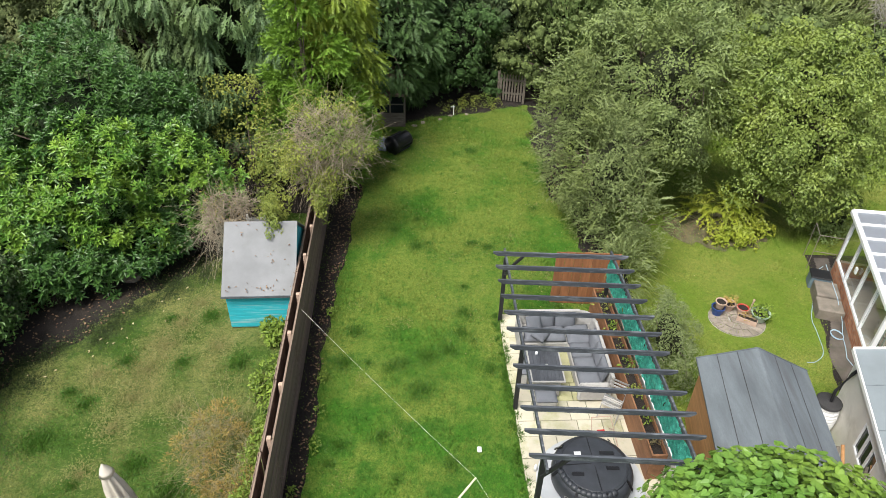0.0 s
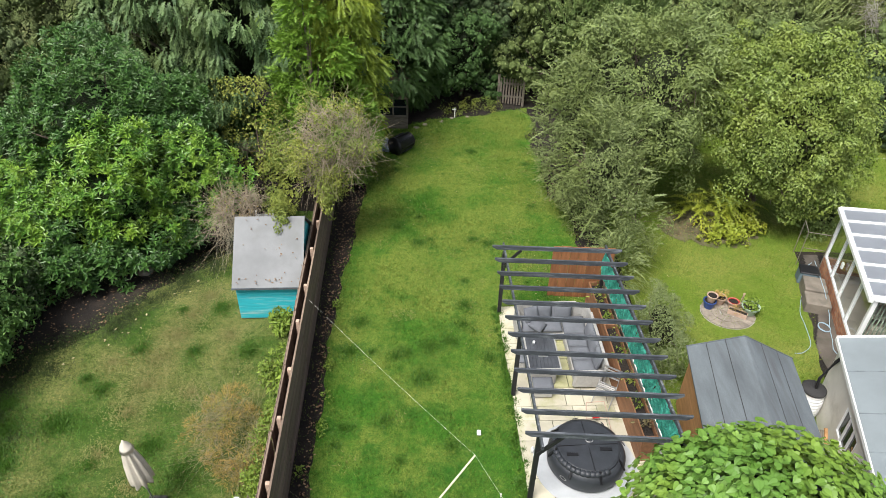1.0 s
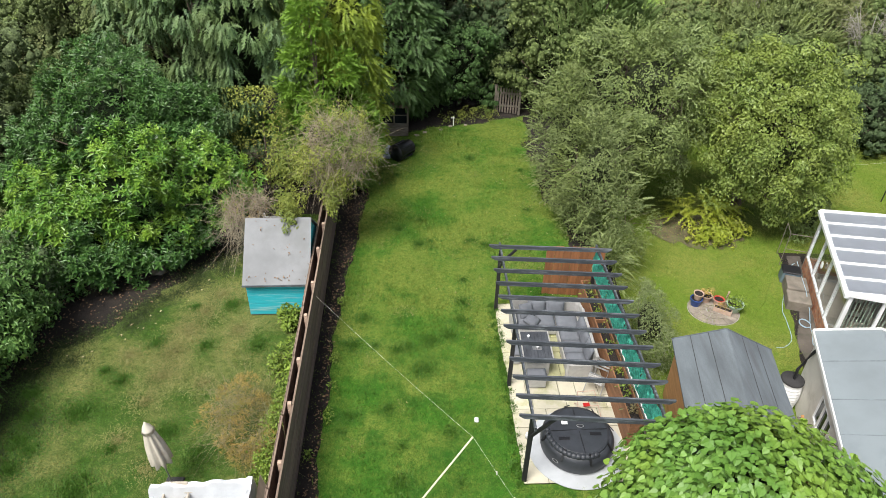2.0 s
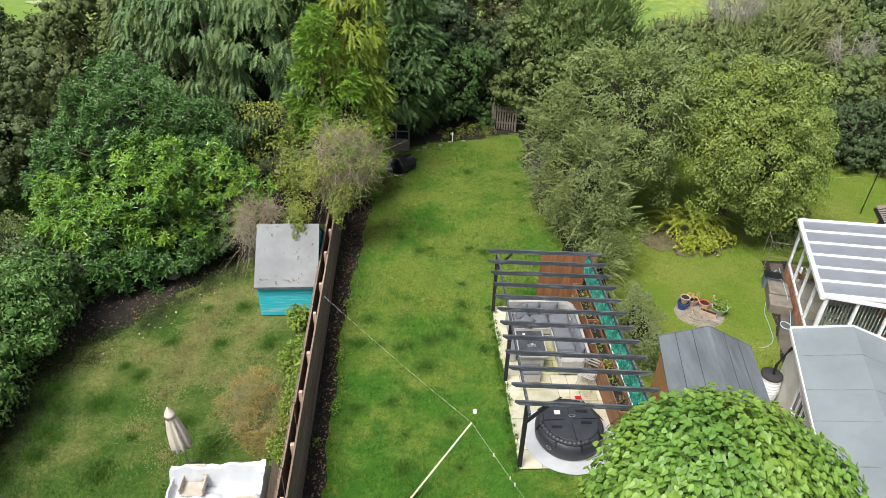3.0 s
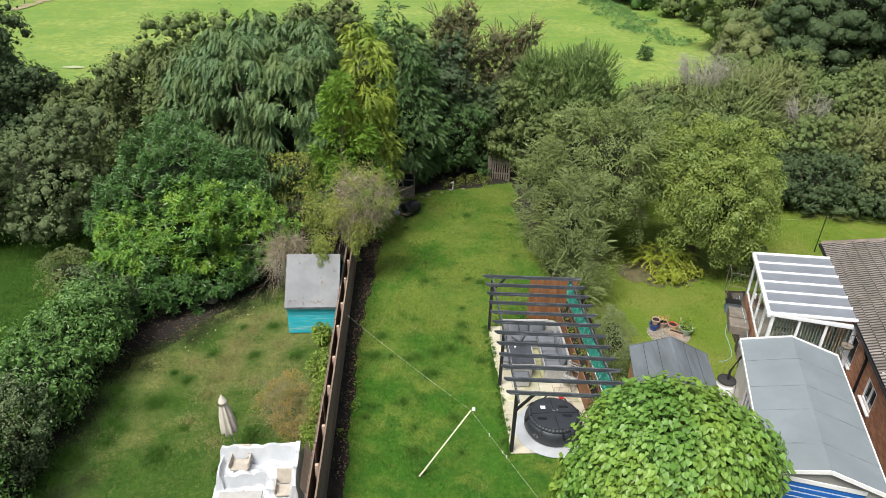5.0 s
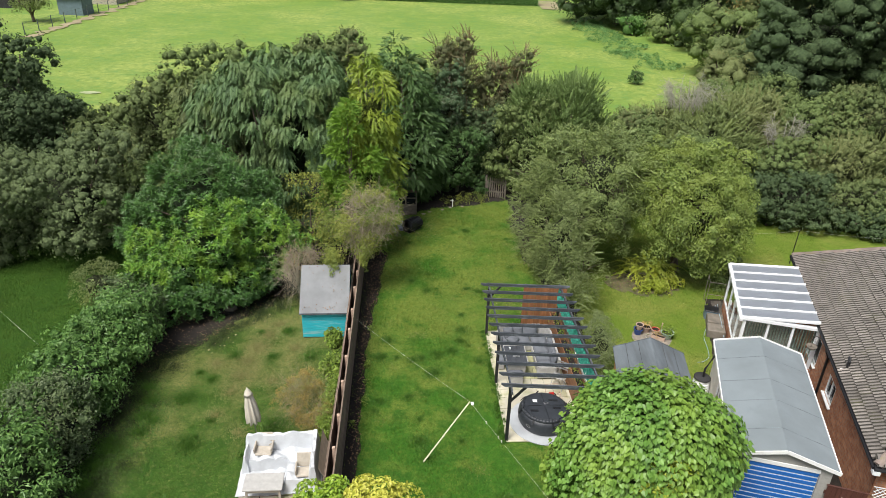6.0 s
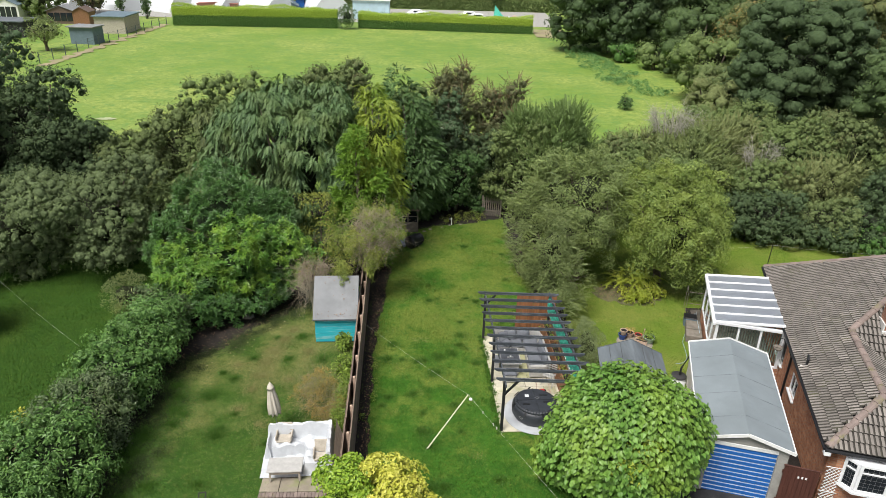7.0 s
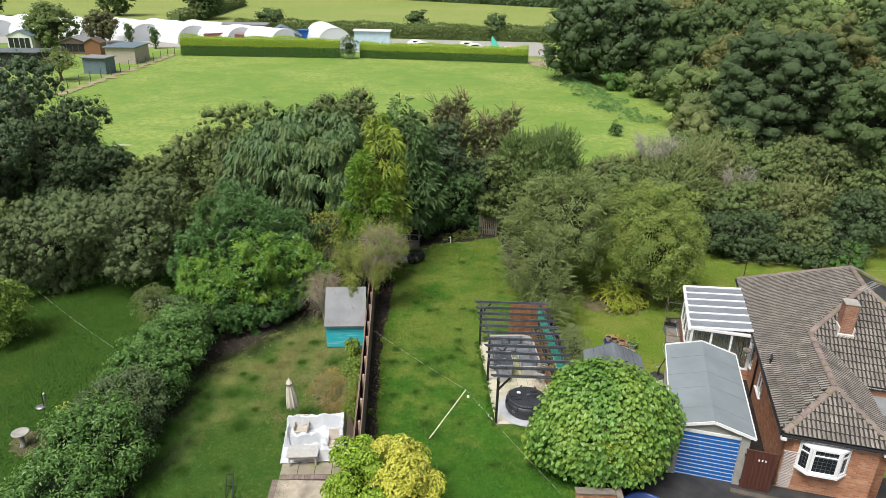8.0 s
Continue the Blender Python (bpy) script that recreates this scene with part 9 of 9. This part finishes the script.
part("cord", bm, M["rope"], pst)
gn = thing("garden_statue", "small pale statue standing by the far bed", "statue", Matrix.Translation((17.0, 26.6, -0.5)))
bm = bmesh.new()
lathe(bm, [(0.0, 0.0), (0.16, 0.0), (0.15, 0.15), (0.1, 0.35), (0.12, 0.5), (0.06, 0.62), (0.09, 0.74), (0.0, 0.82)], 12)
part("figure", bm, M["white_paint"], gn, smooth=True)

# driveway, brick wall and tub under the mop-headed tree
sheet("driveway", spaced(5.9, 26, 0.3), spaced(-12, 5.4, 0.3), 0.02, M["asphalt"], "dark tarmac driveway in front of the garage")
kerb = thing("kerb", "concrete kerb strip along the side gate", "kerb", Matrix.Translation((10.2, 4.62, -0.5)) @ Matrix.Rotation(-0.3, 4, "Z"))
part("kerb", boxed(0.0, 1.9, -0.14, 0.08, 0, 0.08, 0.01), M["path"], kerb)
bw = thing("garden_wall", "low orange brick garden wall with a weathered coping", "wall", Matrix.Translation((4.35, 3.35, 0)) @ Matrix.Rotation(-0.02, 4, "Z"))
part("brickwork", brick_sides(boxed(0, 1.45, -0.11, 0.11, -0.5, 0.48)), [M["brick"], M["brick_side"]], bw)
part("coping", boxed(1.3, 1.52, -2.4, 0.16, 0.482, 0.56, 0.01), M["old_wood"], bw)
part("coping", boxed(-0.04, 1.298, -0.15, 0.15, 0.482, 0.54, 0.01), M["old_wood"], bw)
pool = thing("paddling_pool", "blue plastic paddling pool on the driveway", "pool", Matrix.Translation((6.75, 3.2, -0.48)))
bm = bmesh.new()
lathe(bm, [(0.0, 0.02), (0.72, 0.02), (0.80, 0.30), (0.85, 0.36), (0.80, 0.40), (0.74, 0.34), (0.66, 0.06), (0.0, 0.05)], 32)
part("shell", bm, M["blue_glaze"], pool, smooth=True)

# ---- beyond the hedge: bird table and bath ----
ft = thing("bird_feeder", "black bird feeding pole with a hanging seed tube", "bird feeder", Matrix.Translation((-14.85, 6.3, 0)))
bm = bmesh.new()
tube(bm, [(0, 0, 0), (-0.06, 0.1, 1.7), (-0.05, 0.1, 1.85)], 0.016, 6)
part("pole", bm, M["black_plastic"], ft)
bm = bmesh.new()
lathe(bm, [(0.0, 1.2), (0.16, 1.22), (0.18, 1.27), (0.0, 1.25)], 14, Matrix.Translation((-0.15, 0.05, 0)))
part("tray", bm, M["metal"], ft, smooth=True)
bm = bmesh.new()
lathe(bm, [(0.0, 1.5), (0.05, 1.5), (0.05, 1.8), (0.0, 1.84)], 10, Matrix.Translation((0.02, 0.12, 0)))
part("seed_tube", bm, M["metal"], ft)
bath = thing("bird_bath", "stone bird bath on a short pedestal", "bird bath", Matrix.Translation((-15.5, 5.65, 0)) @ Matrix.Scale(0.95, 4))
bm = bmesh.new()
lathe(bm, [(0.0, 0.0), (0.16, 0.0), (0.10, 0.1), (0.08, 0.5), (0.14, 0.56), (0.30, 0.62), (0.32, 0.68), (0.28, 0.68), (0.2, 0.64), (0.0, 0.63)], 18)
part("basin", bm, M["concrete"], bath, smooth=True)
sheet("flower_bed", spaced(-16.1, -14.2, 0.2), spaced(4.9, 6.9, 0.2), 0.014, M["dry_soil"], "small bare soil bed round the bird feeder", inside=lambda x, y: ((x + 15.1) / 0.95) ** 2 + ((y - 5.9) / 0.8) ** 2 < 1)
fl = thing("washing_line", "thin pale washing line over the shaded lawn", "washing line")
bm = bmesh.new()
cord(bm, (-19.2, 14.2, 2.0), (-13.6, 9.6, 1.8), 0.1)
part("cord", bm, M["rope"], fl)

# ---- beyond the field: hedge, yard, tents, huts, farther fields ----
def long_hedge(name, label, a, b, w, h, mat, dens, leaf, seed, top=None):
    """A clipped hedge as rounded boxes of leaves from a to b."""
    ob = thing(name, label, "hedge", Matrix.Translation((a[0], a[1], 0)))
    rng = np.random.default_rng(seed)
    d = np.array([b[0] - a[0], b[1] - a[1], 0.0])
    ln = np.linalg.norm(d)
    u, s = d / ln, np.array([-d[1], d[0], 0]) / ln
    n = int(ln * (w + 2 * h) * dens)
    t = rng.uniform(0, ln, n)
    q = rng.uniform(0, w + 2 * h, n)
    hh = h * (1 + 0.07 * np.sin(t * 0.35 + seed) + 0.05 * np.sin(t * 1.1))
    z = np.where(q < h, q, np.where(q < h + w, hh, q - h - w))
    off = np.where(q < h, -w / 2, np.where(q < h + w, q - h - w / 2, w / 2))
    P = u * t[:, None] + s * off[:, None] + np.array([0, 0, 1.0]) * z[:, None] + rng.normal(size=(n, 3)) * 0.12
    N = np.where((q < h)[:, None], -s, np.where((q < h + w)[:, None], np.array([0, 0, 1.0]), s))
    A = unit(N + rng.normal(size=(n, 3)) * 0.7)
    sc = rng.uniform(0.7, 1.3, n)
    up = ((q >= h * 0.55) & (q < h + w)) if top else np.zeros(n, bool)
    leaves("hedge_leaves", P[~up], A[~up], unit(N + np.array([0, 0, 0.3]) + rng.normal(size=(n, 3)) * 0.3)[~up], leaf * sc[~up], leaf * 0.55 * sc[~up], M[mat], ob)
    if top:
        leaves("hedge_top", P[up], A[up], unit(N + np.array([0, 0, 0.4]) + rng.normal(size=(n, 3)) * 0.3)[up], leaf * sc[up], leaf * 0.55 * sc[up], M[top], ob)
    # Solid core and crest under the hedge leaves, darkened as shaded inner foliage.
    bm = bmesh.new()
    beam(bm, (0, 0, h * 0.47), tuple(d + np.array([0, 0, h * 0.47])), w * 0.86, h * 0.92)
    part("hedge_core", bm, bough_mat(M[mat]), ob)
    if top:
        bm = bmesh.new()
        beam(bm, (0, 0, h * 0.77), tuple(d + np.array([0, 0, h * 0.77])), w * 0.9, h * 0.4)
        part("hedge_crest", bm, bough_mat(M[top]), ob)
    return ob


long_hedge("field_hedge", "long clipped yellow-green hedge across the field", (-46.8, 112.0), (-18.8, 113.6), 1.8, 3.1, "hedge", 110, 0.20, 71, top="topclip")
long_hedge("field_hedge", "long clipped yellow-green hedge across the field", (-15.2, 114.6), (15.2, 112.6), 1.8, 2.5, "hedge", 110, 0.20, 72, top="topclip")
plant("hedge_conifer", "blue-green shrub filling a hedge gap", "shrub", (-17.0, 112.4), [(0, 0, 1.8, 1.6, 1.4, 2.0)], "cypress", clumps=6, per=6, lobe=0.5, leaf=(0.35, 0.12), seed=62, trunk=0.0)
long_hedge("back_hedge", "dark overgrown hedge behind the yard", (-48.0, 151.0), (36.0, 148.5), 2.6, 2.9, "oak_light", 20, 0.5, 73)
long_hedge("lane_hedge", "dark hedge dividing the farther fields", (-66.0, 162.0), (-72.0, 245.0), 2.6, 3.2, "bramble", 4, 0.7, 74)
long_hedge("wood_edge", "far belt of trees on the skyline", (-60.0, 330.0), (120.0, 245.0), 6.0, 9.0, "oak", 1.4, 1.5, 75)
long_hedge("wood_edge", "far belt of trees on the skyline", (-260.0, 300.0), (-60.0, 340.0), 6.0, 9.0, "oak", 1.2, 1.5, 76)
for i, (x, y, r, h) in enumerate([(-66, 185, 5, 12), (-120, 175, 6, 14), (-92, 190, 5, 12), (-40, 152, 3, 6), (-6, 154, 2.4, 6), (12, 150, 2.6, 6)]):
    plant("hedgerow_tree", "rounded dark tree standing in a far hedge", "tree", (x, y), [(0, 0, h * 0.5, r, r, h * 0.48)], "oak_mid", "tier", dense=3, lobe=1.0, leaf=(0.6, 0.36), fine=False, seed=80 + i, trunk=0.3, group="trees in the far hedges")
sheet("far_field", np.array([-400.0, -60.0, 60.0, 400.0]), np.array([150.0, 230.0, 330.0]), 0.03, M["far_field"], "pale green farther field", category="ground")
sheet("yard", spaced(-120, 22, 20), spaced(122, 147, 8), 0.03, M["concrete"], "grey gravelled yard and lane")


def tent(x, y, w, l, h, turn, label="white polythene tunnel with a rounded roof"):
    ob = thing("polytunnel", label, "tunnel", Matrix.Translation((x, y, 0)) @ Matrix.Rotation(turn, 4, "Z"), group="white tunnels beyond the field")
    bm = bmesh.new()
    n, m = 14, 8
    g = [[bm.verts.new((w / 2 * math.cos(math.pi * i / n), l * j / m, h * math.sin(math.pi * i / n) ** 0.8 * (1 + 0.02 * math.cos(j * 3.1)))) for j in range(m + 1)] for i in range(n + 1)]
    for i in range(n):
        for j in range(m):
            bm.faces.new((g[i][j], g[i][j + 1], g[i + 1][j + 1], g[i + 1][j]))
    bm.faces.new([g[i][0] for i in range(n + 1)])
    bm.faces.new([g[i][m] for i in range(n, -1, -1)])
    bmesh.ops.recalc_face_normals(bm, faces=bm.faces)
    part("cover", bm, M["polytunnel"], ob, smooth=False)
    for j in range(0, m + 1, 2):
        bm = bmesh.new()
        tube(bm, [((w / 2 + 0.03) * math.cos(math.pi * i / n), l * j / m, (h + 0.03) * math.sin(math.pi * i / n) ** 0.8) for i in range(n + 1)], 0.05, 5)
        part("hoop", bm, M["white_plastic"], ob)


tent(-21.5, 126, 7.0, 14, 4.0, 0.35)
for i, (x, y) in enumerate(((-41, 130), (-50, 131), (-60, 132), (-70, 133), (-80, 133), (-90, 134), (-101, 134))):
    tent(x + 9, y - 1, 8.0, 28, 3.3, 1.0)


def hut(x, y, w, d, h, wall, roofm, label, turn=0.0, rise=0.6, front=None, name="summer_house"):
    ob = thing(name, label, "shed", Matrix.Translation((x, y, 0)) @ Matrix.Rotation(turn, 4, "Z"), group="huts at the field's edge")
    for x0, x1, y0, y1 in ((0, w, 0, 0.08), (0, w, d - 0.08, d), (0, 0.08, 0.081, d - 0.081), (w - 0.08, w, 0.081, d - 0.081)):
        part("wall", boxed(x0, x1, y0, y1, 0.0, h), M[wall], ob)
    if rise > 0.3:
        for s in (0, 1):
            bm = bmesh.new()
            q = [(-0.15, -0.2, h), (w / 2, -0.2, h + rise), (w / 2, d + 0.2, h + rise), (-0.15, d + 0.2, h)] if s == 0 else [(w / 2, -0.2, h + rise), (w + 0.15, -0.2, h), (w + 0.15, d + 0.2, h), (w / 2, d + 0.2, h + rise)]
            slab_faces(bm, q, 0.07)
            bmesh.ops.recalc_face_normals(bm, faces=bm.faces)
            part("roof", bm, M[roofm], ob)
        for y in (0.0, d - 0.06):
            bm = bmesh.new()
            prism(bm, [(0, h), (w, h), (w / 2, h + rise - 0.06)], y, y + 0.06)
            for v in bm.verts:
                v.co = Vector((v.co.x, v.co.z, v.co.y))
            bmesh.ops.recalc_face_normals(bm, faces=bm.faces)
            part("gable", bm, M[wall], ob)
    else:
        part("roof", boxed(-0.25, w + 0.25, -0.35, d + 0.25, h, h + 0.16, 0.02), M[roofm], ob)
    if front:
        k = max(2, int(w / 0.9))
        for i in range(k):
            a = 0.2 + (w - 0.4) * i / k
            part("window", boxed(a, a + (w - 0.4) / k - 0.12, -0.05, -0.005, 0.5, h - 0.3), M[front], ob)
    return ob


hut(-54.6, 99.4, 4.6, 6.5, 2.5, "wicker", "slate_blue", "pale timber garden room with a flat grey roof", 0.05, 0.1)
hut(-53.2, 88.8, 3.5, 2.6, 2.3, "slate_blue", "felt_pale", "slate-blue painted garden shed", -0.1, 0.1)
hut(-66.9, 108.8, 4.4, 3.5, 2.1, "dark_shed", "felt_pale", "brown summer house with a grey pitched roof", 0.1, 0.9, "dark_glass")
hut(-62.3, 108.2, 2.6, 3.0, 2.1, "planter_wood", "dark_shed", "red-brown timber shed with pitched roof", 0.1, 0.8)
hut(-76.6, 110.2, 4.0, 5.0, 2.7, "white_paint", "slate_blue", "white garden room with tall windows", 0.12, 1.0, "dark_glass")
hut(-74.5, 92.6, 12.3, 4.5, 2.2, "asphalt", "felt_dark", "long low black building with a flat roof", 0.05, 0.1)
hut(-46.5, 136.0, 9.0, 4.5, 3.2, "rust_red", "felt_pale", "red shipping container unit in the yard", 0.1, 0.1, name="container")
hut(-48.0, 128.0, 7.5, 3.0, 2.0, "rust_red", "rust_red", "low red-roofed store in the yard", 0.1, 0.35, name="store")
hut(-37.0, 130.0, 8.0, 6.0, 1.6, "slate_blue", "slate_blue", "grey pitched-roof barn in the yard", 0.2, 2.0, name="barn")
hut(-17.8, 127.0, 7.0, 3.0, 3.4, "pale_blue", "white_paint", "pale blue site cabin in the yard", 0.02, 0.1, name="site_cabin")
for k in range(2):
    hut(-30.5 + k * 1.9, 136 + k, 1.7, 1.7, 2.4, "door_blue", "door_blue", "blue storage crate in the yard", 0.0, 0.1, name="crate")


def car(x, y, turn, mat="car_white"):
    ob = thing("parked_car", "white car parked in the yard beyond the hedge", "car", Matrix.Translation((x, y, 0.03)) @ Matrix.Rotation(turn, 4, "Z"), group="cars parked in the yard")
    bm = bmesh.new()
    prism(bm, [(-2.1, 0.35), (2.1, 0.35), (2.15, 0.75), (1.3, 0.9), (0.7, 1.42), (-1.0, 1.45), (-1.75, 0.95), (-2.15, 0.85)], -0.85, 0.85)
    for v in bm.verts:
        v.co = Vector((v.co.x, v.co.z, v.co.y))
    bmesh.ops.recalc_face_normals(bm, faces=bm.faces)
    bmesh.ops.bevel(bm, geom=bm.edges[:], offset=0.08, segments=2, affect="EDGES")
    part("body", bm, M[mat], ob, smooth=True)
    part("window", boxed(-0.95, 0.62, -0.87, 0.87, 0.98, 1.3), M["dark_glass"], ob)
    for sx in (-1.3, 1.3):
        for sy in (-0.8, 0.8):
            bm = bmesh.new()
            lathe(bm, [(0.0, -0.09), (0.32, -0.09), (0.32, 0.09), (0.0, 0.09)], 16, Matrix.Translation((sx, sy, 0.32)) @ Matrix.Rotation(radians(90), 4, "X"))
            part("wheel", bm, M["black_plastic"], ob)


for x, y, t in ((-5.6, 133, 0.2), (-4.2, 129.5, 0.1), (6.4, 128.5, 0.15), (5.0, 132, 0.1), (-33.5, 133.5, 0.1)):
    car(x, y, t)
for k, (x, y) in enumerate(((12.2, 127.0), (13.4, 127.6), (14.6, 127.2), (15.6, 127.4))):
    bag = thing("builders_bag", "pale bulk bag standing in the yard", "bag", Matrix.Translation((x, y, 0.03)), group="bags in the yard")
    bm = bmesh.new()
    lathe(bm, [(0.0, 0.0), (0.55, 0.0), (0.62, 0.5), (0.55, 1.0), (0.3, 1.15 + 0.2 * (k % 2)), (0.0, 1.2)], 10)
    part("bag", bm, M["sheet"] if k != 1 else M["terracotta"], bag, smooth=True)
bm = bmesh.new()
scr = thing("site_screen", "green mesh screen panel standing in the yard", "screen", Matrix.Translation((9.2, 127, 0)) @ Matrix.Rotation(-0.5, 4, "Z"))
slab_faces(bm, [(0, 0, 0), (3.0, 0, 0), (2.8, 0, 0.6), (0.4, 0, 3.2)], 0.05, Vector((0, 1, 0)))
bmesh.ops.recalc_face_normals(bm, faces=bm.faces)
part("panel", bm, M["net_green"], scr)

# wire fence along the field's left side, with the strip of straw beneath
wf = thing("wire_fence", "wire fence on thin dark posts along the field", "fence")
n = 14
for i in range(n):
    t = i / (n - 1)
    x, y = -49.5 + 1.5 * t, 73.5 + 38.0 * t
    part("post", boxed(x - 0.04, x + 0.04, y - 0.04, y + 0.04, 0, 1.4), M["steel_dark"], wf)
for z in (0.5, 0.9, 1.3):
    bm = bmesh.new()
    tube(bm, [(-49.5, 73.5, z), (-48.0, 111.5, z)], 0.012, 4)
    part("wire", bm, M["steel_dark"], wf)
plant("orchard_tree", "small rounded tree among the huts", "tree", (-53.3, 82.6), [(0, 0, 2.7, 2.5, 2.2, 1.5)], "silver", clumps=7, per=9, lobe=0.6, leaf=(0.22, 0.12), seed=90, trunk=0.2)
plant("maple", "broad tree with bronze-tinged leaves by the huts", "tree", (-71.3, 114.8), [(0, 0, 4.0, 4.2, 3.6, 3.6), (0.5, 0, 6.0, 2.4, 2.4, 2.0)], "oak_light", "tier", dense=9, lobe=0.8, leaf=(0.36, 0.2), fine=False, seed=91, trunk=0.3)
plant("plum", "dark purple-green tree by the tunnels", "tree", (-67.0, 125.5), [(0, 0, 3.6, 3.2, 3.0, 2.6)], "rowan_red", "tier", dense=9, lobe=0.7, leaf=(0.36, 0.2), fine=False, seed=92, trunk=0.3)
for x, y in ((-61.8, 125.5), (-54.5, 119.5)):
    plant("column_conifer", "narrow clipped dark conifer", "tree", (x, y), [(0, 0, 1.9, 0.8, 0.8, 2.0), (0, 0, 2.6, 0.8, 0.8, 1.3)], "cypress", clumps=9, per=8, lobe=0.4, leaf=(0.3, 0.14), seed=93, trunk=0.1, group="clipped conifers by the tunnels")
sheet("hut_lawn", np.array([-110.0, -80.0, -50.0, -48.7]), np.array([72.0, 95.0, 118.0]), 0.02, M["field"], "mown grass round the huts", category="ground")
sheet("straw_strip", np.array([15.5, 18.0, 21.0]), np.array([108.0, 112.0, 118.0]), 0.05, M["straw"], "dry straw-coloured strip at the hedge end", category="ground")
strip("straw_strip", spaced(72, 112, 0.5), lambda y: -49.0 + wavy(y, 0.5, 31) + 0.3 * np.sin(y * 2.3), lambda y: -47.7 + wavy(y, 0.6, 32) + 0.35 * np.sin(y * 1.7), 4, 0.05, M["straw"], "dry straw-coloured strip under the wire fence")
pond = sheet("puddle", spaced(-31.4, -29.2, 0.2), spaced(47.9, 49.1, 0.15), 0.04, M["bare"], "pale bare patch in the field", category="ground", inside=lambda x, y: ((x + 30.3) / 0.9) ** 2 + ((y - 48.5) / 0.4) ** 2 < 1)

# ---- the mop-headed tree's large leaves ----
def heart():
    """One heart-shaped leaf, creased along its midrib, tip along +y."""
    bm = bmesh.new()
    half = [(0.0, 0.04), (0.22, -0.10), (0.42, 0.02), (0.48, 0.25), (0.36, 0.55), (0.16, 0.82), (0.0, 1.0)]
    mid = [bm.verts.new((0, y, -0.05 - 0.10 * y * y)) for y in (0.04, 0.35, 0.7, 1.0)]
    for s in (1, -1):
        rim = [bm.verts.new((s * x, y, 0.06 * abs(x) - 0.12 * y * y)) for x, y in half[1:-1]]
        loop = [mid[0], *rim, mid[3], mid[2], mid[1]]
        bm.faces.new(loop if s > 0 else loop[::-1])
    return mesh_of(bm, "leaf", M["catalpa"])


leaf_me = heart()
rng = np.random.default_rng(21)
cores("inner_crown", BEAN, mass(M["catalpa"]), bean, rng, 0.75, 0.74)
C, N = shell(BEAN, 290, 0.13, rng, 0.75, 0.24)
lv = np.array([v.co for v in leaf_me.vertices])
lf = np.array([t for p in leaf_me.polygons for t in ([p.vertices[0], p.vertices[i], p.vertices[i + 1]] for i in range(1, len(p.vertices) - 1))])
mats_ = []
for c, n_ in zip(C, N):
    nv = Vector(n_ + rng.normal(size=3) * 0.45 + np.array([0, 0, 0.55])).normalized()
    down = Vector((n_[0], n_[1], -0.9)) + Vector(rng.normal(size=3) * 0.35)
    ax = (down - nv * down.dot(nv)).normalized()
    side = ax.cross(nv)
    s = rng.uniform(0.10, 0.17)
    mats_.append(Matrix.Translation(c) @ Matrix((side * s, ax * s, nv * s)).transposed().to_4x4())
order = sorted(range(len(mats_)), key=lambda i: -mats_[i].translation.z)
for i in order[:300]:
    piece("leaf", leaf_me, bean, mats_[i])
rest = [mats_[i] for i in order[300:]]
vv = np.concatenate([lv @ np.array(m.to_3x3()).T + np.array(m.translation) for m in rest])
ff = np.concatenate([lf + i * len(lv) for i in range(len(rest))])
tagged(raw_mesh("leaves", vv, ff, M["catalpa"], bean), kind="stuff")

foliage("young_shoot", [(0.15, -1.55, 2.75, 0.75, 0.5, 0.45), (-0.3, -1.9, 2.2, 0.6, 0.35, 0.45)], M["young_shoot"], bean, clumps=22, per=8, lobe=0.16, leaf=(0.10, 0.06), up=0.2, seed=95, core=False)
